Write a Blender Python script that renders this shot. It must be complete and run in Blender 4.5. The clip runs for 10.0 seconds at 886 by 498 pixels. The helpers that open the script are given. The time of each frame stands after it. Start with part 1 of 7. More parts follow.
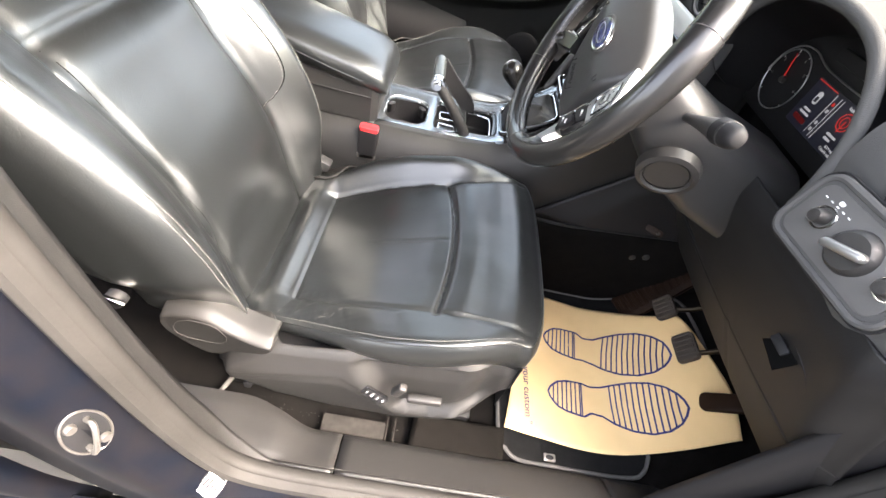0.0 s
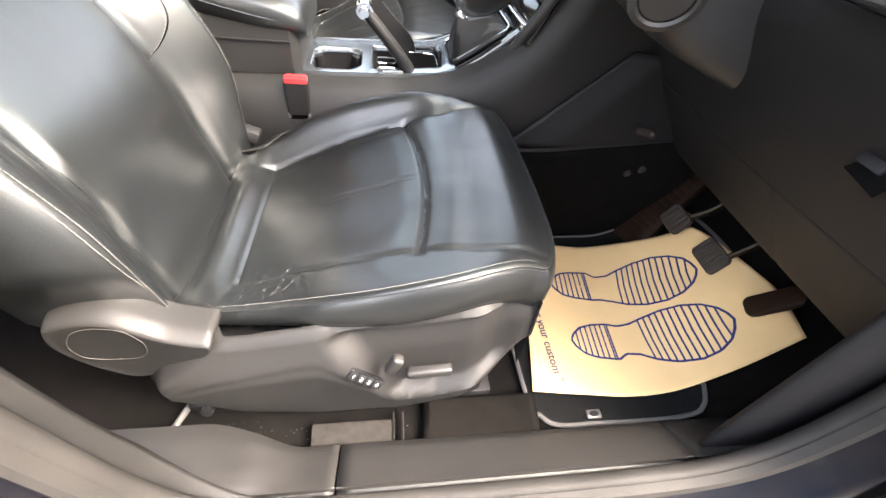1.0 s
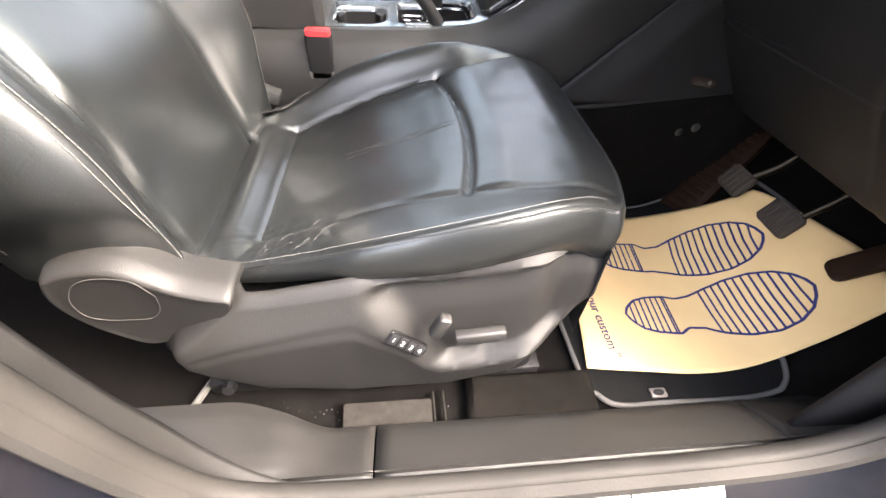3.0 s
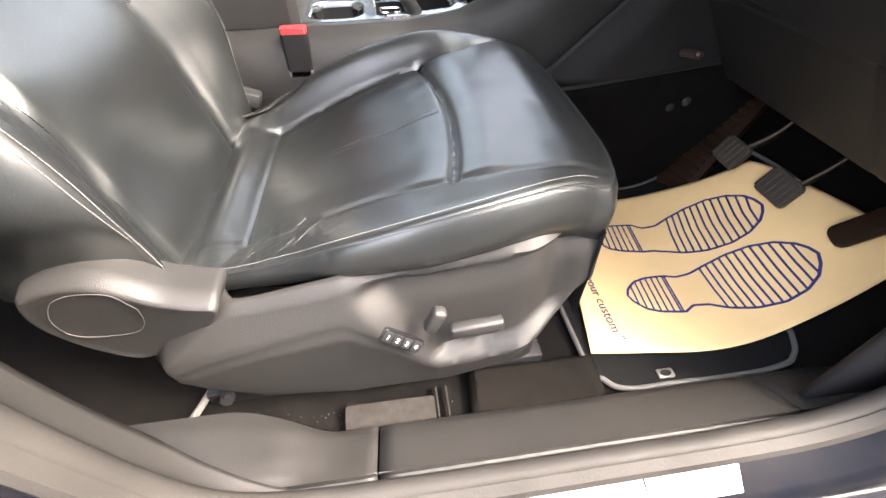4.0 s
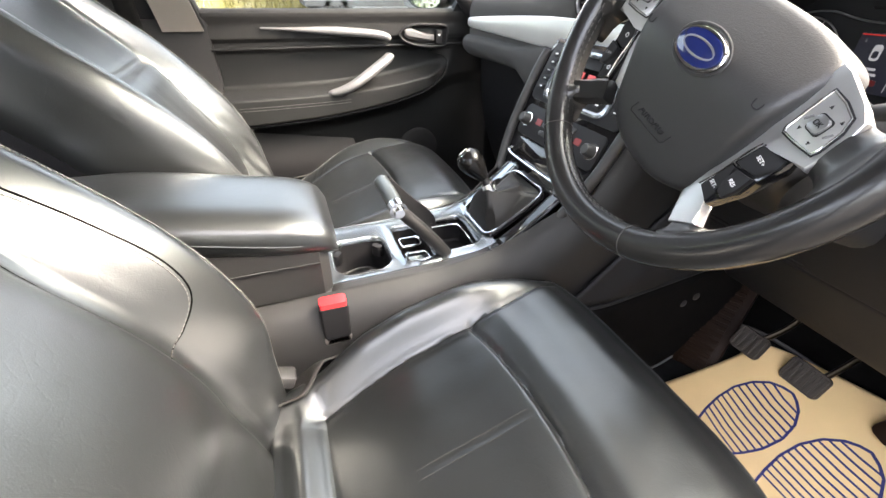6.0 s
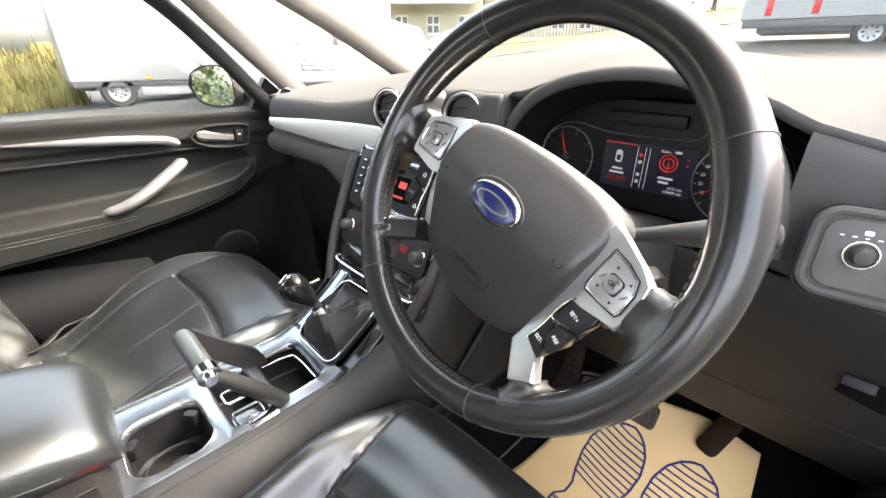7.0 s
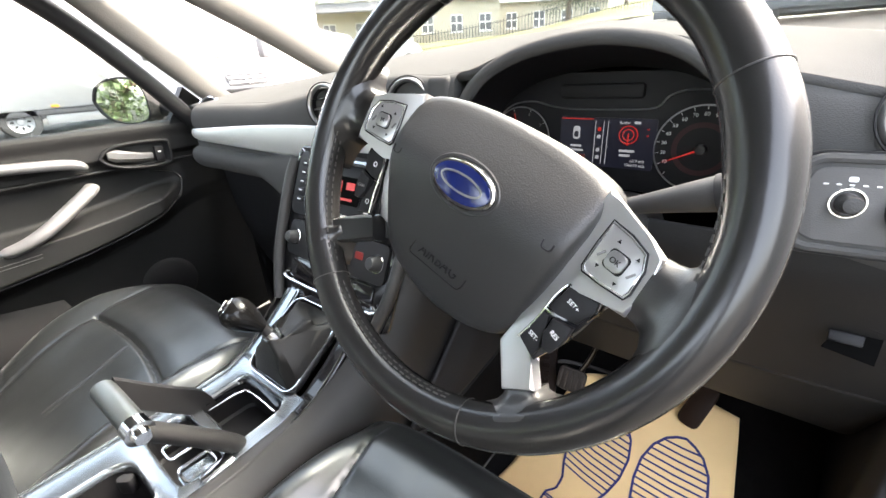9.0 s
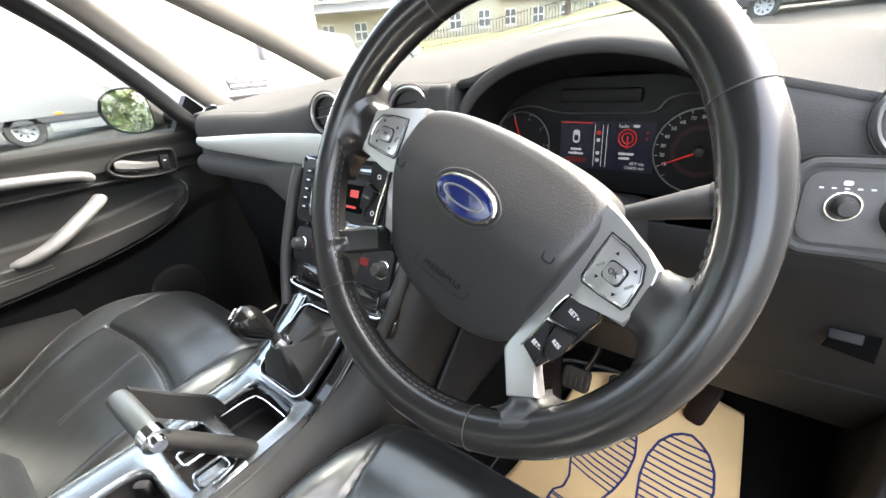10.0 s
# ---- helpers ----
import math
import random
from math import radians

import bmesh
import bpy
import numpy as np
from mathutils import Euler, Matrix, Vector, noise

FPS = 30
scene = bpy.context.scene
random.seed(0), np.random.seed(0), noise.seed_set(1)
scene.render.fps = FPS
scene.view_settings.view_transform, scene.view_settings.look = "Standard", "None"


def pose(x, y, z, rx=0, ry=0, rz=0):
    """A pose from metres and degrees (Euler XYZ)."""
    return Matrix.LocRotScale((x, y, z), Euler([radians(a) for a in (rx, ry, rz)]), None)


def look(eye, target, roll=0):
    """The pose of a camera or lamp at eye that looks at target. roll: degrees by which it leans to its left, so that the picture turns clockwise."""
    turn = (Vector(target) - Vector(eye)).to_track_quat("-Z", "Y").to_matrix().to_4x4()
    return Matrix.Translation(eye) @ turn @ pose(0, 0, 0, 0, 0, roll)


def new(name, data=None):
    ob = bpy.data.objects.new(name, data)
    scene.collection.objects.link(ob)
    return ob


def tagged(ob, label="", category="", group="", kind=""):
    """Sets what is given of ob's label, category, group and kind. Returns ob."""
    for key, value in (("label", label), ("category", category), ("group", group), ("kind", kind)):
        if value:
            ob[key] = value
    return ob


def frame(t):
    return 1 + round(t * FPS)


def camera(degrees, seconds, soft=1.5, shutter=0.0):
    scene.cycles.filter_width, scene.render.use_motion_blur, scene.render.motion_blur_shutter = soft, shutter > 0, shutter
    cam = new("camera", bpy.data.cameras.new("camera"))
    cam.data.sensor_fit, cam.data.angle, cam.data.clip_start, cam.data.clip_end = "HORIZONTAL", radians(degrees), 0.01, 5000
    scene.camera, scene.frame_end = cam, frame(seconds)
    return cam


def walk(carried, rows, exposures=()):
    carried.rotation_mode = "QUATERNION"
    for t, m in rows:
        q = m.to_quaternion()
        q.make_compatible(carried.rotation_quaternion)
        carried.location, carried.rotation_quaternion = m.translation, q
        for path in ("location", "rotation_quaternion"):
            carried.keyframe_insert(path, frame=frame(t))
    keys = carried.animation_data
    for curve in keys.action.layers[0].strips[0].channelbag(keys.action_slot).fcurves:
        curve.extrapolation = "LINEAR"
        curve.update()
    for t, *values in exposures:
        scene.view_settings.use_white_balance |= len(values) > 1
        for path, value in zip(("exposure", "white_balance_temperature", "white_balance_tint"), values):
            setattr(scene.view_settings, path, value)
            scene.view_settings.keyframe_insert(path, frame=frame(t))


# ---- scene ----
import functools

cam = camera(94.0, 10.0)
METRES, EYE, TILT, LEAN, TURN = 1.13, 1.15, -35.0, -25.0, 0.0
PATH = [
    (0, (-0.169, -0.538, 1.257), (0.031, 0.812, -0.205), 18.5),
    (0.4, (-0.132, -0.536, 1.175), (0.225, 0.813, -0.258), 15.7),
    (0.5, (-0.125, -0.53, 1.167), (0.224, 0.816, -0.27), 14.0),
    (1, (-0.137, -0.521, 1.07), (0.157, 0.868, -0.339), 8.2),
    (1.5, (-0.158, -0.508, 1.017), (0.062, 0.888, -0.397), 4.8),
    (2, (-0.164, -0.517, 1.005), (0.041, 0.887, -0.404), 4.6),
    (2.5, (-0.154, -0.528, 0.988), (0.096, 0.868, -0.422), 6.2),
    (3, (-0.167, -0.515, 0.968), (0.054, 0.896, -0.432), 4.9),
    (3.2, (-0.166, -0.509, 0.953), (0.031, 0.893, -0.46), 3.4),
    (4.5, (-0.149, -0.512, 0.959), (0.081, 0.902, -0.437), 0.0),
    (5, (-0.244, -0.424, 1.034), (0.125, 1.041, -0.277), 1.3),
    (5.2, (-0.293, -0.362, 1.087), (0.208, 1.104, -0.177), 2.2),
    (6.3, (-0.311, -0.252, 1.147), (0.342, 1.358, 0.157), 0.6),
    (6.5, (-0.315, -0.251, 1.161), (0.482, 1.341, 0.25), 1.6),
    (6.7, (-0.29, -0.228, 1.186), (0.704, 1.288, 0.342), 1.6),
    (6.9, (-0.245, -0.192, 1.195), (0.945, 1.198, 0.39), 1.5),
    (7, (-0.235, -0.183, 1.204), (1.019, 1.135, 0.373), 0.3),
    (7.2, (-0.223, -0.167, 1.192), (1.083, 1.058, 0.301), -0.8),
    (7.5, (-0.23, -0.147, 1.181), (1.102, 1.034, 0.269), -1.7),
    (7.8, (-0.216, -0.103, 1.215), (1.18, 1.108, 0.45), -1.8),
    (8, (-0.214, -0.093, 1.227), (1.2, 1.119, 0.497), -2.6),
    (8.1, (-0.221, -0.096, 1.223), (1.208, 1.115, 0.52), -2.0),
    (8.2, (-0.216, -0.098, 1.219), (1.198, 1.104, 0.473), -3.0),
    (8.5, (-0.22, -0.121, 1.187), (1.185, 1.049, 0.375), -3.4),
    (9, (-0.208, -0.143, 1.175), (1.2, 1.018, 0.357), -3.3),
    (9.5, (-0.202, -0.158, 1.169), (1.199, 1.002, 0.337), -3.4),
    (10, (-0.211, -0.146, 1.188), (1.183, 1.026, 0.363), -4.7),
]
walk(cam, [(t, look(eye, target, roll)) for t, eye, target, roll in PATH], [(0.0, 4.42, 7000, 14), (3.0, 4.38, 7000, 15), (5.0, 4.48, 7050, 14), (7.0, 4.45, 7150, 13), (10.0, 4.40, 6900, 11)])

# ---- world, sun ----
world = bpy.data.worlds.new("world")
scene.world = world
world.use_nodes = True
wn = world.node_tree.nodes
sky = wn.new("ShaderNodeTexSky")
sky.sky_type = "NISHITA"
sky.sun_disc = False
SUN_EL, SUN_ROT = radians(48), radians(115)
sky.sun_elevation, sky.sun_rotation = SUN_EL, SUN_ROT
sky.air_density, sky.dust_density, sky.ozone_density = 1.0, 6.0, 0.4
wn["Background"].inputs["Strength"].default_value = 0.15
haze = wn.new("ShaderNodeHueSaturation")
haze.inputs["Saturation"].default_value = 0.62
world.node_tree.links.new(sky.outputs["Color"], haze.inputs["Color"])
world.node_tree.links.new(haze.outputs["Color"], wn["Background"].inputs["Color"])
sun_data = bpy.data.lights.new("sun", "SUN")
sun_data.energy, sun_data.angle, sun_data.color = 0.55, radians(20), (1.0, 0.95, 0.87)
sun = new("sun", sun_data)
sun_dir = Vector((math.sin(SUN_ROT) * math.cos(SUN_EL), math.cos(SUN_ROT) * math.cos(SUN_EL), math.sin(SUN_EL)))
sun.matrix_world = look(sun_dir * 50, (0, 0, 0))


# ---- materials ----
def material(name, color, rough=0.5, metal=0.0, grain=0.0, grain_scale=400.0, vary=0.0, vary_scale=6.0, coat=0.0, coat_rough=0.04,
             rough_vary=0.0, wear=0.0, wear_color=(0.3, 0.3, 0.3), kind="noise", spec=0.5):
    m = bpy.data.materials.new(name)
    m.use_nodes = True
    nt = m.node_tree
    n, l = nt.nodes, nt.links
    b = n["Principled BSDF"]
    b.inputs["Base Color"].default_value = (*color, 1)
    b.inputs["Roughness"].default_value = rough
    b.inputs["Metallic"].default_value = metal
    b.inputs["Coat Weight"].default_value = coat
    b.inputs["Coat Roughness"].default_value = coat_rough
    b.inputs["Specular IOR Level"].default_value = spec
    tc = n.new("ShaderNodeTexCoord")
    big = n.new("ShaderNodeTexNoise")
    big.inputs["Scale"].default_value, big.inputs["Detail"].default_value = vary_scale, 6
    l.new(tc.outputs["Object"], big.inputs["Vector"])
    if vary or wear:
        mix = n.new("ShaderNodeMix")
        mix.data_type = "RGBA"
        ramp = n.new("ShaderNodeMapRange")
        ramp.inputs[1].default_value, ramp.inputs[2].default_value = 0.35, 0.7
        ramp.inputs[3].default_value, ramp.inputs[4].default_value = 0.0, max(vary, wear)
        l.new(big.outputs["Fac"], ramp.inputs[0])
        l.new(ramp.outputs[0], mix.inputs[0])
        mix.inputs[6].default_value = (*color, 1)
        other = wear_color if wear else tuple(c * 0.45 for c in color)
        mix.inputs[7].default_value = (*other, 1)
        l.new(mix.outputs[2], b.inputs["Base Color"])
    if rough_vary:
        rr = n.new("ShaderNodeMapRange")
        rr.inputs[3].default_value, rr.inputs[4].default_value = max(0.02, rough - rough_vary), min(1, rough + rough_vary)
        l.new(big.outputs["Fac"], rr.inputs[0])
        l.new(rr.outputs[0], b.inputs["Roughness"])
    if grain:
        fine = n.new("ShaderNodeTexVoronoi" if kind == "cells" else "ShaderNodeTexNoise")
        fine.inputs["Scale"].default_value = grain_scale
        l.new(tc.outputs["Object"], fine.inputs["Vector"])
        bump = n.new("ShaderNodeBump")
        bump.inputs["Strength"].default_value, bump.inputs["Distance"].default_value = grain, 0.001
        l.new(fine.outputs["Distance" if kind == "cells" else "Fac"], bump.inputs["Height"])
        l.new(bump.outputs["Normal"], b.inputs["Normal"])
    return m


def leather(name, color, rough):
    """Smooth hide: fine pores and long soft creases in the relief."""
    m = material(name, color, rough, spec=0.28, grain=0.06, grain_scale=700, kind="cells", vary=0.4, vary_scale=9, rough_vary=0.07)
    nt = m.node_tree
    n, l = nt.nodes, nt.links
    tc, b = n["Texture Coordinate"], n["Principled BSDF"]
    warp = n.new("ShaderNodeTexNoise")
    warp.inputs["Scale"].default_value, warp.inputs["Detail"].default_value, warp.inputs["Distortion"].default_value = 9, 4, 0.8
    l.new(tc.outputs["Object"], warp.inputs["Vector"])
    bump = n.new("ShaderNodeBump")
    b.inputs["Coat Weight"].default_value, b.inputs["Coat Roughness"].default_value, b.inputs["Coat IOR"].default_value = 1.0, 0.29, 1.68
    # cool cast of the reflected sky, put into the hide's specular tint
    b.inputs["Specular Tint"].default_value = (0.86, 1.0, 1.0, 1)
    l.new(bump.outputs["Normal"], b.inputs["Coat Normal"])
    bump.inputs["Strength"].default_value, bump.inputs["Distance"].default_value = 0.07, 0.006
    l.new(warp.outputs["Fac"], bump.inputs["Height"])
    l.new(n["Bump"].outputs["Normal"], bump.inputs["Normal"])
    bent = n.new("ShaderNodeMix")
    bent.data_type = "VECTOR"
    bent.inputs[0].default_value = 0.12
    l.new(tc.outputs["Object"], bent.inputs[4])
    l.new(warp.outputs["Color"], bent.inputs[5])
    lines = n.new("ShaderNodeTexVoronoi")
    lines.feature = "DISTANCE_TO_EDGE"
    lines.inputs["Scale"].default_value = 48
    l.new(bent.outputs[1], lines.inputs["Vector"])
    near = n.new("ShaderNodeMapRange")
    near.inputs[1].default_value, near.inputs[2].default_value = 0.0, 0.07
    l.new(lines.outputs["Distance"], near.inputs[0])
    crease = n.new("ShaderNodeBump")
    crease.inputs["Strength"].default_value, crease.inputs["Distance"].default_value = 0.05, 0.0008
    l.new(near.outputs[0], crease.inputs["Height"])
    l.new(bump.outputs["Normal"], crease.inputs["Normal"])
    l.new(crease.outputs["Normal"], b.inputs["Normal"])
    l.new(crease.outputs["Normal"], b.inputs["Coat Normal"])
    return m


def glow(name, color, strength):
    m = bpy.data.materials.new(name)
    m.use_nodes = True
    b = m.node_tree.nodes["Principled BSDF"]
    b.inputs["Base Color"].default_value = (*[c * 0.2 for c in color], 1)
    b.inputs["Emission Color"].default_value = (*color, 1)
    b.inputs["Emission Strength"].default_value = strength
    b.inputs["Roughness"].default_value = 0.3
    return m


def pane_glass(name, tint=(1, 1, 1)):
    m = bpy.data.materials.new(name)
    m.use_nodes = True
    n, l = m.node_tree.nodes, m.node_tree.links
    n.remove(n["Principled BSDF"])
    clear, gloss, mix, fr = n.new("ShaderNodeBsdfTransparent"), n.new("ShaderNodeBsdfGlossy"), n.new("ShaderNodeMixShader"), n.new("ShaderNodeLayerWeight")
    clear.inputs["Color"].default_value = (*tint, 1)
    gloss.inputs["Roughness"].default_value = 0.02
    fr.inputs["Blend"].default_value = 0.5
    sharp = n.new("ShaderNodeMath")
    sharp.operation = "POWER"
    sharp.inputs[1].default_value = 5.0
    l.new(fr.outputs["Facing"], sharp.inputs[0])
    soft = n.new("ShaderNodeMath")
    soft.operation = "MULTIPLY_ADD"
    soft.inputs[1].default_value, soft.inputs[2].default_value = 0.5, 0.03
    l.new(sharp.outputs[0], soft.inputs[0])
    l.new(soft.outputs[0], mix.inputs[0])
    l.new(clear.outputs[0], mix.inputs[1])
    l.new(gloss.outputs[0], mix.inputs[2])
    l.new(mix.outputs[0], n["Material Output"].inputs["Surface"])
    return m


LEATHER = leather("black_leather", (0.0076, 0.0084, 0.0088), 0.42)
LEATHER_SIDE = leather("black_leather_side", (0.013, 0.014, 0.0145), 0.46)
WHEEL_LEATHER = material("wheel_leather", (0.007, 0.007, 0.007), 0.50, grain=0.05, grain_scale=900, kind="cells", rough_vary=0.08, coat=1.0, coat_rough=0.20, spec=0.2)
WHEEL_SMOOTH = material("worn_smooth_leather", (0.017, 0.017, 0.017), 0.40, grain=0.06, grain_scale=700, kind="cells", rough_vary=0.08, coat=0.6, coat_rough=0.24)
THREAD = material("thread", (0.16, 0.157, 0.15), 0.8)
PLASTIC = material("charcoal_plastic", (0.027, 0.027, 0.027), 0.44, grain=0.14, grain_scale=900, kind="cells", vary=0.3, vary_scale=5, rough_vary=0.05)
PLASTIC_LIGHT = material("grey_grained_plastic", (0.020, 0.0195, 0.019), 0.42, grain=0.25, grain_scale=900, kind="cells", wear=0.22, wear_color=(0.042, 0.039, 0.036), vary_scale=28, rough_vary=0.10)
VALANCE = material("grained_seat_plastic", (0.016, 0.0155, 0.015), 0.50, spec=0.4, grain=0.25, grain_scale=900, kind="cells", vary=0.25, vary_scale=7, rough_vary=0.06)
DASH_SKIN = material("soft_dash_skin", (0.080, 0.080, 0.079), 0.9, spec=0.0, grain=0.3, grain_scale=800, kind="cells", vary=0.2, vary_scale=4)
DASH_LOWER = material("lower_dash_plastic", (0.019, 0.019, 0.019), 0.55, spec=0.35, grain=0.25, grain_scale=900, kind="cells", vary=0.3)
DOOR_SKIN = material("door_lining_plastic", (0.0095, 0.0102, 0.0105), 0.50, spec=0.35, grain=0.25, grain_scale=900, kind="cells", vary=0.3)
# sheenless near-black: puts recess shade into colour; also seams and radio screen
VOID = material("shade_seam_screen_black", (0.004, 0.004, 0.004), 0.9, spec=0.0)
STALK_GREY = material("stalk_grey_plastic", (0.050, 0.049, 0.048), 0.5, spec=0.3, grain=0.1, grain_scale=900, kind="cells", vary=0.2)
BEAD = material("glossy_bead_plastic", (0.030, 0.030, 0.030), 0.25)
GREY_PANEL = material("grey_switch_panel", (0.085, 0.084, 0.082), 0.55, spec=0.3, grain=0.15, grain_scale=900, kind="cells", vary=0.15)
GAITER = material("dull_gaiter_leather", (0.008, 0.008, 0.008), 0.50, spec=0.35, grain=0.2, grain_scale=600, kind="cells", rough_vary=0.08)
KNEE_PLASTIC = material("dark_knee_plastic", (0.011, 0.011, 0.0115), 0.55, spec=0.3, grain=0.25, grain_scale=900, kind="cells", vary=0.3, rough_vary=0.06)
CONSOLE_PLASTIC = material("console_plastic", (0.012, 0.012, 0.0122), 0.50, spec=0.4, grain=0.2, grain_scale=900, kind="cells", vary=0.3, vary_scale=6, rough_vary=0.06)
DARK = material("black_plastic", (0.009, 0.009, 0.010), 0.6, grain=0.1, spec=0.3)
GLOSS_BLACK = material("gloss_black", (0.008, 0.008, 0.009), 0.08, coat=0.5)
KNOB_BLACK = material("smooth_knob_black", (0.0035, 0.0035, 0.0035), 0.20, spec=0.3)
CARPET = material("black_carpet", (0.0045, 0.0042, 0.004), 0.95, spec=0.05, grain=1.0, grain_scale=900, vary=0.3, vary_scale=30, wear=0.25, wear_color=(0.012, 0.010, 0.009))
CARPET_FLAP = material("worn_grey_carpet", (0.0075, 0.0066, 0.0058), 0.95, spec=0.05, grain=1.0, grain_scale=800, vary=0.5, vary_scale=35)
CARPET_PATCH = material("grey_carpet_patch", (0.025, 0.023, 0.021), 0.95, spec=0.1, grain=1.0, grain_scale=700, vary=0.8, vary_scale=55)
MAT_CLOTH = material("mat_cloth", (0.008, 0.008, 0.008), 0.95, spec=0.1, grain=1.0, grain_scale=1200, vary=0.3, vary_scale=60)
BINDING = material("mat_binding", (0.075, 0.072, 0.068), 0.8, grain=0.6, grain_scale=700)
PAPER = material("tan_paper", (0.82, 0.56, 0.27), 0.75, grain=0.25, grain_scale=60, vary=0.16, vary_scale=9)
INK = material("blue_ink", (0.022, 0.022, 0.12), 0.7)
RUBBER = material("grey_rubber_seal", (0.026, 0.0247, 0.023), 0.6, spec=0.15, grain=0.3, grain_scale=250, vary=0.55, vary_scale=12)
PAINT = material("dark_navy_paint", (0.003, 0.004, 0.007), 0.35, coat=0.12, coat_rough=0.06, spec=0.08, wear=0.22, wear_color=(0.022, 0.016, 0.012), vary_scale=22)
DOOR_SILVER = material("door_satin_silver", (0.24, 0.24, 0.245), 0.42, metal=0.7, grain=0.05, grain_scale=600, rough_vary=0.05)
SILVER = material("satin_silver", (0.35, 0.35, 0.35), 0.33, metal=0.85, grain=0.05, grain_scale=600, rough_vary=0.05)
SILVER_PALE = material("pale_silver_trim", (0.36, 0.40, 0.43), 0.26, metal=0.95, rough_vary=0.05)
SATIN_TRIM = material("satin_grey_trim", (0.60, 0.61, 0.59), 0.38, metal=0.45, grain=0.04, grain_scale=600, rough_vary=0.05)
GRIP_SILVER = material("dull_grip_silver", (0.105, 0.118, 0.118), 0.36, metal=0.8, grain=0.05, grain_scale=700, rough_vary=0.06)
WHEEL_SILVER = material("wheel_satin_silver", (0.45, 0.45, 0.445), 0.36, metal=0.75, grain=0.05, grain_scale=700, rough_vary=0.06)
CHROME = material("chrome", (0.80, 0.81, 0.82), 0.10, metal=1.0, rough_vary=0.04)
STEEL = material("worn_steel", (0.32, 0.30, 0.28), 0.42, metal=0.9, grain=0.3, grain_scale=200, vary=0.5, vary_scale=40)
ARM_STEEL = material("dark_bronze_steel", (0.022, 0.017, 0.012), 0.40, metal=0.9, grain=0.2)
RED_PLASTIC = material("red_plastic", (0.62, 0.035, 0.04), 0.35)
FOOTREST_RUBBER = material("brown_black_rubber", (0.018, 0.009, 0.005), 0.55, spec=0.15, grain=0.4, grain_scale=300, vary=0.4, vary_scale=20)
PEDAL_RUBBER = material("pedal_rubber", (0.036, 0.027, 0.020), 0.6, grain=0.4, grain_scale=300)
PILLAR = material("grey_pillar_trim", (0.13, 0.121, 0.110), 0.75, grain=0.4, grain_scale=700, vary=0.15)
LINING = material("roof_lining", (0.19, 0.18, 0.168), 0.9, grain=0.5, grain_scale=500, vary=0.1)
BADGE_BLUE = material("badge_blue", (0.007, 0.014, 0.085), 0.18, coat=0.6)
WHITE_MARK = material("white_marking", (0.75, 0.75, 0.74), 0.6)
WHEEL_SEAM = material("worn_seam", (0.045, 0.043, 0.041), 0.45)
GREY_MARK = material("grey_marking", (0.16, 0.16, 0.16), 0.6)
LABEL_WHITE = material("white_label", (0.75, 0.75, 0.76), 0.5)
GLASS = pane_glass("car_glass", (0.70, 0.735, 0.73))
RED_GLOW = glow("red_display_light", (1.0, 0.04, 0.03), 0.020)
RED_FAINT = material("faint_red_print", (0.030, 0.003, 0.003), 0.6)
RED_DIM = glow("red_dim_light", (0.8, 0.02, 0.02), 0.0002)
WHITE_GLOW = glow("white_display_light", (0.75, 0.78, 0.85), 0.02)
BLUE_SCREEN = glow("dark_blue_screen", (0.06, 0.065, 0.12), 0.0022)


# ---- mesh tools ----
def part(name, bm, mat, parent=None, label="", sharp=40):
    me = bpy.data.meshes.new(name)
    bmesh.ops.recalc_face_normals(bm, faces=bm.faces)
    bm.to_mesh(me)
    bm.free()
    me.materials.append(mat)
    me.shade_smooth()
    me.set_sharp_from_angle(angle=radians(sharp))
    ob = new(name, me)
    if parent is not None:
        ob.parent = parent
    if label:
        ob["label"] = label
    return ob


def thing(name, label, category, at=None, group="", kind=""):
    ob = new(name)
    ob.empty_display_size = 0.05
    if at is not None:
        ob.matrix_world = at
    return tagged(ob, label, category, group, kind)


def moved(bm, m):
    bmesh.ops.transform(bm, matrix=m, verts=bm.verts)
    return bm


def join_bm(*bms):
    out = bms[0]
    for b in bms[1:]:
        me = bpy.data.meshes.new("tmp")
        b.to_mesh(me)
        b.free()
        out.from_mesh(me)
        bpy.data.meshes.remove(me)
    return out


def box(x0, x1, y0, y1, z0, z1, bevel=0.0, seg=2):
    bm = bmesh.new()
    bmesh.ops.create_cube(bm, size=1, matrix=Matrix.Translation(((x0 + x1) / 2, (y0 + y1) / 2, (z0 + z1) / 2)) @ Matrix.Diagonal((abs(x1 - x0), abs(y1 - y0), abs(z1 - z0), 1)))
    if bevel:
        bmesh.ops.bevel(bm, geom=list(bm.edges), offset=bevel, segments=seg, affect="EDGES", profile=0.5)
    return bm


def prism(outline, z0, z1, bevel=0.0, seg=2):
    """A flat outline in x, y, raised from z0 to z1, with its edges rounded."""
    bm = bmesh.new()
    low = [bm.verts.new((x, y, z0)) for x, y in outline]
    high = [bm.verts.new((x, y, z1)) for x, y in outline]
    n = len(outline)
    bm.faces.new(low[::-1])
    bm.faces.new(high)
    for i in range(n):
        bm.faces.new((low[i], low[(i + 1) % n], high[(i + 1) % n], high[i]))
    if bevel:
        bm.edges.ensure_lookup_table()
        es = [e for e in bm.edges if abs(e.verts[0].co.z - e.verts[1].co.z) < 1e-9]
        bmesh.ops.bevel(bm, geom=es, offset=bevel, segments=seg, affect="EDGES", profile=0.5)
    return bm


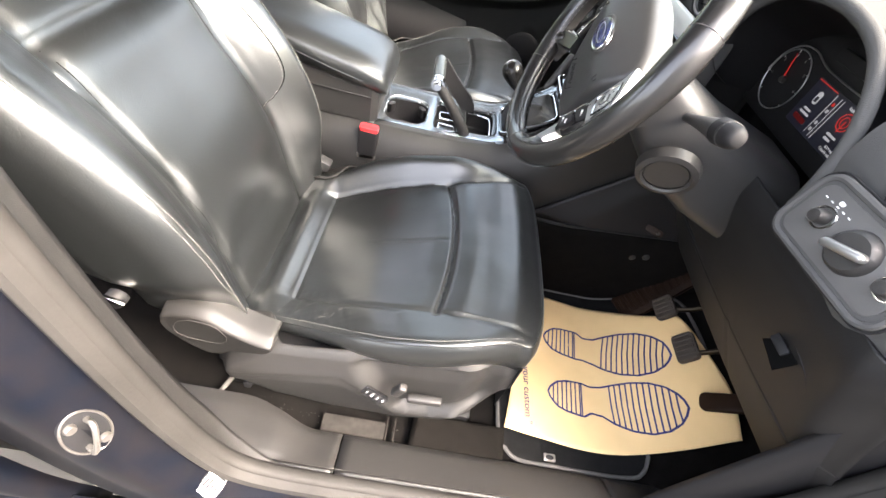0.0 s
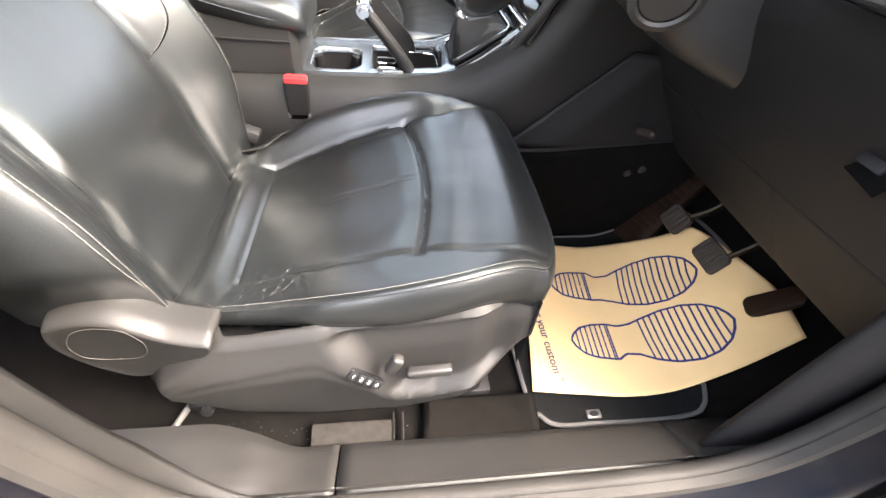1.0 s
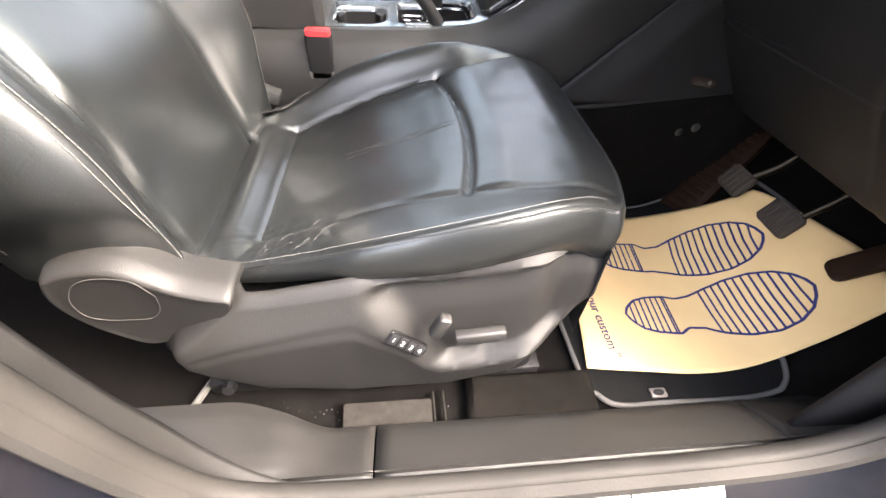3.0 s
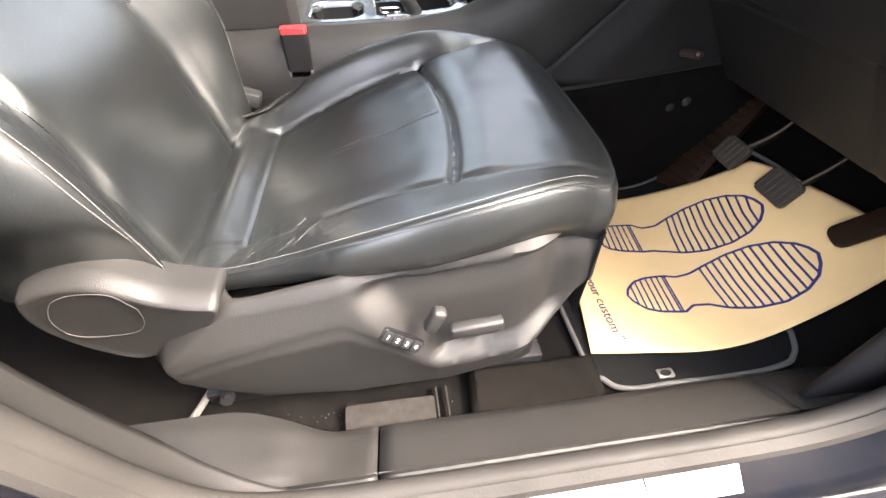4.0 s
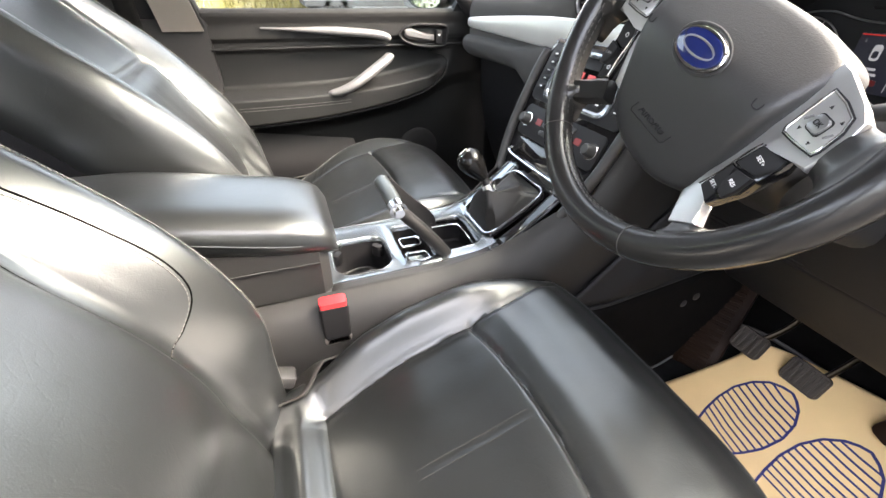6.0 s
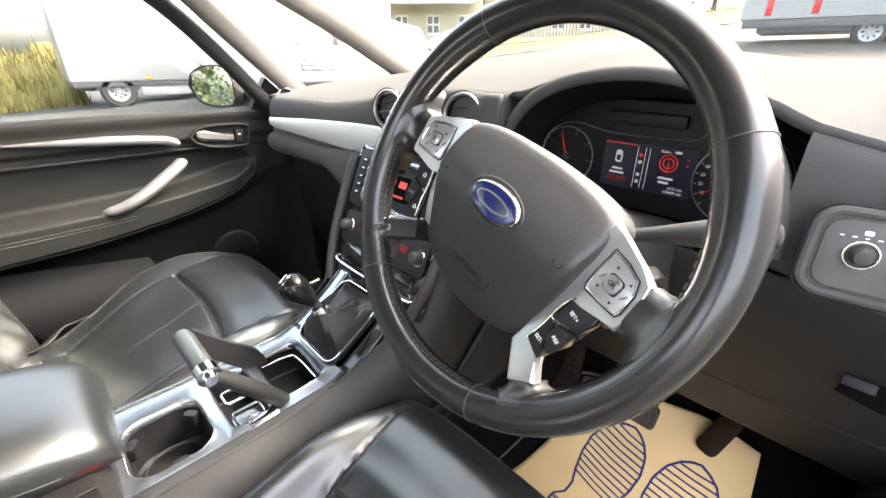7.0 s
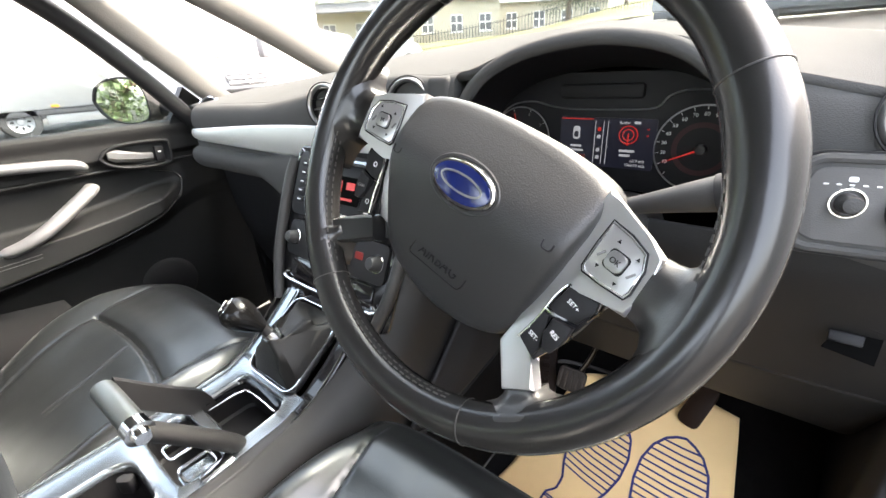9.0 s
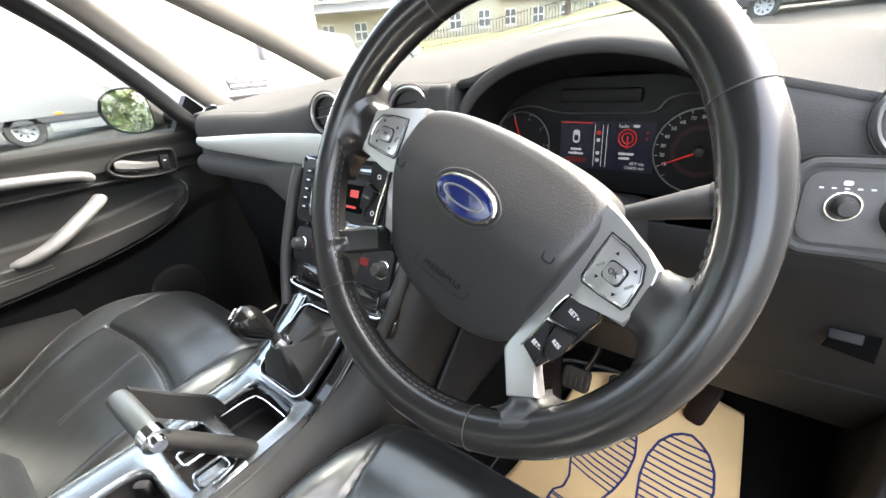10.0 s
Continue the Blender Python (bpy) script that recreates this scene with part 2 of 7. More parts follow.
def surface(f, nu, nv, close_u=False, close_v=False):
    """A grid of f(u, v), u and v from 0 to 1."""
    bm = bmesh.new()
    mu, mv = (nu if close_u else nu + 1), (nv if close_v else nv + 1)
    vs = [[bm.verts.new(f(i / nu, j / nv)) for j in range(mv)] for i in range(mu)]
    for i in range(nu):
        for j in range(nv):
            a, b = (i + 1) % mu, (j + 1) % mv
            q = [vs[i][j], vs[a][j], vs[a][b], vs[i][b]]
            if len({v.co.to_tuple(6) for v in q}) > 2:
                try:
                    bm.faces.new(q)
                except ValueError:
                    pass
    bmesh.ops.remove_doubles(bm, verts=bm.verts, dist=1e-6)
    return bm


def loft(rings, cap=True, close=True):
    bm = bmesh.new()
    vs = [[bm.verts.new(p) for p in r] for r in rings]
    n = len(rings[0])
    for a, b in zip(vs, vs[1:]):
        for j in range(n if close else n - 1):
            bm.faces.new((a[j], a[(j + 1) % n], b[(j + 1) % n], b[j]))
    if cap and close:
        bm.faces.new(vs[0][::-1])
        bm.faces.new(vs[-1])
    return bm


def curve_at(points, t):
    """Catmull-Rom through the points, t from 0 to 1."""
    n = len(points) - 1
    s = min(max(t, 0.0), 1.0) * n
    i = min(int(s), n - 1)
    f = s - i
    p = [np.array(points[min(max(k, 0), n)], float) for k in (i - 1, i, i + 1, i + 2)]
    return 0.5 * (2 * p[1] + (p[2] - p[0]) * f + (2 * p[0] - 5 * p[1] + 4 * p[2] - p[3]) * f * f + (3 * p[1] - p[0] - 3 * p[2] + p[3]) * f ** 3)


def line_at(points, t):
    """Straight runs between the points, t from 0 to 1."""
    n = len(points) - 1
    s = min(max(t, 0.0), 1.0) * n
    i = min(int(s), n - 1)
    f = s - i
    return (1 - f) * np.array(points[i], float) + f * np.array(points[i + 1], float)


def tube(points, radius, n=10, steps=0, closed=False, flat=1.0, up=(0, 0, 1)):
    """A round or oval bar along the points; radius is a number or a function of 0..1."""
    steps = steps or (len(points) - 1)
    if closed:
        ps = [Vector(p) for p in points]
    else:
        ps = [Vector(curve_at(points, i / steps)) for i in range(steps + 1)]
    rings, m = [], len(ps)
    for i, p in enumerate(ps):
        if closed:
            d = (ps[(i + 1) % m] - ps[i - 1]).normalized()
        else:
            d = (ps[min(i + 1, m - 1)] - ps[max(i - 1, 0)]).normalized()
        side = d.cross(Vector(up))
        if side.length < 1e-4:
            side = d.cross(Vector((1, 0, 0)))
        side.normalize()
        top = side.cross(d)
        r = radius(i / max(m - 1, 1)) if callable(radius) else radius
        rings.append([p + side * math.cos(a) * r + top * math.sin(a) * r * flat for a in [2 * math.pi * k / n for k in range(n)]])
    if closed:
        rings.append(rings[0])
        bm = loft(rings, cap=False)
        bmesh.ops.remove_doubles(bm, verts=bm.verts, dist=1e-6)
        return bm
    return loft(rings)


def lathe(profile, n=32):
    """Radius and height pairs turned round z."""
    bm = bmesh.new()
    rings = [[bm.verts.new((r * math.cos(2 * math.pi * k / n), r * math.sin(2 * math.pi * k / n), h)) for k in range(n)] for r, h in profile]
    for a, b in zip(rings, rings[1:]):
        for j in range(n):
            bm.faces.new((a[j], a[(j + 1) % n], b[(j + 1) % n], b[j]))
    bmesh.ops.remove_doubles(bm, verts=bm.verts, dist=1e-6)
    return bm


def stitches(points, length=0.0038, gap=0.0013, r=0.00038, lift=None):
    """A row of single thread stitches along a smooth line."""
    bm = bmesh.new()
    fine = [Vector(curve_at(points, i / 400)) for i in range(401)]
    run, at = 0.0, 0.0
    acc = [0.0]
    for a, b in zip(fine, fine[1:]):
        run += (b - a).length
        acc.append(run)

    def pt(s):
        k = int(np.searchsorted(acc, s))
        k = min(max(k, 1), 400)
        f = (s - acc[k - 1]) / max(acc[k] - acc[k - 1], 1e-9)
        return fine[k - 1].lerp(fine[k], f)
    while at + length < run:
        a, b = pt(at), pt(at + length)
        d = (b - a).normalized()
        s1 = d.cross(Vector((0.3, 0.5, 0.8))).normalized()
        s2 = d.cross(s1)
        ra = [bm.verts.new(a + (s1 * c + s2 * s) * r) for c, s in ((1, 0), (0, 1), (-1, 0), (0, -1))]
        rb = [bm.verts.new(b + (s1 * c + s2 * s) * r) for c, s in ((1, 0), (0, 1), (-1, 0), (0, -1))]
        for j in range(4):
            bm.faces.new((ra[j], ra[(j + 1) % 4], rb[(j + 1) % 4], rb[j]))
        at += length + gap
    return bm


def solid(ob, t, offset=-1):
    m = ob.modifiers.new("thickness", "SOLIDIFY")
    m.thickness, m.offset = t, offset
    return ob


def rounded(w, h, r, n=5):
    """The outline of a rectangle w by h with round corners, about the middle."""
    out = []
    for cx, cy, a0 in ((w / 2 - r, h / 2 - r, 0), (-w / 2 + r, h / 2 - r, 90), (-w / 2 + r, -h / 2 + r, 180), (w / 2 - r, -h / 2 + r, 270)):
        for k in range(n + 1):
            a = radians(a0 + 90 * k / n)
            out.append((cx + r * math.cos(a), cy + r * math.sin(a)))
    return out


def oval(a, b, n=28, cx=0.0, cy=0.0):
    return [(cx + a * math.cos(2 * math.pi * k / n), cy + b * math.sin(2 * math.pi * k / n)) for k in range(n)]


def facing(o, out, up=(0, 0, 1)):
    """A frame at o whose z looks along out and whose y is near up."""
    z = Vector(out).normalized()
    x = Vector(up).cross(z).normalized()
    y = z.cross(x)
    return Matrix(((x.x, y.x, z.x, o[0]), (x.y, y.y, z.y, o[1]), (x.z, y.z, z.z, o[2]), (0, 0, 0, 1)))


def words(name, text, size, mat, parent, m, label="", depth=0.0003):
    c = bpy.data.curves.new(name, "FONT")
    c.body, c.size, c.align_x, c.align_y, c.extrude = text, size, "CENTER", "CENTER", depth
    ob = new(name, c)
    bpy.context.view_layer.update()
    me = bpy.data.meshes.new_from_object(ob)
    bpy.data.objects.remove(ob)
    me.materials.clear()
    me.materials.append(mat)
    ob = new(name, me)
    ob.parent = parent
    ob.matrix_local = m
    if label:
        ob["label"] = label
    return ob


def smooth01(a, b, x):
    t = min(max((x - a) / (b - a), 0.0), 1.0)
    return t * t * (3 - 2 * t)


def interp(x, xs, ys):
    return float(np.interp(x, xs, ys))


# ---- body shell: floor, sill, pillars, roof ----
def floor_z(x, y):
    rise = 0.16 * smooth01(0.36, 0.72, x) + 0.35 * smooth01(0.62, 0.95, x)
    lump = 0.006 * noise.noise((x * 9, y * 9, 1.0))
    return 0.366 + rise + lump


ob = part("floor", surface(lambda u, v: (-1.45 + 2.4 * u, -0.35 + 1.48 * v, floor_z(-1.45 + 2.4 * u, -0.35 + 1.48 * v)), 80, 40), CARPET)
tagged(ob, "worn black carpet on the car floor", "floor", kind="structure")
solid(ob, 0.02)
ob = part("floor_patch", moved(prism(rounded(0.125, 0.045, 0.004), 0, 0.003, 0.001), pose(-0.185, -0.262, 0.381, 12, 0, 0)), CARPET_PATCH)
tagged(ob, "faded grey carpet flap beside the seat", "carpet", kind="structure")
for k, dx in enumerate((-0.12, -0.105)):
    part("carpet_seam", box(dx, dx + 0.003, -0.285, -0.225, 0.374, 0.382, 0.001), CARPET_PATCH, ob)

ob = part("carpet_edge", tube([(-0.455, -0.262, 0.40), (-0.452, -0.235, 0.392), (-0.440, -0.19, 0.386), (-0.425, -0.13, 0.383)], 0.005, 8, 20), BINDING)
tagged(ob, "grey bound edge of the rear carpet", "carpet", kind="structure")
ob = part("carpet_flap", surface(lambda u, v: (-0.074 + 0.200 * u + 0.006 * v, -0.286 + 0.075 * v, 0.381 + 0.012 * math.sin(math.pi * (0.1 + 0.5 * v)) * smooth01(0.0, 0.06, u) * smooth01(1.0, 0.93, u) + 0.002 * noise.noise((u * 9, v * 4, 2.0))), 40, 14), CARPET_FLAP)
tagged(ob, "worn dark grey carpet flap before the seat rail", "carpet", kind="structure")
solid(ob, 0.006)
def tunnel_y(x):
    return 0.240 - 0.031 * smooth01(0.0, 0.22, x)


def tunnel_top(x):
    return 0.597 + 0.123 * x


ob = part("tunnel_carpet", surface(lambda u, v: (lambda x: (x, tunnel_y(x) - 0.005 * math.sin(math.pi * v) + 0.002 * noise.noise((u * 12, v * 5, 8.0)), 0.37 + (tunnel_top(x) - 0.37) * v))(0.02 + 0.92 * u), 50, 12), CARPET)
tagged(ob, "black carpet lining the tunnel side", "carpet", kind="structure")
solid(ob, 0.004)
rng = random.Random(5)
bm = bmesh.new()
for k in range(110):
    cx_, cy_ = (rng.uniform(-0.42, 0.10), rng.uniform(-0.272, -0.235)) if k < 70 else (rng.gauss(-0.36, 0.03), rng.uniform(-0.27, -0.22))
    bmesh.ops.create_icosphere(bm, subdivisions=1, radius=rng.uniform(0.0004, 0.0011), matrix=Matrix.Translation((cx_, cy_, floor_z(cx_, cy_) + 0.001)))
ob = part("crumbs", bm, BINDING)
tagged(ob, "pale crumbs and grit on the carpet", "crumbs", kind="stuff")
# lower sill in section (y, z): carpet edge, inner trim, seal step, painted sill, outer face
SILL_X0, SILL_X1 = -0.62, 0.62


def trim_section(x):
    hump = 0.024 * smooth01(-0.255, -0.325, x)
    wide = 0.035 * smooth01(-0.25, -0.40, x)
    return [(-0.268 + wide, 0.365), (-0.276 + wide, 0.392 + hump), (-0.288 + wide * 0.6, 0.405 + hump), (-0.318, 0.424 + hump * 0.8),
            (-0.340, 0.437 + hump * 0.4), (-0.3505, 0.444), (-0.352, 0.436), (-0.366, 0.434)]


def trim_piece(x0, x1, n):
    return surface(lambda u, v: (x0 + (x1 - x0) * u, *line_at(trim_section(x0 + (x1 - x0) * u), v)), n, 28)


ob = part("sill_trim", trim_piece(-0.62, -0.2015, 30), PLASTIC_LIGHT)
tagged(ob, "grained grey plastic sill trim, rear section", "trim", kind="structure")
solid(ob, 0.004)
ob = part("sill_trim", trim_piece(-0.199, 0.334, 24), PLASTIC_LIGHT)
tagged(ob, "scuffed dark grey plastic sill trim by the mat", "trim", kind="structure")
solid(ob, 0.004)
ob = part("sill_trim", trim_piece(0.3365, 0.62, 16), PLASTIC_LIGHT)
tagged(ob, "dark grey plastic sill trim, front section", "trim", kind="structure")
solid(ob, 0.004)

SEAL_PATH = [(-0.62, -0.20, 1.52), (-0.555, -0.26, 1.30), (-0.502, -0.325, 1.06), (-0.448, -0.358, 0.84), (-0.415, -0.368, 0.66), (-0.384, -0.372, 0.545),
             (-0.346, -0.374, 0.485), (-0.275, -0.374, 0.455), (-0.15, -0.373, 0.444), (0.05, -0.373, 0.444), (0.22, -0.373, 0.446), (0.33, -0.372, 0.458),
             (0.405, -0.369, 0.500), (0.450, -0.364, 0.580), (0.472, -0.358, 0.72), (0.480, -0.350, 0.90), (0.478, -0.342, 1.06)]


def seal_ring(t):
    p, q = Vector(curve_at(SEAL_PATH, max(t - 0.004, 0))), Vector(curve_at(SEAL_PATH, min(t + 0.004, 1)))
    c = Vector(curve_at(SEAL_PATH, t))
    d = (q - p).normalized()
    out = Vector((0, -1, 0))
    out = (out - d * out.dot(d)).normalized()
    inn = d.cross(out)
    return c, out, inn


def seal_surface(profile):
    def f(u, v):
        c, out, inn = seal_ring(u)
        a, b = profile[int(round(v * (len(profile) - 1)))]
        return c + out * a + inn * b
    return surface(f, 150, len(profile) - 1, close_v=False)


# rubber bead with a thinner lip outside it
bead = [(0.000 + 0.0145 * math.cos(a), 0.0145 * math.sin(a)) for a in [2 * math.pi * k / 14 for k in range(15)]]
ob = part("door_seal", seal_surface(bead), RUBBER)
tagged(ob, "dusty grey rubber door seal round the doorway", "door seal", kind="structure")
lip = [(0.010, -0.013), (0.022, -0.010), (0.026, -0.003), (0.024, 0.004), (0.012, 0.007)]
part("seal_lip", seal_surface(lip), RUBBER, ob)

# painted doorway flange outside the seal, all round
flange = [(0.008, 0.012), (0.018, 0.022), (0.050, 0.034), (0.060, 0.046), (0.064, 0.070), (0.065, 0.12)]
ob = part("door_jamb", seal_surface(flange), PAINT)
tagged(ob, "glossy dark navy painted door jamb and sill", "door jamb", kind="structure")
solid(ob, 0.003)
part("sill_plate", surface(lambda u, v: (-0.315 + 0.42 * u, -0.391 - 0.032 * v, 0.4235 - 0.0125 * v), 20, 4), DOOR_SILVER, ob, "scratched bright metal sill plate")
part("sill_film", surface(lambda u, v: (0.107 + 0.19 * u, -0.393 - 0.028 * v, 0.4236 - 0.0108 * v), 10, 4), GLOSS_BLACK, ob, "dull protective film on the sill plate")
ob = part("outer_sill", surface(lambda u, v: (-0.75 + 1.5 * u, *line_at([(-0.434, 0.392), (-0.462, 0.375), (-0.480, 0.32), (-0.472, 0.22), (-0.40, 0.18)], v)), 10, 20), PAINT)
tagged(ob, "dark navy painted outer sill of the car", "sill", kind="structure")
solid(ob, 0.003)
# inner lining of the B-pillar behind the seat, driver's side
ob = part("pillar_trim", surface(lambda u, v: tuple(np.array(curve_at(SEAL_PATH[:6], u)) + np.array((-0.20 * v - 0.006, 0.030 * math.sin(v * math.pi) + 0.004, 0.0))), 30, 10), DARK)
tagged(ob, "black plastic trim of the central door pillar", "pillar", kind="structure")
solid(ob, 0.01)
# broad inner lip of the pillar trim, running down to the sill
def pillar_lip(u, v):
    c = Vector(curve_at(SEAL_PATH, (2.0 + 5.6 * u) / 16))
    w = 1 - smooth01(0.55, 1.0, u)
    return c + Vector((-0.004 - 0.040 * v * w, 0.006 + 0.052 * w * v - 0.010 * math.sin(math.pi * v), 0.010 * w - 0.004 * (1 - w)))


ob = part("pillar_lip", surface(pillar_lip, 50, 10), PLASTIC_LIGHT)
tagged(ob, "dull grey inner edge of the door pillar trim", "trim", kind="structure")
solid(ob, 0.006)
# striker and sticker on the pillar's jamb
striker = thing("door_striker", "steel door striker loop on a dark oval plate", "striker", facing((-0.462, -0.4140, 0.712), (0.90, -0.42, 0.15), (0, 0, 1)))
part("plate", prism(oval(0.021, 0.040, 32), -0.004, 0.003, 0.001), DARK, striker)
part("plate_rim", tube([(x, y, 0.003) for x, y in oval(0.0205, 0.0395, 36)], 0.0014, 6, closed=True), STEEL, striker, "worn bright rim")
part("loop", tube([(-0.008, -0.020, 0.002), (-0.008, -0.019, 0.016), (0.0, 0.0, 0.020), (0.008, 0.019, 0.016), (0.008, 0.020, 0.002)], 0.0032, 8, 24), STEEL, striker, "bent steel loop")
for sx, sz in ((0.007, -0.024), (-0.007, 0.024)):
    part("bolt", moved(lathe([(0, 0.006), (0.005, 0.0055), (0.006, 0.003), (0.006, 0)], 10), pose(sx, sz, 0.003)), STEEL, striker)
sticker = thing("pressure_label", "white printed tyre label with black bars on the jamb", "label", facing((-0.379, -0.4025, 0.4820), (0.68, -0.35, 0.65), (0.4, 1, 0)) @ Matrix.Scale(0.86, 4))
part("sheet", prism(rounded(0.062, 0.044, 0.004), 0, 0.0006), LABEL_WHITE, sticker)
for k in range(6):
    part("bar", prism([(-0.024 + k * 0.0085, -0.012), (-0.020 + k * 0.0085, -0.012), (-0.020 + k * 0.0085, 0.004 + 0.004 * (k % 2)), (-0.024 + k * 0.0085, 0.004 + 0.004 * (k % 2))], 0.0006, 0.0010), DARK, sticker)
part("bar", prism([(-0.026, 0.012), (0.026, 0.012), (0.026, 0.0165), (-0.026, 0.0165)], 0.0006, 0.0010), DARK, sticker)

# roof lining, rear bulkhead, far side of the body
def roof_point(u, v):
    return (-1.5 + 1.52 * u, -0.26 + 1.31 * v, 1.60 - 0.10 * (2 * v - 1) ** 4 - 0.05 * u ** 3)


bm = surface(roof_point, 38, 26)
ob = part("roof_lining", bm, LINING)
tagged(ob, "pale grey cloth roof lining over the seats", "roof lining", kind="structure")
solid(ob, 0.03, 1)
ob = part("rear_bulkhead", box(-1.52, -1.47, -0.42, 1.2, 0.30, 1.12, 0.01), DARK)
tagged(ob, "dark rear seat backs closing the cabin", "bulkhead", kind="structure")
ob = part("toe_board", box(0.93, 0.98, -0.42, 1.2, 0.10, 1.16, 0.01), DARK)
tagged(ob, "black bulkhead behind the footwells", "bulkhead", kind="structure")
ob = part("kick_panel", surface(lambda u, v: (0.36 + 0.6 * u, -0.325 - 0.02 * u, 0.37 + 0.60 * v), 8, 8), DARK)
tagged(ob, "dark plastic kick panel beside the pedals", "trim", kind="structure")
solid(ob, 0.01, 1)
# hidden box, added to stop light leaking past the kick panel
ob = part("light_stop", box(0.50, 1.02, -0.44, -0.352, 0.15, 1.15, 0.01), VOID)
tagged(ob, "unseen near-black box stopping light behind the kick panel", "panel", kind="structure")
ob = part("rear_door_lining", box(-1.47, -0.30, -0.37, -0.33, 0.30, 0.95, 0.01), DARK)
ob.location.x = -0.36
tagged(ob, "black lining of the rear door", "door lining", kind="structure")

# far side: central pillar, two front pillars, roof rail
ob = part("pillar_far", loft([[(-0.585, 1.165, 1.02), (-0.485, 1.165, 1.02), (-0.485, 1.215, 1.02), (-0.585, 1.215, 1.02)],
                              [(-0.615, 1.145, 1.22), (-0.530, 1.145, 1.22), (-0.530, 1.195, 1.22), (-0.615, 1.195, 1.22)],
                              [(-0.680, 1.03, 1.56), (-0.590, 1.03, 1.56), (-0.590, 1.08, 1.56), (-0.680, 1.08, 1.56)]]), PILLAR)
tagged(ob, "beige grey trim of the far central pillar", "pillar", kind="structure")
ob = part("rear_frame_far", loft([[(x, y, 1.02) for x, y in ((-0.70, 1.185), (-0.587, 1.185), (-0.587, 1.22), (-0.70, 1.22))], [(x, y, 1.56) for x, y in ((-0.75, 1.05), (-0.682, 1.05), (-0.682, 1.085), (-0.75, 1.085))]]), DARK)
tagged(ob, "black rear door window frame", "window frame", kind="structure")
belt = thing("seat_belt", "black webbing seat belt hanging down the far pillar", "seat belt", pose(0, 0, 0))
part("webbing", surface(lambda u, v: (-0.655 + 0.045 * v + 0.02 * u - 0.012 * math.sin(3 * u), 1.135 - 0.10 * u ** 1.5, 0.62 + 0.86 * u), 20, 3), MAT_CLOTH, belt)
solid(bpy.data.objects["webbing"], 0.0016)
part("guide", moved(prism(rounded(0.075, 0.04, 0.012), 0, 0.012, 0.004), facing((-0.622, 1.040, 1.475), (0, -1, 0.2))), DARK, belt, "black belt guide")
ob = part("window_seal", tube([(-0.482, 1.175, 1.03), (-0.527, 1.155, 1.22), (-0.588, 1.04, 1.56)], 0.010, 8, 16), DARK)
tagged(ob, "black rubber seal of the far door window", "window seal", kind="structure")


def pillar_bar(name, line, w, t, mat, label):
    def ring(s):
        p = Vector(curve_at(line, s))
        d = (Vector(curve_at(line, min(s + 0.02, 1))) - Vector(curve_at(line, max(s - 0.02, 0)))).normalized()
        side = d.cross(Vector((0, 1, 0))).normalized()
        inn = side.cross(d)
        return [p + side * w * math.cos(a) + inn * t * math.sin(a) for a in [2 * math.pi * k / 14 for k in range(14)]]
    o = part(name, loft([ring(k / 24) for k in range(25)]), mat)
    return tagged(o, label, "pillar", kind="structure")


pillar_bar("pillar_front_inner", [(0.455, 1.130, 1.055), (0.392, 1.130, 1.105), (0.305, 1.130, 1.187), (0.185, 1.122, 1.300), (0.085, 1.095, 1.385), (-0.12, 1.04, 1.52)], 0.031, 0.024, PILLAR, "beige grey trim of the front door pillar")
pillar_bar("pillar_front_seal", [(0.330, 1.155, 1.040), (0.288, 1.155, 1.085), (0.207, 1.155, 1.185), (0.100, 1.150, 1.300), (-0.005, 1.12, 1.38), (-0.20, 1.06, 1.51)], 0.022, 0.02, DARK, "black window frame along the front pillar")
pillar_bar("pillar_windscreen", [(0.86, 1.060, 1.125), (0.71, 1.065, 1.205), (0.55, 1.065, 1.290), (0.40, 1.060, 1.360), (0.20, 1.03, 1.445), (-0.05, 0.98, 1.55)], 0.046, 0.03, PILLAR, "beige grey windscreen pillar")
pillar_bar("pillar_windscreen_near", [(0.78, -0.30, 1.155), (0.66, -0.30, 1.225), (0.50, -0.295, 1.335), (0.28, -0.27, 1.45), (0.0, -0.22, 1.56)], 0.036, 0.03, PILLAR, "beige grey windscreen pillar by the open doorway")
ob = part("windscreen", surface(lambda u, v: (0.95 - 0.95 * v + 0.10 * math.sin(math.pi * u) * (1 - v), -0.30 + 1.36 * u, 1.18 + 0.40 * v), 16, 8), GLASS)
tagged(ob, "large raked clear windscreen", "windscreen", kind="structure")
ob.visible_shadow = False
solid(ob, 0.004)
# door window glass on the far side
ob = part("window_1", surface(lambda u, v: (-0.49 + 0.80 * u - (0.08 + 0.55 * u) * v, 1.178 - 0.10 * v, 1.05 + 0.50 * v), 4, 4), GLASS)
tagged(ob, "clear far front door window", "window", kind="structure")
ob.visible_shadow = False
solid(ob, 0.003)
ob = part("kick_panel_far", box(0.405, 0.95, 1.175, 1.215, 0.36, 1.14, 0.01), DARK)
tagged(ob, "dark kick panel of the far footwell", "trim", kind="structure")
ob = part("rear_door_skin", surface(lambda u, v: (-1.55 + 0.955 * u, -0.405 - 0.055 * math.sin(math.pi * (0.15 + 0.75 * v)) - 0.012 * smooth01(0.97, 1.0, 1 - u), 0.26 + 0.80 * v), 12, 14), PAINT)
tagged(ob, "dark navy painted skin of the closed rear door", "door", kind="structure")
solid(ob, 0.03)


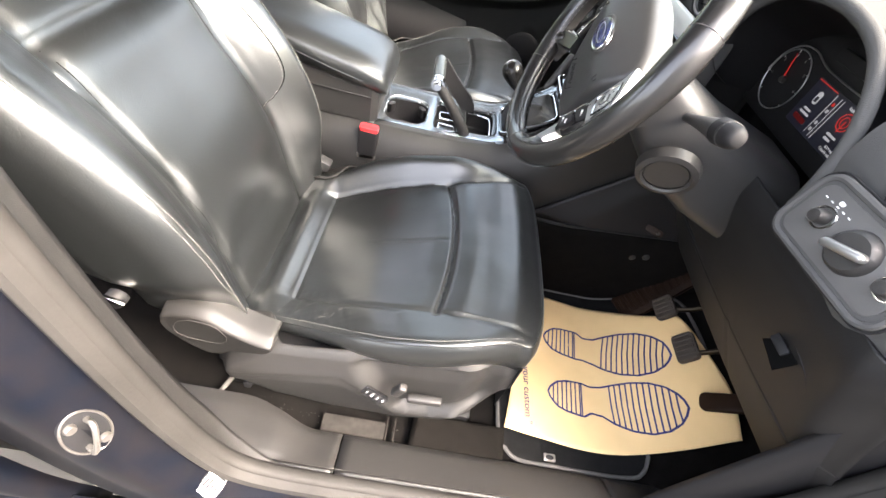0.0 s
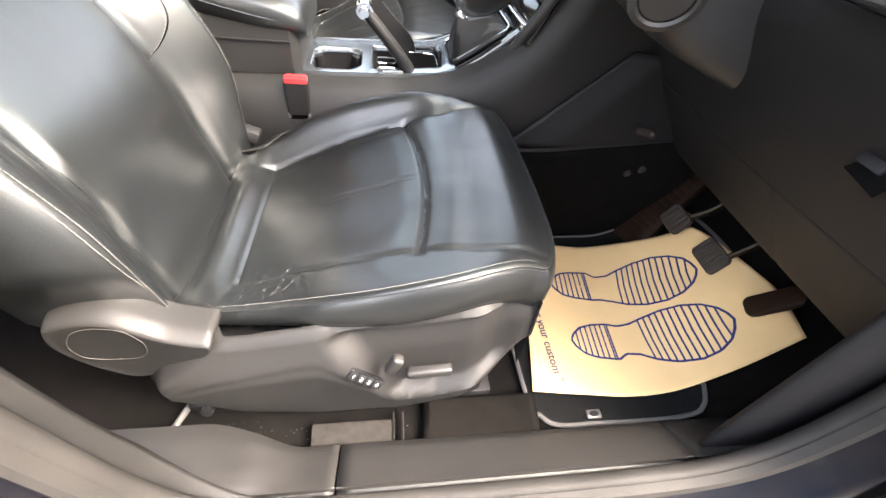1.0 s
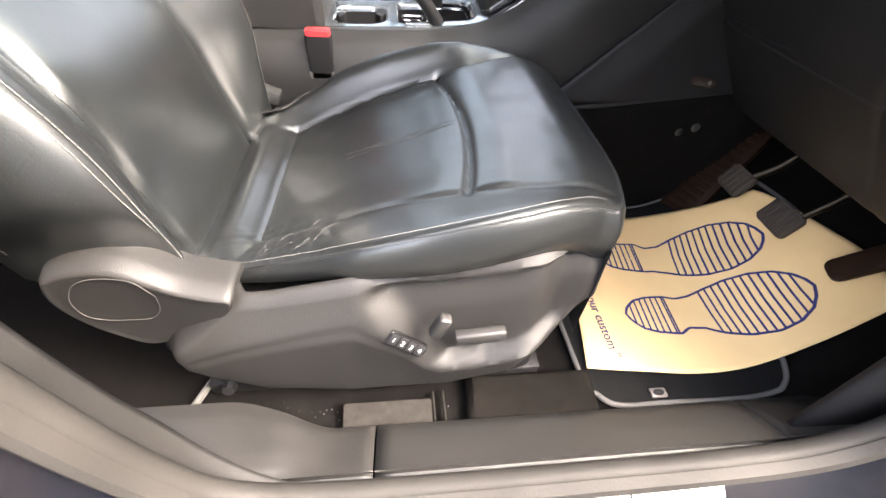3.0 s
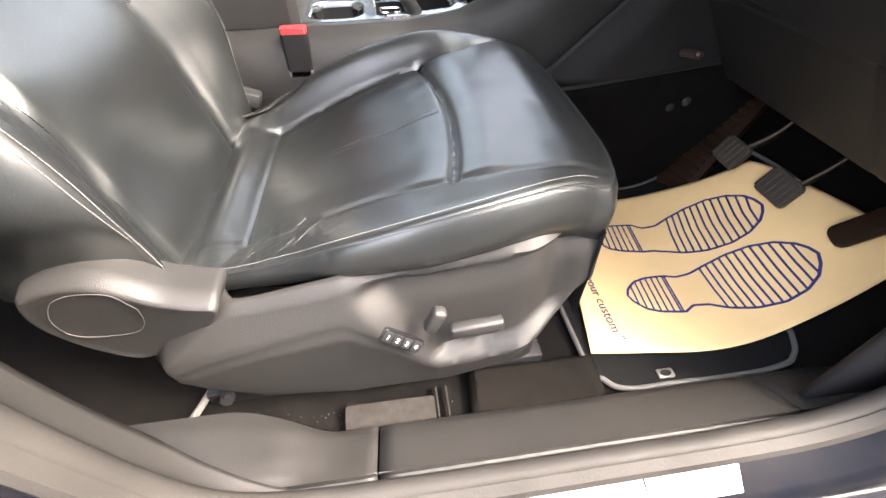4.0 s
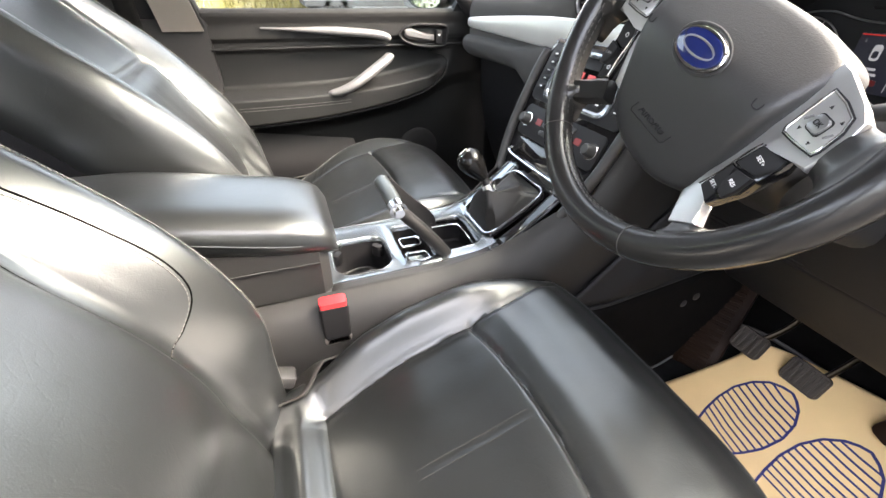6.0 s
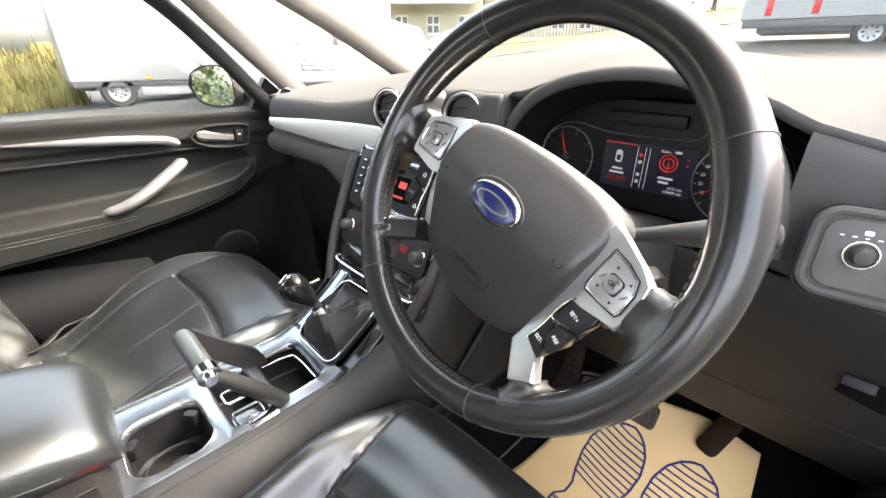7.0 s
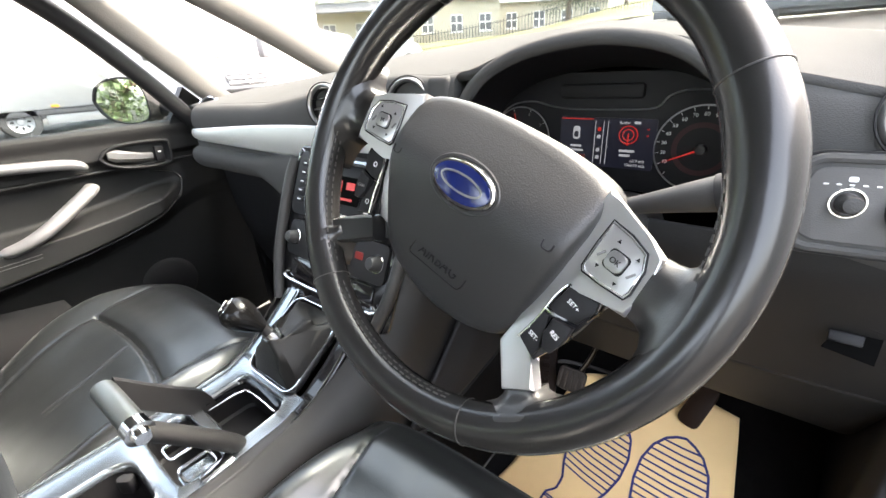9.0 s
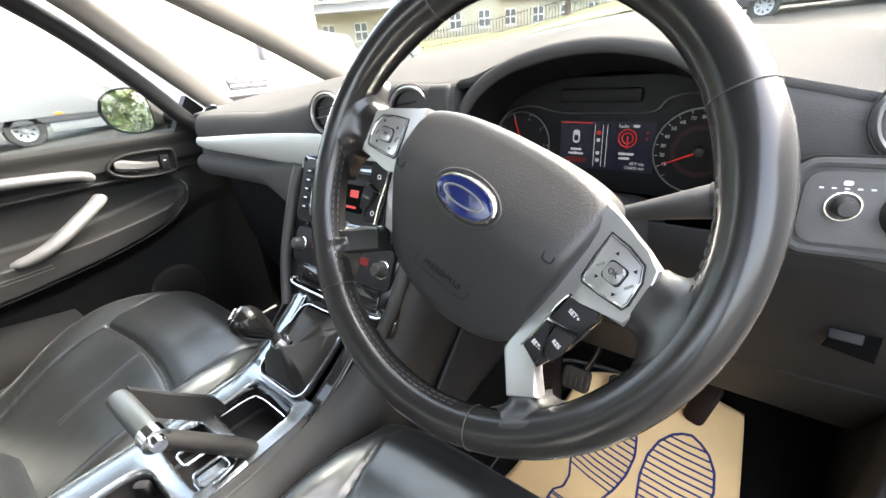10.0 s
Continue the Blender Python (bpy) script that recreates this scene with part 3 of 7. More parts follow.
# ---- seats ----
# cushion: rows of the cross-section from the back to the front edge, near (door) side to far (console) side
CU_X = [-0.405, -0.374, -0.336, -0.264, -0.198, -0.150, -0.093, -0.050, 0.008, 0.050, 0.090]
CU_Y = {"edge": [-0.178, -0.186, -0.190, -0.208, -0.229, -0.239, -0.240, -0.234, -0.219, -0.207, -0.198],
        "panel": [-0.134, -0.134, -0.135, -0.152, -0.164, -0.170, -0.171, -0.176, -0.180, -0.183, -0.184],
        "far_panel": [0.150, 0.150, 0.152, 0.168, 0.176, 0.177, 0.178, 0.182, 0.192, 0.202, 0.205],
        "crest": [0.195, 0.198, 0.200, 0.215, 0.222, 0.224, 0.226, 0.228, 0.228, 0.224, 0.222],
        "far_edge": [0.215, 0.220, 0.225, 0.243, 0.250, 0.252, 0.252, 0.250, 0.246, 0.240, 0.236]}
CU_Z = {"edge": [0.602, 0.614, 0.622, 0.652, 0.688, 0.709, 0.726, 0.731, 0.728, 0.721, 0.706],
        "panel": [0.590, 0.618, 0.606, 0.644, 0.677, 0.694, 0.704, 0.714, 0.721, 0.722, 0.706],
        "middle": [0.588, 0.618, 0.601, 0.631, 0.658, 0.673, 0.690, 0.704, 0.718, 0.723, 0.706],
        "far_panel": [0.585, 0.608, 0.593, 0.619, 0.646, 0.661, 0.681, 0.699, 0.714, 0.717, 0.703],
        "crest": [0.606, 0.622, 0.634, 0.682, 0.708, 0.722, 0.736, 0.737, 0.727, 0.716, 0.702],
        "far_edge": [0.590, 0.602, 0.612, 0.652, 0.678, 0.691, 0.704, 0.707, 0.705, 0.700, 0.692]}
BACK = [(-0.405, 0.570), (-0.418, 0.625), (-0.436, 0.69), (-0.452, 0.76), (-0.484, 0.835), (-0.531, 0.91), (-0.590, 0.985), (-0.657, 1.055), (-0.724, 1.125), (-0.782, 1.19), (-0.815, 1.22), (-0.850, 1.215)]
BACK_Y = [0.0, 0.06, 0.115, 0.136, 0.148, 0.172, 0.196, 0.212, 0.230, 0.247, 0.253, 0.256, 0.247]
BACK_H = [0.0, 0.001, 0.001, -0.006, 0.006, 0.032, 0.050, 0.053, 0.044, 0.015, -0.030, -0.080, -0.115]


def frame_on(path, u):
    a, b = curve_at(path, max(u - 0.006, 0)), curve_at(path, min(u + 0.006, 1))
    d = (b - a) / np.linalg.norm(b - a)
    return curve_at(path, u), d


def soft(x, xs, ys, reach):
    """interp, with its corners rounded off over reach."""
    return float(np.interp(x + reach * np.linspace(-1, 1, 9), xs, ys).mean())


def gauss(d, w):
    return math.exp(-(d / w) ** 2)


@functools.lru_cache(maxsize=None)
def cushion_row(xk):
    """Places across and heights of the cross-section at one row."""
    ys = {k: soft(xk, CU_X, v, 0.018) for k, v in CU_Y.items()}
    zs = {k: soft(xk, CU_X, v, 0.012) for k, v in CU_Z.items()}
    return ys, zs


def cushion_at(xk, y, lift=0.0):
    ys, zs = cushion_row(round(xk, 5))
    half = (ys["far_edge"] - ys["edge"]) / 2
    mid = (ys["far_edge"] + ys["edge"]) / 2
    a = abs(y - mid) / half
    x = xk - 0.026 * min(a, 1.02) ** 5 * smooth01(-0.10, 0.09, xk)
    pn, pf = ys["panel"], ys["far_panel"]
    z = soft(y, [ys["edge"] - 0.03, ys["edge"], pn, pn * 0.55, 0.0, pf * 0.55, pf, ys["crest"], ys["far_edge"], ys["far_edge"] + 0.03],
             [zs["edge"] - 0.004, zs["edge"], zs["panel"], zs["middle"] * 0.62 + zs["panel"] * 0.38, zs["middle"], zs["middle"] * 0.62 + zs["far_panel"] * 0.38, zs["far_panel"], zs["crest"], zs["far_edge"], zs["far_edge"] - 0.04], 0.016)
    inside = smooth01(pn - 0.008, pn + 0.006, y) * smooth01(pf + 0.008, pf - 0.006, y)
    # curved cross seam with padding puffed up on both sides
    d = x - (-0.092 + 0.020 * (1 - (y / 0.175) ** 2))
    z += inside * (-0.0085 * gauss(d, 0.0045) + 0.0045 * gauss(d - 0.032, 0.026) + 0.003 * gauss(d + 0.030, 0.026))
    # valley before the roll at the back
    z += inside * (-0.0035 * gauss(x + 0.333, 0.0035) + 0.002 * gauss(x + 0.372, 0.012))
    # seams along the bolsters
    run = smooth01(-0.36, -0.33, x)
    z -= 0.0026 * gauss(y - pn, 0.0035) * run * smooth01(0.085, 0.05, x) + 0.0050 * gauss(y - pf, 0.0045) * run * smooth01(0.085, 0.05, x)
    # middle seam of the insert
    z -= 0.0014 * gauss(y - 0.003, 0.0028) * smooth01(-0.24, -0.20, x) * smooth01(-0.078, -0.088, x)
    z -= 0.0035 * math.sin(math.pi * min(max((x + 0.335) / 0.25, 0.0), 1.0)) * inside * (1 - min(1.0, (y / 0.17) ** 2))
    # worn creases on the near bolster by the backrest, and gathers at the far back corner
    worn = smooth01(-0.385, -0.36, x) * smooth01(-0.17, -0.25, x) * smooth01(pn + 0.03, pn + 0.012, y)
    if worn:
        z += worn * (0.0007 * noise.noise((x * 90 + y * 30, y * 40, 0.0)) + 0.0005 * noise.noise((x * 40 - y * 160, y * 60, 4.0)))
        for k in range(6):
            z -= worn * 0.0008 * gauss((x + 0.345 - 0.020 * k) - (0.35 - 0.16 * k) * (y + 0.165), 0.0022)
    gather = smooth01(-0.30, -0.36, x) * smooth01(0.165, 0.19, y)
    if gather:
        z += gather * 0.0008 * math.sin(x * 330 + y * 90)
    z += 0.0015 * noise.noise((x * 7, y * 9.0, 2.0)) + 0.0005 * noise.noise((x * 26, y * 30, 7.0)) + lift
    return Vector((x, y, z))


def cushion_line(x0, x1, which, off, lift, n=40):
    """Points along the cushion beside one of its long seams."""
    out = []
    for k in range(n + 1):
        xk = x0 + (x1 - x0) * k / n
        out.append(cushion_at(xk, cushion_row(round(xk, 5))[0][which] + off, lift))
    return out


CU_NU, CU_NV = 165, 120


def cushion_rim():
    """The edge of the top, once round: near side, front, far side, back; with the depth of the side below it."""
    rim = []
    lo, hi = -0.405, 0.090
    for k in range(CU_NU):
        xk = lo + (hi - lo) * k / CU_NU
        rim.append((cushion_at(xk, cushion_row(round(xk, 5))[0]["edge"]), interp(xk, [-0.405, -0.33, -0.227, -0.169, -0.113, 0.0, 0.09], [0.012, 0.02, 0.036, 0.050, 0.060, 0.060, 0.075])))
    ys = cushion_row(hi)[0]
    for k in range(CU_NV):
        rim.append((cushion_at(hi, ys["edge"] + (ys["far_edge"] - ys["edge"]) * k / CU_NV), 0.085))
    for k in range(CU_NU):
        xk = hi + (lo - hi) * k / CU_NU
        rim.append((cushion_at(xk, cushion_row(round(xk, 5))[0]["far_edge"]), interp(xk, [-0.405, -0.3, 0.09], [0.06, 0.10, 0.085])))
    ys = cushion_row(lo)[0]
    for k in range(CU_NV):
        rim.append((cushion_at(lo, ys["far_edge"] + (ys["edge"] - ys["far_edge"]) * k / CU_NV), interp(k, [0, CU_NV], [0.06, 0.012])))
    n = len(rim)
    out = []
    for i in range(n):
        d = rim[(i + 5) % n][0] - rim[i - 5][0]
        normal = Vector((d.y, -d.x, 0)).normalized()
        drop = sum(rim[(i + j) % n][1] for j in range(-8, 9)) / 17
        out.append((rim[i][0], normal, drop))
    return out


SIDE = ((0.0030, 0.035), (0.0055, 0.10), (0.0080, 0.20), (0.0110, 0.40), (0.0120, 0.65), (0.0100, 0.88), (0.0010, 1.0), (-0.0040, 1.25), (-0.0140, 1.6))


def side_point(p, normal, drop, out, q):
    front = max(0.0, normal.x)
    return p + normal * (out + 0.007 * front * math.sin(math.pi * min(q, 1.0) ** 0.7)) - Vector((0, 0, drop * q))


def cushion_mesh(flip):
    verts, faces = [], []
    lo, hi = -0.405, 0.090
    for i in range(CU_NU + 1):
        xk = lo + (hi - lo) * i / CU_NU
        ys = cushion_row(round(xk, 5))[0]
        for j in range(CU_NV + 1):
            verts.append(cushion_at(xk, ys["edge"] + (ys["far_edge"] - ys["edge"]) * j / CU_NV))
    w = CU_NV + 1
    for i in range(CU_NU):
        for j in range(CU_NV):
            faces.append((i * w + j, (i + 1) * w + j, (i + 1) * w + j + 1, i * w + j + 1))
    ring = [i * w for i in range(CU_NU)] + [CU_NU * w + j for j in range(CU_NV)] + [i * w + CU_NV for i in range(CU_NU, 0, -1)] + [j for j in range(CU_NV, 0, -1)]
    rim = cushion_rim()
    for out, q in SIDE:
        start = len(verts)
        verts += [side_point(p, normal, drop, out, q) for p, normal, drop in rim]
        now = list(range(start, start + len(rim)))
        faces += [(ring[k], now[k], now[(k + 1) % len(now)], ring[(k + 1) % len(now)]) for k in range(len(now))]
        ring = now
    me = bpy.data.meshes.new("cushion")
    me.from_pydata([(v.x, v.y * flip, v.z) for v in verts], [], faces)
    bm = bmesh.new()
    bm.from_mesh(me)
    bpy.data.meshes.remove(me)
    return bm


def back_point(u, s, lift=0.0):
    c, d = frame_on(BACK, u)
    nx, nz = d[1], -d[0]
    k = abs(s) * (len(BACK_Y) - 1)
    y = interp(k, range(len(BACK_Y)), BACK_Y)
    h = soft(k, range(len(BACK_H)), BACK_H, 0.45)
    if s < 0:
        bol = soft(u, [0, 0.1, 0.3, 0.5, 0.7, 0.85, 1], [0.55, 0.85, 1.0, 0.75, 0.45, 0.25, 0.1], 0.08)
    else:
        bol = soft(u, [0, 0.09, 0.18, 0.27, 0.33, 0.42, 0.545, 0.7, 0.85, 1], [0.40, 0.62, 1.02, 1.22, 1.22, 1.10, 0.80, 0.50, 0.25, 0.1], 0.05)
    if h > 0.003:
        h = 0.003 + (h - 0.003) * bol
    width = soft(u, [0, 0.15, 0.4, 0.6, 0.8, 0.95, 1], [0.99 if s < 0 else 0.93, 0.99 if s < 0 else 0.97, 1.0, 1.0, 0.95, 0.84, 0.78], 0.06)
    pinch = 1 + (interp(u, [0, 0.2, 0.45, 0.7, 1], [1.12, 1.05, 1.0, 1.02, 1.0]) - 1) * smooth01(0.07, 0.125, y) * smooth01(0.225, 0.18, y)
    z = c[1]
    if y < 0.14:
        h -= 0.007 * gauss(z - 0.985, 0.006)
        h += 0.004 * gauss(z - 0.955, 0.022) + 0.010 * gauss(z - 0.74, 0.09) * (1 - (y / 0.14) ** 2)
        h -= 0.0022 * gauss(y * (1 if s > 0 else -1) - 0.004, 0.004) * smooth01(0.66, 0.72, z) * smooth01(0.985, 0.975, z)
    h -= 0.0030 * gauss(y - 0.128, 0.005) * smooth01(0.99, 0.90, z)
    # slack leather at the foot of the near bolster
    if s < 0 and 0.10 < y < 0.20:
        h += 0.0022 * math.sin(z * 60 + y * 190) * smooth01(0.90, 0.78, z) * smooth01(0.62, 0.68, z)
    h += noise.noise((z * 8, s * 3.0, 5.0)) * 0.0035 + noise.noise((z * 18, s * 6.0, 9.0)) * 0.0008 + lift
    z = c[1] + nz * h
    if y > 0.24 and h < 0.0:
        z = max(z, 0.634)
    y *= 1 - 0.13 * smooth01(0.205, 0.245, y) * smooth01(0.76, 0.67, z)
    return Vector((c[0] + nx * h, (math.copysign(y * width * pinch, s) if s else 0.0), z))


def back_uv(y, z):
    """Way up and across the backrest of a place given by y and height."""
    u = interp(z, [p[1] for p in BACK[:10]], [k / (len(BACK) - 1) for k in range(10)])
    return u, math.copysign(interp(abs(y), BACK_Y[:11], range(11)) / (len(BACK_Y) - 1), y)


def side_stitch(fn, u0, u1, s, lift=0.0018):
    return [fn(u0 + (u1 - u0) * k / 40, s, lift) for k in range(41)]


def valance_bottom(x):
    return interp(x, [-0.43, -0.40, -0.34, -0.23, -0.10, 0.0, 0.045, 0.075], [0.52, 0.465, 0.425, 0.404, 0.412, 0.445, 0.490, 0.55])


def valance_top(x):
    return interp(x, [-0.43, -0.40, -0.35, -0.30, -0.20, -0.10, 0.0, 0.05, 0.075], [0.600, 0.616, 0.628, 0.632, 0.652, 0.668, 0.676, 0.664, 0.655])


def valance_point(u, v, side):
    """Sculpted plastic side of a seat, with a sunk field for the switches."""
    x = -0.43 + 0.505 * u
    zb, zt = valance_bottom(x), valance_top(x)
    z = zb + (zt - zb) * v
    low = interp(x, [-0.43, -0.401, -0.337, -0.274, -0.218, -0.16, -0.12, 0.0, 0.075], [0.528, 0.542, 0.566, 0.581, 0.594, 0.553, 0.512, 0.53, 0.57])
    below = max(0.0, (low - z) / max(low - zb, 1e-4))
    above = max(0.0, (z - low) / max(zt - low, 1e-4))
    out = 0.268 - 0.030 * below - 0.008 * above - 0.052 * smooth01(0.80, 1.0, u) - 0.03 * smooth01(0.06, 0.0, u)
    out -= 0.0035 * math.exp(-((z - low) / 0.006) ** 2)
    d1 = (x + 0.200) * 0.86 + (z - 0.620) * 0.51
    floor = interp(x, [-0.16, -0.13, -0.06, 0.03, 0.075], [0.535, 0.507, 0.512, 0.548, 0.580])
    inside = smooth01(-0.006, 0.030, d1) * smooth01(-0.012, 0.010, z - floor) * (1 - smooth01(0.015, 0.06, x))
    roof = interp(x, [-0.20, 0.0, 0.075], [0.640, 0.664, 0.670])
    lid = 1 - smooth01(roof - 0.016, roof, z)
    out -= 0.025 * inside * (0.25 + 0.75 * lid)
    out -= 0.010 * smooth01(0.08, 0.0, v) + 0.014 * smooth01(0.70, 1.0, v) + 0.010 * smooth01(0.95, 1.0, v)
    edge = (x + 0.329) * 0.617 - (z - 0.635) * 0.787
    out -= 0.055 * smooth01(0.010, -0.012, edge)
    return Vector((x, side * out, z))


def hinge_plate(outline):
    """A flat disc with a broad band along its top that runs on into the seat side."""
    cx = sum(p[0] for p in outline) / len(outline)
    cz = sum(p[1] for p in outline) / len(outline)
    rings = []
    for inset, back, up in ((0.0, 0.050, 0.006), (0.0, 0.022, 0.007), (-0.0005, 0.017, 0.0065), (0.0, 0.004, 0.002), (0.0012, 0.0008, 0.0), (0.0030, 0.0, -0.0008), (0.0045, 0.0006, -0.0015), (0.012, 0.0010, -0.002)):
        ring = []
        for x, z in outline:
            d = math.hypot(x - cx, z - cz)
            q = 1 - inset / d
            px, pz = cx + (x - cx) * q, cz + (z - cz) * q
            face = 0.244 + 0.012 * smooth01(-0.45, -0.33, px) - 0.10 * max(0.0, 0.655 - pz)
            ring.append((px, pz + up * smooth01(0.60, 0.65, z), face - back))
        rings.append(ring)
    return loft(rings)


def seat(name, label, centre, fitted_side, switches):
    t = thing(name, label, "car seat", pose(0, centre, 0), group="front seats")
    flip = -fitted_side

    def turned(points):
        return [(p[0], p[1] * flip, p[2]) for p in points]
    part("cushion", cushion_mesh(flip), LEATHER, t, "smooth black leather cushion with a curved cross seam", 60)
    part("backrest", surface(lambda u, v: (lambda p: (p.x, p.y * flip, p.z))(back_point(u, 2 * v - 1)), 130, 84), LEATHER, t, "black leather backrest with raised bolsters", 60)
    part("back_shell", surface(lambda u, v: (curve_at(BACK, 0.1 + 0.9 * u)[0] - 0.112 - 0.01 * math.sin(v * math.pi), -0.20 + 0.40 * v, curve_at(BACK, 0.1 + 0.9 * u)[1] - 0.02), 30, 8), DARK, t)
    # two rows of thread beside the piping, round the near side and the front
    rim = cushion_rim()
    run = rim[14:CU_NU + CU_NV + 40:3]
    part("piping", tube(turned([side_point(p, n_, d_, 0.0028, 0.05) for p, n_, d_ in run]), 0.0017, 6, 160), LEATHER_SIDE, t)
    part("stitching", stitches(turned([side_point(p, n_, d_, 0.0072, 0.17) + Vector((0, 0, -0.004)) for p, n_, d_ in run[:60]])), THREAD, t, "row of pale thread")
    part("stitching", stitches(turned(cushion_line(-0.375, 0.075, "edge", 0.0055, 0.0012))), THREAD, t, "row of pale thread")
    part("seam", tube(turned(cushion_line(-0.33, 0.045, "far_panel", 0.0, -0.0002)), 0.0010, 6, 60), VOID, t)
    for dy in (-0.004, 0.009):
        part("stitching", stitches(turned([cushion_at(-0.235 + 0.145 * k / 20, dy, 0.0004) for k in range(21)]), 0.004, 0.002, 0.0004), WHEEL_SEAM, t, "fine grey thread")
    for s in (-1, 1):
        part("stitching", stitches(turned(side_stitch(back_point, 0.08, 0.95, s * 7.2 / 12))), THREAD, t, "double row of white thread")
        part("stitching", stitches(turned(side_stitch(back_point, 0.08, 0.95, s * 7.62 / 12))), THREAD, t, "double row of white thread")
        # curved seam of the bolster inset on the console side
        if s > 0:
            line = [(0.165, 1.06), (0.176, 0.97), (0.182, 0.90), (0.182, 0.855), (0.174, 0.825), (0.152, 0.806), (0.125, 0.797)]
            inset = [tuple(curve_at(line, i / 40)) for i in range(41)]
            part("seam", tube(turned([back_point(*back_uv(y, z), 0.0) for y, z in inset]), 0.0011, 6, 80), VOID, t)
            part("stitching", stitches(turned([back_point(*back_uv(y - 0.004, z - 0.001), 0.0008) for y, z in inset]), 0.004, 0.002, 0.0005), THREAD, t, "fine pale thread")
        part("seam", tube(turned([back_point(*back_uv(s * 0.128, 0.60 + 0.38 * i / 30), -0.0004) for i in range(31)]), 0.0010, 6, 60), VOID, t)
        # thread along the rear edge of the side
        part("stitching", stitches(turned(side_stitch(back_point, 0.10, 0.95, s * 11.3 / 12))), THREAD, t, "row of white thread")
    part("seam", tube(turned([back_point(*back_uv(0.004, 0.70 + 0.28 * i / 30), -0.0004) for i in range(31)]), 0.0008, 6, 60), VOID, t)
    part("front_cover", surface(lambda u, v: (0.070 + 0.014 * math.sin(math.pi * (0.15 + 0.7 * v)) * (1 - (2 * u - 1) ** 6), -0.217 + 0.434 * u, 0.50 + 0.155 * v), 24, 10), VALANCE, t, "grained plastic front of the seat base")
    for s in (-1, 1):
        body = part("valance", surface(lambda u, v: valance_point(u, v, s), 90, 44), VALANCE, t, "grained grey plastic seat side", 50)
        solid(body, 0.004)
        if not switches or s != fitted_side:
            continue
        # recliner cover: a disc whose top band runs into the valance
        plate = [(-0.492, 0.660), (-0.4685, 0.670), (-0.4415, 0.6735), (-0.419, 0.6695), (-0.398, 0.6595), (-0.376, 0.6475), (-0.348, 0.641), (-0.329, 0.635), (-0.342, 0.612), (-0.385, 0.575), (-0.420, 0.550), (-0.449, 0.541), (-0.474, 0.564), (-0.488, 0.586), (-0.498, 0.614), (-0.499, 0.638)]
        plate = [tuple(curve_at(plate + plate[:1], k / 64)) for k in range(64)]
        turn = Matrix(((1, 0, 0, 0), (0, 0, s, 0), (0, 1, 0, 0), (0, 0, 0, 1)))
        c = part("recliner_cover", moved(hinge_plate(plate), turn), VALANCE, t, "smooth grey plastic hinge cover", 50)
        ring = [(-0.397, 0.644), (-0.408, 0.663), (-0.428, 0.667), (-0.450, 0.665), (-0.467, 0.655), (-0.481, 0.629), (-0.478, 0.604), (-0.453, 0.596), (-0.421, 0.600), (-0.403, 0.620)]
        part("groove", tube([(x, s * (0.2446 + 0.012 * smooth01(-0.45, -0.33, x) - 0.10 * max(0.0, 0.655 - z)), z) for x, z in [tuple(curve_at(ring + ring[:1], k / 40)) for k in range(40)]], 0.0005, 6, closed=True), WHEEL_SEAM, c)
    if switches:
        s = fitted_side
        y = s * 0.2535
        pack = part("memory_switch", moved(prism(rounded(0.052, 0.017, 0.003), 0, 0.006, 0.0015), facing((-0.160, s * 0.2610, 0.566), (0.18, s, 0.30), (0.55, 0, 0.70))), GLOSS_BLACK, t, "black memory switch with four white keys")
        m = facing((-0.160, s * 0.2610, 0.566), (0.18, s, 0.30), (0.55, 0, 0.70))
        for i in range(4):
            kx = (0.018 - 0.012 * i) * -s * -1
            part("key", moved(prism(rounded(0.0105, 0.013, 0.0015), 0.006, 0.0076, 0.0006), m @ pose(kx, 0, 0)), DARK, pack)
            words("numeral", str(4 - i) if s < 0 else str(i + 1), 0.008, WHITE_MARK, pack, m @ pose(-kx if s < 0 else kx, 0, 0.0078, 0, 0, 0))
        part("recline_switch", moved(box(-0.0075, 0.0075, -0.010, 0.004, -0.017, 0.017, 0.004, 3), pose(-0.122, s * 0.257, 0.592, 0, 22, 0)), PLASTIC_LIGHT, t, "upright grey switch paddle")
        part("slide_switch", moved(box(-0.030, 0.030, -0.010, 0.004, -0.0075, 0.0075, 0.004, 3), pose(-0.075, s * 0.257, 0.571, 0, -6, 0)), PLASTIC_LIGHT, t, "long grey switch paddle")
        lev = part("lumbar_knob", moved(lathe([(0, 0.018), (0.010, 0.017), (0.014, 0.012), (0.014, 0)], 16), facing((-0.535, s * 0.243, 0.70), (0, s, 0))), DARK, t, "ridged grey side knob")
        part("clip", moved(box(-0.016, 0.016, -0.003, 0.003, -0.004, 0.004, 0.0015), pose(-0.53, s * 0.260, 0.712, 0, 20, 0)), CHROME, lev, "bright clip")
    # seat rails on the floor
    for s in (-1, 1):
        part("rail", box(-0.44, 0.05, s * 0.19 - 0.02, s * 0.19 + 0.02, 0.372, 0.398, 0.004), DARK, t)
        part("rail_bolt", moved(lathe([(0, 0.012), (0.009, 0.011), (0.010, 0)], 8), facing((-0.405, s * 0.215, 0.405), (0, s, 0.2))), DARK, t)
    part("base", box(-0.40, 0.03, -0.22, 0.22, 0.40, 0.57, 0.02), DARK, t)
    return t


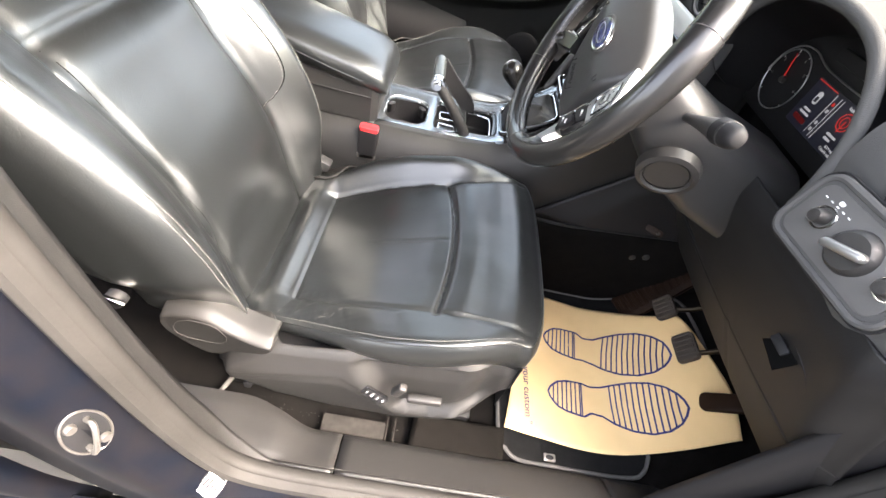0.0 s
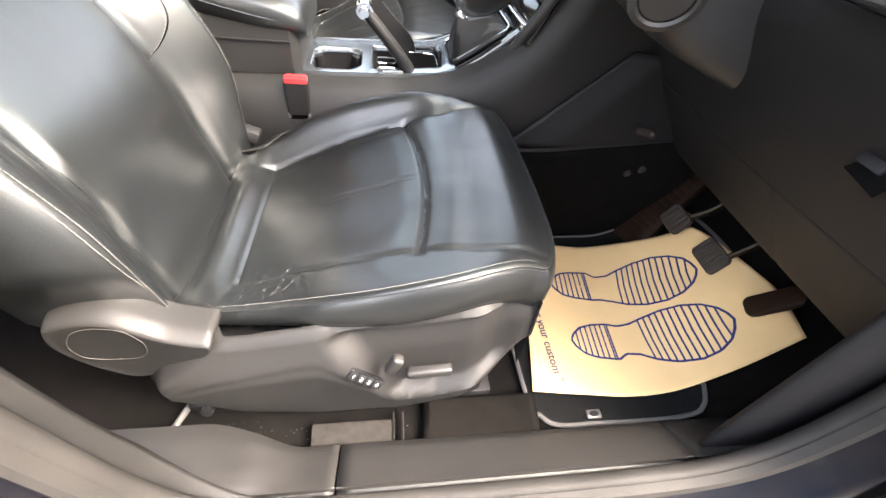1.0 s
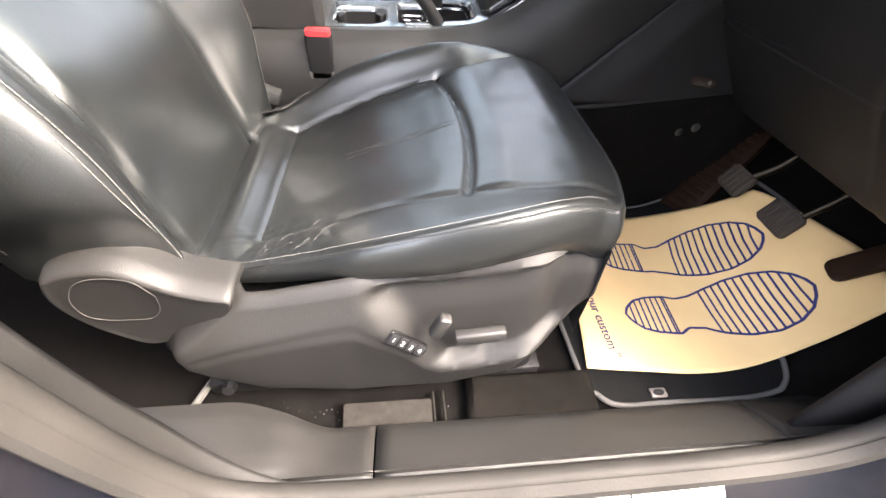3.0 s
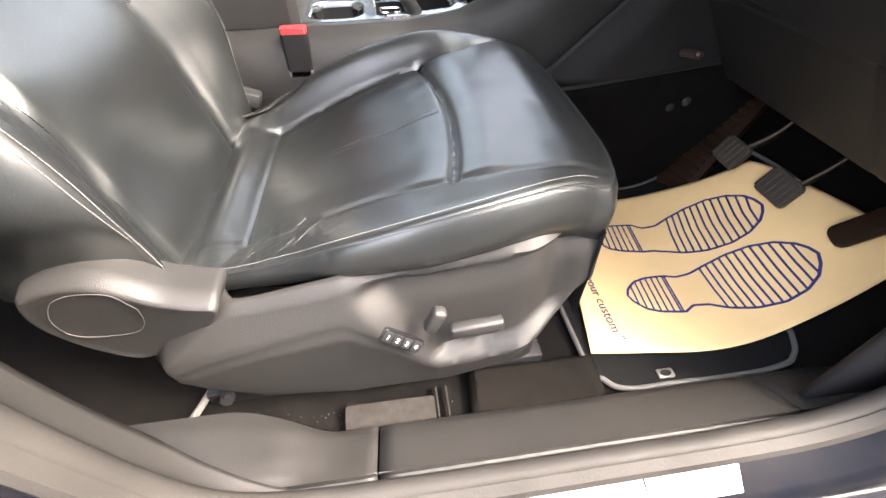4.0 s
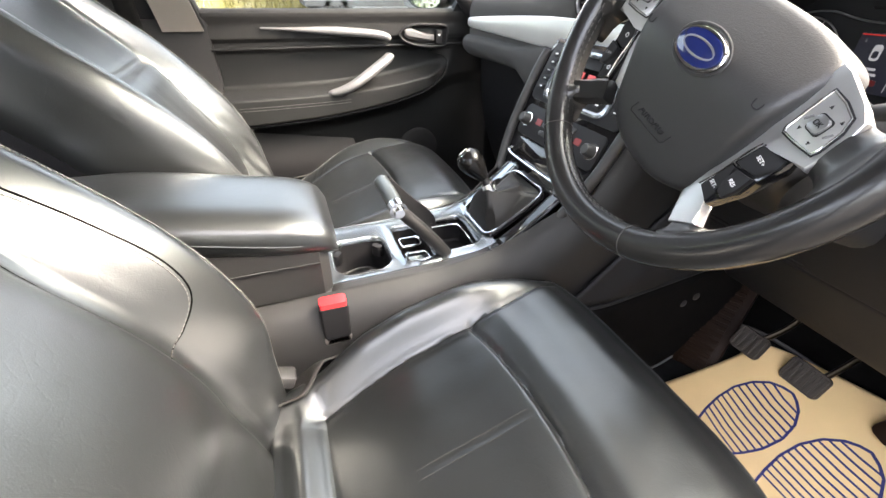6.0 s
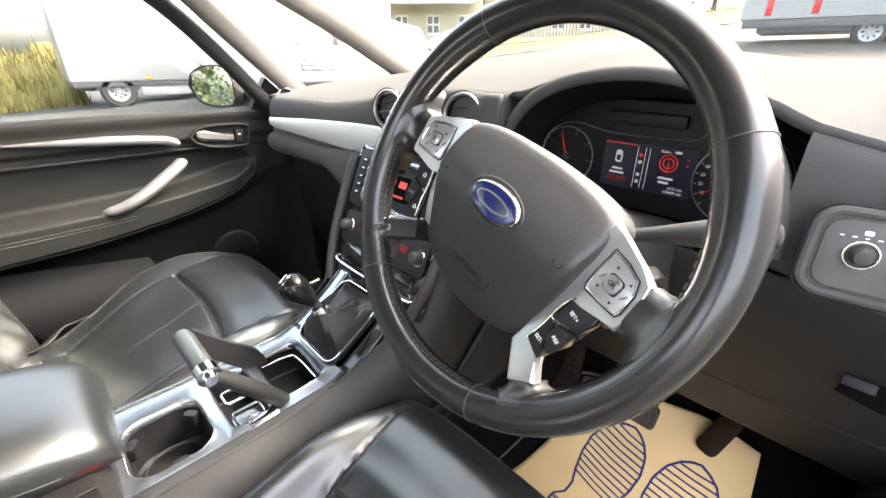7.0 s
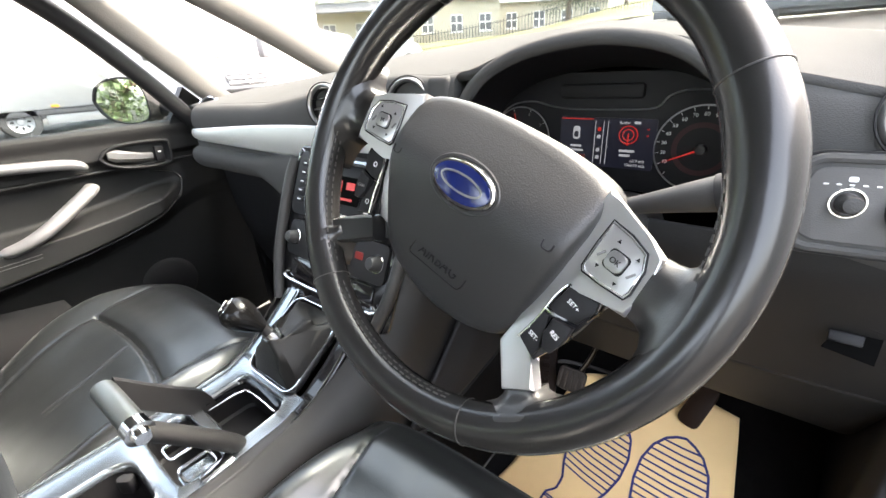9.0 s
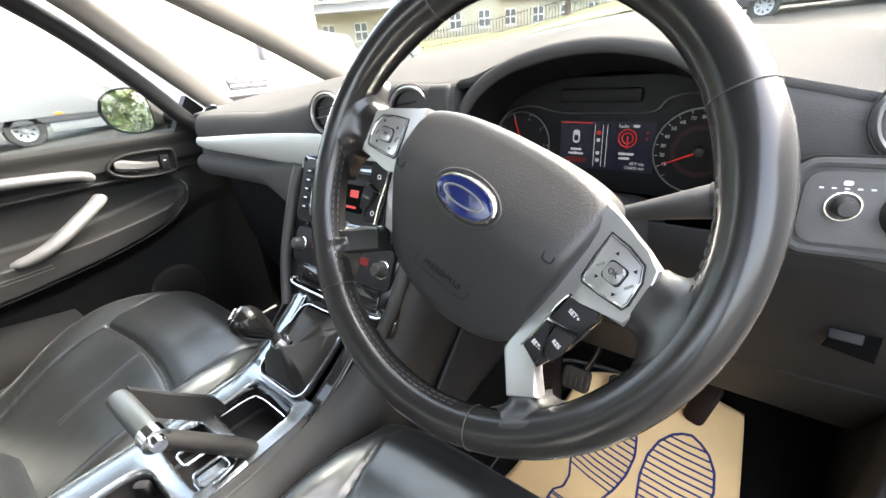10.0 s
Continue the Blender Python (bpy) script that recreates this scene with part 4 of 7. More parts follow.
def cracks(parent):
    """Pale hairline cracks in the worn leather of the near bolster."""
    rng = random.Random(3)
    for k in range(12):
        x, y, a = rng.uniform(-0.350, -0.245), rng.uniform(-0.190, -0.152), rng.uniform(-0.35, 0.35) + (0.5 if k % 3 else 1.2)
        ln = rng.uniform(0.014, 0.034)
        pts = [cushion_at(x + math.cos(a) * ln * q + 0.002 * math.sin(5 * q + k), y + math.sin(a) * ln * q, 0.0) for q in [i / 6 for i in range(7)]]
        part("crack", tube(pts, lambda q: 0.00026 * (1 - 0.8 * abs(2 * q - 1)), 4, 8), WHEEL_SEAM, parent)



driver_seat = seat("driver_seat", "black leather front car seat with white stitching and power switches", 0.005, -1, True)
cracks(driver_seat)
passenger_seat = seat("passenger_seat", "black leather passenger seat beside the centre console", 0.785, 1, False)
# webbing and red buckle beside the cushion
buckle = thing("seat_belt_buckle", "black seat belt buckle with a red release button", "buckle", pose(-0.293, 0.262, 0.722, 0, 0, 0))
part("casing", loft([[(x * k, y * k2, z) for x, y in rounded(0.044, 0.026, 0.005)] for z, k, k2 in ((-0.085, 0.75, 0.8), (-0.07, 0.95, 1), (-0.012, 1.0, 1.0), (-0.001, 1.0, 1.0))]), DARK, buckle)
part("button", moved(prism(rounded(0.041, 0.022, 0.004), -0.002, 0.008, 0.002), pose(0, 0, 0, 0, 0, 0)), RED_PLASTIC, buckle, "red release button")
part("collar", moved(box(-0.022, 0.022, -0.013, 0.013, -0.075, -0.058, 0.003), pose(0, 0, 0)), STEEL, buckle, "grey sleeve")
part("stalk", tube([(0, 0, -0.085), (-0.006, 0.0, -0.14), (-0.012, -0.002, -0.20)], 0.011, 8, 8, flat=0.6), DARK, buckle)
tongue = thing("belt_anchor", "small grey belt anchor in the seat gap", "anchor", pose(-0.39, 0.222, 0.635, 0, 20, 0))
part("block", box(-0.025, 0.025, -0.014, 0.014, -0.012, 0.012, 0.005), PLASTIC, tongue)


# ---- dashboard ----
dash = thing("dashboard", "charcoal soft-touch dashboard with silver trim strip", "dashboard", pose(0, 0, 0))
YF = [-0.37, -0.30, -0.20, -0.135, -0.10, -0.05, 0.03, 0.10, 0.14, 0.19, 0.24, 0.32, 0.45, 0.55, 0.70, 1.0, 1.12]
ZF = [1.105, 1.120, 1.140, 1.155, 1.172, 1.188, 1.200, 1.192, 1.182, 1.165, 1.160, 1.164, 1.156, 1.138, 1.120, 1.110, 1.105]


def dash_top(x, y):
    t = (x - 0.272) / (0.98 - 0.272)
    front = interp(y, YF, ZF)
    back = interp(y, [-0.37, -0.12, 0.14, 0.576, 0.934, 1.12], [1.165, 1.20, 1.232, 1.205, 1.165, 1.15])
    return front + (back - front) * (1 - (1 - min(t / 0.62, 1.0)) ** 2) - 0.05 * smooth01(0.75, 1.0, t)


def dash_front(y):
    return 0.272 + 0.015 * smooth01(0.6, 1.1, y) + 0.04 * smooth01(-0.25, -0.37, y)


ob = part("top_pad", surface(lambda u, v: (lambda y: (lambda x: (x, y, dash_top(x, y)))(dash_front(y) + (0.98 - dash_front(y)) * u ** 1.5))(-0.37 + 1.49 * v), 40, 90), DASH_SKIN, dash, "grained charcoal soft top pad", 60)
solid(ob, 0.012)
# passenger side fascia: skin, silver strip, lower roll
FASCIA = [(0.0, 0.0), (-0.013, -0.004), (-0.023, -0.014), (-0.029, -0.030), (-0.030, -0.050), (-0.028, -0.056), (-0.028, -0.098), (-0.034, -0.101), (-0.045, -0.108), (-0.050, -0.120), (-0.046, -0.138), (-0.026, -0.156), (0.015, -0.170), (0.07, -0.180)]
POD = [(0.0, 0.0), (-0.008, -0.003), (-0.014, -0.010), (-0.018, -0.026), (-0.018, -0.048), (-0.017, -0.056), (-0.014, -0.076), (-0.011, -0.086), (-0.008, -0.094), (-0.004, -0.100), (0.004, -0.106), (0.02, -0.112), (0.05, -0.118)]


def face_point(u, v):
    """The face of the dashboard from the instrument hood to the far end, vents and fascia in one sweep."""
    y = 0.205 + 0.91 * u
    side = smooth01(0.525, 0.600, y)
    p = (1 - side) * curve_at(POD, v) + side * curve_at(FASCIA, v)
    if p[1] < -0.103:
        p[1] = -0.103 + (p[1] + 0.103) * (1 + 1.5 * smooth01(0.74, 0.58, y))
    end = 0.05 * smooth01(1.037, 1.115, y) ** 2
    return (dash_front(y) + p[0] + end, y, dash_top(dash_front(y), y) + p[1])


part("dash_face", surface(face_point, 100, 60), DASH_SKIN, dash, "rounded charcoal face of the dashboard", 60)


def strip_point(u, v):
    y = 0.240 + 0.795 * u
    q = max(0.0, (y - 0.560) / 0.475)
    z1 = 1.086 - 0.031 * q ** 1.3
    z0 = 1.034 - 0.006 * smooth01(0.50, 0.60, y) + 0.008 * q
    z = z0 + (z1 - z0) * v
    return (0.246 - 0.008 * smooth01(0.50, 0.60, y) - 0.004 * math.sin(math.pi * v) + 0.012 * smooth01(0.92, 1, u), y, z)


ob = part("trim_strip", surface(strip_point, 70, 10), SATIN_TRIM, dash, "pale brushed silver trim strip")
solid(ob, 0.004, 1)
part("glove_box", surface(lambda u, v: (0.335 + 0.10 * v ** 2, 0.555 + 0.57 * u, 0.935 - 0.40 * v), 10, 10), DARK, dash, "black glove box lid in shade")
ob = part("side_vent", moved(lathe([(0.024, 0.0), (0.027, 0.004), (0.030, 0.002), (0.031, -0.012)], 28), facing((0.315, 1.062, 1.100), (-0.75, -0.55, 0.25))), CHROME, dash, "narrow chrome ring at the dash end")
part("cap", moved(lathe([(0, 0.001), (0.024, 0.0)], 28), facing((0.315, 1.062, 1.100), (-0.75, -0.55, 0.25))), DARK, ob)


def round_vent(o, out, r, name="air_vent"):
    m = facing(o, out)
    v = part(name, moved(lathe([(r - 0.003, -0.004), (r - 0.0025, 0.002), (r, 0.0038), (r + 0.0018, 0.0015), (r + 0.0025, -0.012)], 40), m), SILVER, dash, "round air vent with a chrome ring")
    part("bowl", moved(lathe([(0, -0.03), (r * 0.8, -0.028), (r - 0.004, -0.002)], 32), m), DARK, v)
    for k, chrome in ((-0.55, False), (-0.12, True), (0.35, False)):
        w = math.sqrt(1 - k * k) * (r - 0.005)
        part("slat", moved(box(-w, w, k * r - 0.0012, k * r + 0.0012, -0.020, -0.003, 0.0008, 1), m @ pose(0, 0, 0, 16, 0, 8)), SILVER if chrome else GLOSS_BLACK, v)
    part("rim_line", moved(tube([(x, y, 0.001) for x, y in oval(r + 0.0045, r + 0.0045, 40)], 0.0011, 6, closed=True), m), DARK, v)
    return v


# three vents in the middle
for vy, vz in ((0.478, 1.120), (0.392, 1.124), (0.284, 1.125)):
    round_vent((0.2500, vy, vz), (-0.96, -0.24, 0.12), 0.033)
part("hazard_switch", box(0.236, 0.246, 0.375, 0.425, 1.056, 1.074, 0.003), SATIN_TRIM, dash, "pale hazard light switch")

# skin between the centre pod and the instrument hood
part("hood_side", box(0.2515, 0.30, 0.2120, 0.250, 1.0, 1.160, 0.008, 3), DASH_SKIN, dash)
# instrument binnacle
ARCH = [(0.218, 1.020), (0.212, 1.075), (0.200, 1.119), (0.172, 1.150), (0.130, 1.172), (0.080, 1.184), (0.030, 1.188), (-0.012, 1.184), (-0.050, 1.174), (-0.080, 1.156), (-0.105, 1.130), (-0.125, 1.095), (-0.135, 1.055), (-0.138, 1.020)]


def binnacle(u, v):
    y, z = curve_at(ARCH, v)
    back = np.array(((y - 0.04) * 1.02 + 0.045, 1.015 + (z - 1.02) * 0.86))
    p = (1 - u) * np.array((y, z)) + u * back
    return (0.268 + 0.118 * u, p[0], p[1])


part("binnacle", surface(binnacle, 12, 60), DARK, dash, "deep matt black instrument binnacle")
ob = part("hood_lip", tube([(0.268, *(curve_at(ARCH, k / 40) + np.array((0.0, 0.004)))) for k in range(41)], 0.0085, 10, 60), DASH_SKIN, dash, "rounded charcoal lip of the hood")
cl = part("instrument_unit", box(0.384, 0.395, -0.145, 0.235, 1.00, 1.155, 0.003), DARK, dash, "black instrument cluster with red needles and a colour display")
LINE = [(0.218, 1.060), (0.209, 1.092), (0.185, 1.112), (0.152, 1.117), (0.122, 1.111), (0.095, 1.108), (0.03, 1.108), (-0.014, 1.111), (-0.030, 1.126), (-0.055, 1.132), (-0.085, 1.128), (-0.112, 1.108), (-0.126, 1.075)]
part("bezel_line", tube([(0.379, y, z) for y, z in LINE], 0.0013, 6, 70), SILVER, cl, "thin silver bezel line")
part("upper_screen", box(0.374, 0.386, 0.000, 0.110, 1.122, 1.140, 0.004), DARK, cl)


def gauge(cy, cz, r, marks, needle):
    o = part("gauge", moved(tube([(x, y, 0) for x, y in oval(r, r, 48)], 0.0011, 6, closed=True), facing((0.381, cy, cz), (-1, 0, 0))), SILVER, cl, "round gauge with white figures")
    face = moved(lathe([(0, 0.0), (r, 0.0)], 40), facing((0.3835, cy, cz), (-1, 0, 0)))
    part("dial", face, DARK, o)
    m = facing((0.3825, cy, cz), (-1, 0, 0))
    for i, text in enumerate(marks):
        a = radians(222 - 264 * i / (len(marks) - 1))
        if text:
            words("figure", text, 0.0062, WHITE_MARK if marks[1] == "10" else GREY_MARK, o, m @ pose(math.cos(a) * r * 0.80, math.sin(a) * r * 0.80, 0.0005))
        part("tick", moved(box(r * 0.90, r * 0.97, -0.0003, 0.0003, 0, 0.0006), m @ pose(0, 0, 0, 0, 0, math.degrees(a))), WHITE_MARK, o)
    if marks[1] == "10":
        part("red_ring", moved(lathe([(r * 0.50, 0.0004), (r * 0.62, 0.0004)], 40), m), RED_FAINT, o, "faint red ring")
    a = radians(needle)
    part("needle", moved(loft([[(0, -0.0012, 0.003), (0, 0.0012, 0.003), (0, 0.0012, 0.004), (0, -0.0012, 0.004)], [(r * 0.85, -0.0003, 0.003), (r * 0.85, 0.0003, 0.003), (r * 0.85, 0.0003, 0.0036), (r * 0.85, -0.0003, 0.0036)]]), m @ pose(0, 0, 0, 0, 0, needle)), RED_GLOW, o, "glowing red needle")
    part("hub", moved(lathe([(0, 0.007), (r * 0.11, 0.006), (r * 0.13, 0.0)], 16), m), PLASTIC, o)


gauge(-0.071, 1.063, 0.052, ["", "10", "20", "30", "40", "50", "60", "70", "80", "90", "100", "110", "120", "130", "140", "150", "160"], 205)
gauge(0.172, 1.063, 0.046, ["", "1", "2", "3", "4", "5", "6", ""], 108)
# colour display: two panels with signs; the small print becomes bars
dm = facing((0.3815, 0.044, 1.064), (-1, 0, 0))
part("display", moved(prism(rounded(0.128, 0.066, 0.002), 0, 0.0012), dm), BLUE_SCREEN, cl, "dark blue lit display")


def dbar(x, y, w, h, mat):
    part("display_mark", moved(prism(rounded(w, h, min(w, h) * 0.3, 2), 0.0012, 0.0017), dm @ pose(x, y, 0)), mat, cl)


dbar(-0.040, 0.031, 0.046, 0.0012, RED_GLOW)
for x in (-0.014, -0.003, 0.003):
    dbar(x, 0.0, 0.0008, 0.058, WHITE_GLOW)
for y, c in ((0.018, RED_GLOW), (0.008, WHITE_GLOW), (-0.010, WHITE_GLOW), (-0.020, WHITE_GLOW)):
    dbar(-0.0085, y, 0.005, 0.005, c)
part("display_mark", moved(prism(rounded(0.010, 0.018, 0.004), 0.0012, 0.0017), dm @ pose(-0.040, 0.012, 0)), WHITE_GLOW, cl, "white car outline")
part("display_mark", moved(prism(rounded(0.006, 0.008, 0.002), 0.0017, 0.0021), dm @ pose(-0.040, 0.010, 0)), BLUE_SCREEN, cl)
for w, y in ((0.016, -0.006), (0.022, -0.012)):
    dbar(-0.040, y, w, 0.003, WHITE_GLOW)
dbar(-0.040, -0.021, 0.030, 0.007, RED_DIM)
for r in (0.0115, 0.007):
    part("display_mark", moved(tube([(x, y, 0.0015) for x, y in oval(r, r, 30)], 0.0007, 5, closed=True), dm @ pose(0.030, 0.012, 0)), RED_GLOW, cl, "red ringed antenna sign")
dbar(0.030, 0.006, 0.0018, 0.016, RED_GLOW)
words("display_words", "63.9 mls", 0.0056, WHITE_GLOW, cl, dm @ pose(0.045, -0.0215, 0.0016))
words("display_words", "136695 mls", 0.0056, WHITE_GLOW, cl, dm @ pose(0.042, -0.0275, 0.0016))
words("display_words", "Radio", 0.0056, WHITE_GLOW, cl, dm @ pose(0.024, 0.0275, 0.0016))
for x, y, w in ((0.040, 0.028, 0.008), (0.030, -0.009, 0.020), (0.028, -0.015, 0.014)):
    dbar(x, y, w, 0.0032, WHITE_GLOW)
for y in (0.012, 0.020):
    dbar(0.054, y, 0.003, 0.002, RED_GLOW)

# fascia right of the wheel with vent and lamp switches
def end_fascia(u, v):
    y = -0.135 - 0.225 * u
    p = curve_at([(0.012, 0.001), (-0.008, -0.006), (-0.018, -0.018), (-0.022, -0.045), (-0.018, -0.085), (-0.014, -0.115), (0.0, -0.145), (0.03, -0.165)], v)
    return (dash_front(y) + p[0] + 0.012, y, dash_top(dash_front(y), y) + p[1])


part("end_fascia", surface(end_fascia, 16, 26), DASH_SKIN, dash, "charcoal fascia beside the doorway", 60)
round_vent((0.268, -0.236, 1.122), (-0.95, -0.15, 0.2), 0.034)
lm = facing((0.2530, -0.234, 1.052), (-0.97, -0.14, 0.16))
lp = part("light_switch_panel", moved(prism(rounded(0.150, 0.080, 0.018), 0, 0.006, 0.003), lm), DASH_SKIN, dash, "oval grey lamp switch panel")
part("inset", moved(prism(rounded(0.130, 0.060, 0.012), 0.006, 0.0075, 0.001), lm), GREY_PANEL, lp)
part("rim", moved(tube([(x, y, 0.0045) for x, y in rounded(0.144, 0.074, 0.017, 6)], 0.0042, 8, closed=True), lm), DASH_SKIN, lp)
part("gap", moved(tube([(x, y, 0.002) for x, y in rounded(0.154, 0.084, 0.019, 6)], 0.0015, 6, closed=True), lm), DARK, lp)
KNOB = [(0, 0.016), (0.006, 0.0155), (0.0075, 0.013), (0.0082, 0.0)]
for kx in (-0.038, 0.052):
    k = part("knob", moved(lathe([(r, h) for r, h in KNOB], 20), lm @ pose(kx, 0.002, 0.0075)), PLASTIC_LIGHT, lp, "small round dimmer knob")
    part("ring", moved(tube([(x, y, 0.001) for x, y in oval(0.0115, 0.0115, 24)], 0.0012, 6, closed=True), lm @ pose(kx, 0.002, 0.0075)), CHROME, k)
dial = part("dial", moved(lathe([(0, 0.010), (0.018, 0.010), (0.021, 0.007), (0.023, 0.0)], 32), lm @ pose(0.008, 0, 0.0075)), PLASTIC_LIGHT, lp, "large rotary lamp switch")
part("grip", moved(box(-0.020, 0.020, -0.0045, 0.0045, 0.008, 0.022, 0.004, 3), lm @ pose(0.008, 0, 0.0075, 0, 0, 20)), SILVER, dial)
for i in range(5):
    part("mark", moved(box(-0.0015, 0.0015, -0.0006, 0.0006, 0, 0.0006), lm @ pose(-0.054 + i * 0.008, 0.0165, 0.0075)), WHITE_MARK, lp)
part("lamp_sign", moved(prism(rounded(0.006, 0.004, 0.0015), 0, 0.0006), lm @ pose(-0.038, 0.021, 0.0075)), WHITE_MARK, lp)
# knee panel under the wheel
KNEE = [(0.288, 1.000), (0.292, 0.970), (0.315, 0.925), (0.350, 0.862), (0.392, 0.795), (0.398, 0.786), (0.402, 0.776), (0.455, 0.705), (0.505, 0.640), (0.522, 0.634), (0.545, 0.655), (0.64, 0.72)]


def knee(u, v):
    y = 0.238 - 0.585 * u
    x, z = curve_at(KNEE, v)
    bulge = 0.014 * math.sin(math.pi * u) * math.sin(math.pi * min(1, v * 1.2))
    groove = 0.004 * math.exp(-((y + 0.122) / 0.004) ** 2) * smooth01(0.30, 0.42, v)
    corner = 0.05 * smooth01(0.93, 1.0, u) ** 2
    return (x - bulge + groove + corner, y, z)


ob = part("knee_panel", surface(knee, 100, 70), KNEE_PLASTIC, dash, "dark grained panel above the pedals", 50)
solid(ob, 0.004)
part("knee_line", tube([(KNEE[4][0] - 0.014 * math.sin(math.pi * q) - 0.001, 0.238 - 0.36 * q, 0.7935) for q in [i / 12 for i in range(13)]], 0.0020, 6, 24), DARK, dash)
# flat plate, no hollow: the recess's shade is in its near-black colour
rl = part("release_shade", moved(prism([(-0.020, -0.014), (0.022, -0.020), (0.024, 0.016), (-0.010, 0.012)], 0, 0.003, 0.001), facing((0.318, -0.245, 0.893), (-0.85, 0, 0.45))), VOID, dash, "flat black plate standing in for the shaded bonnet release recess")
part("release_lever", moved(box(-0.018, 0.010, -0.005, 0.007, 0.002, 0.008, 0.002), facing((0.318, -0.245, 0.893), (-0.85, 0, 0.45))), DARK, rl)
part("seam_line", tube([(0.306, -0.15, 0.93), (0.318, -0.28, 0.905), (0.36, -0.30, 0.84)], 0.0012, 6, 14), DARK, dash)
# steering column and stalks
col = part("column_shroud", loft([[(x, 0.0325 + y * k, zc + z * k) for y, z in rounded(0.115, 0.105, 0.030, 5)] for x, zc, k in ((0.080, 1.064, 0.62), (0.11, 1.046, 0.95), (0.16, 1.010, 1.22), (0.24, 0.970, 1.35), (0.36, 0.93, 1.45))]), PLASTIC, dash, "charcoal steering column shroud")
cm = facing((0.165, -0.050, 0.975), (-0.25, -0.85, -0.35))
part("ignition_ring", moved(lathe([(0.030, 0.004), (0.033, 0.007), (0.040, 0.005), (0.042, -0.01)], 36), cm), PLASTIC_LIGHT, col, "round ignition surround")
part("ignition_cap", moved(lathe([(0, 0.003), (0.028, 0.003), (0.030, 0.0)], 32), cm), PLASTIC_LIGHT, col)
for s, name in ((-1, "wiper_stalk"), (1, "indicator_stalk")):
    y0 = 0.0325
    st = part(name, tube([(0.150, y0 + s * 0.045, 1.042), (0.148, y0 + s * 0.095, 1.059), (0.142, y0 + s * 0.140, 1.075), (0.139, y0 + s * 0.168, 1.084)], lambda q: 0.0055 + 0.0090 * smooth01(0.05, 0.95, q), 18, 20), STALK_GREY, dash, "tapered grey column stalk")
    part("collar", tube([(0.1400, y0 + s * 0.150, 1.0785), (0.139, y0 + s * 0.164, 1.0830)], 0.0146, 18, 4), DARK, st)
    part("tip", tube([(0.1385, y0 + s * 0.165, 1.0833), (0.137, y0 + s * 0.184, 1.0890)], lambda q: 0.0138 * math.sqrt(1 - (0.92 * q) ** 2.5), 16, 12), DARK, st)


# ---- steering wheel: local x right, y up, z to the driver ----
WC = Vector((0.028, 0.0225, 1.094))
wheel_m = facing(WC, (-0.919, 0, 0.394), (0.394, 0, 0.919)) @ pose(0, 0, 0, 0, 0, -19.5)
wheel = thing("steering_wheel", "black leather steering wheel with silver spokes, turned slightly", "steering wheel", wheel_m)
WR = 0.1660


def rim_ring(a):
    th = 0.0018 * math.exp(-((math.degrees(a) % 360 - 35) / 14) ** 2) + 0.0018 * math.exp(-((math.degrees(a) % 360 - 145) / 14) ** 2)
    r = 0.0155 + th
    c = Vector((math.cos(a) * WR, math.sin(a) * WR, 0))
    e = Vector((math.cos(a), math.sin(a), 0))
    return [c + e * r * math.cos(b) + Vector((0, 0, 1)) * (r + 0.0012) * math.sin(b) for b in [2 * math.pi * k / 18 for k in range(18)]]


bm = loft([rim_ring(2 * math.pi * k / 120) for k in range(121)], cap=False)
bmesh.ops.remove_doubles(bm, verts=bm.verts, dist=1e-6)
rim = part("rim", bm, WHEEL_LEATHER, wheel, "worn shiny black leather rim", 60)
for deg in (45.5, 134, -57.5, -122.5):
    a = radians(deg)
    ring = [Vector(p) for p in rim_ring(a)]
    c = Vector((math.cos(a) * WR, math.sin(a) * WR, 0))
    part("joint", tube([c + (p - c) * 1.012 for p in ring], 0.0005, 5, closed=True, up=(0.1, 0.2, 0.9)), WHEEL_SEAM, rim, "raised grey leather joint")
for a0, a1 in ((-119, -61), (-172, -126), (8, 42)):
    for off in (-0.0028, 0.0028):
        seam = [(math.cos(radians(a0 + (a1 - a0) * k / 20)) * (WR - 0.0153), math.sin(radians(a0 + (a1 - a0) * k / 20)) * (WR - 0.0153), 0.0045 + off) for k in range(21)]
        part("stitching", stitches(seam, 0.0042, 0.0026, 0.0007), WHEEL_SEAM, rim, "grey cross stitching")
# hub: outline, raised in two planes that meet along a soft crest
HUB = [(0.0, 0.055), (0.033, 0.054), (0.060, 0.051), (0.080, 0.0455), (0.0890, 0.037), (0.0895, 0.022), (0.0875, 0.004), (0.0845, -0.018), (0.0785, -0.046), (0.0705, -0.078), (0.061, -0.089), (0.046, -0.097), (0.024, -0.103), (0.0, -0.105)]
HUB = HUB + [(-x, y) for x, y in HUB[-2:0:-1]]


def hub_z(x, y):
    crest = math.sqrt((y + 0.004) ** 2 + 0.012 ** 2) - 0.012
    return 0.002 + 0.008 * (1 - (x / 0.11) ** 2) - (0.46 if y > -0.004 else 0.38) * crest


def hub_ring(q, drop):
    return [Vector((x * q, y * q + 0.0, hub_z(x * q, y * q) - drop)) for x, y in [tuple(curve_at(HUB + HUB[:1], k / 72)) for k in range(72)]]


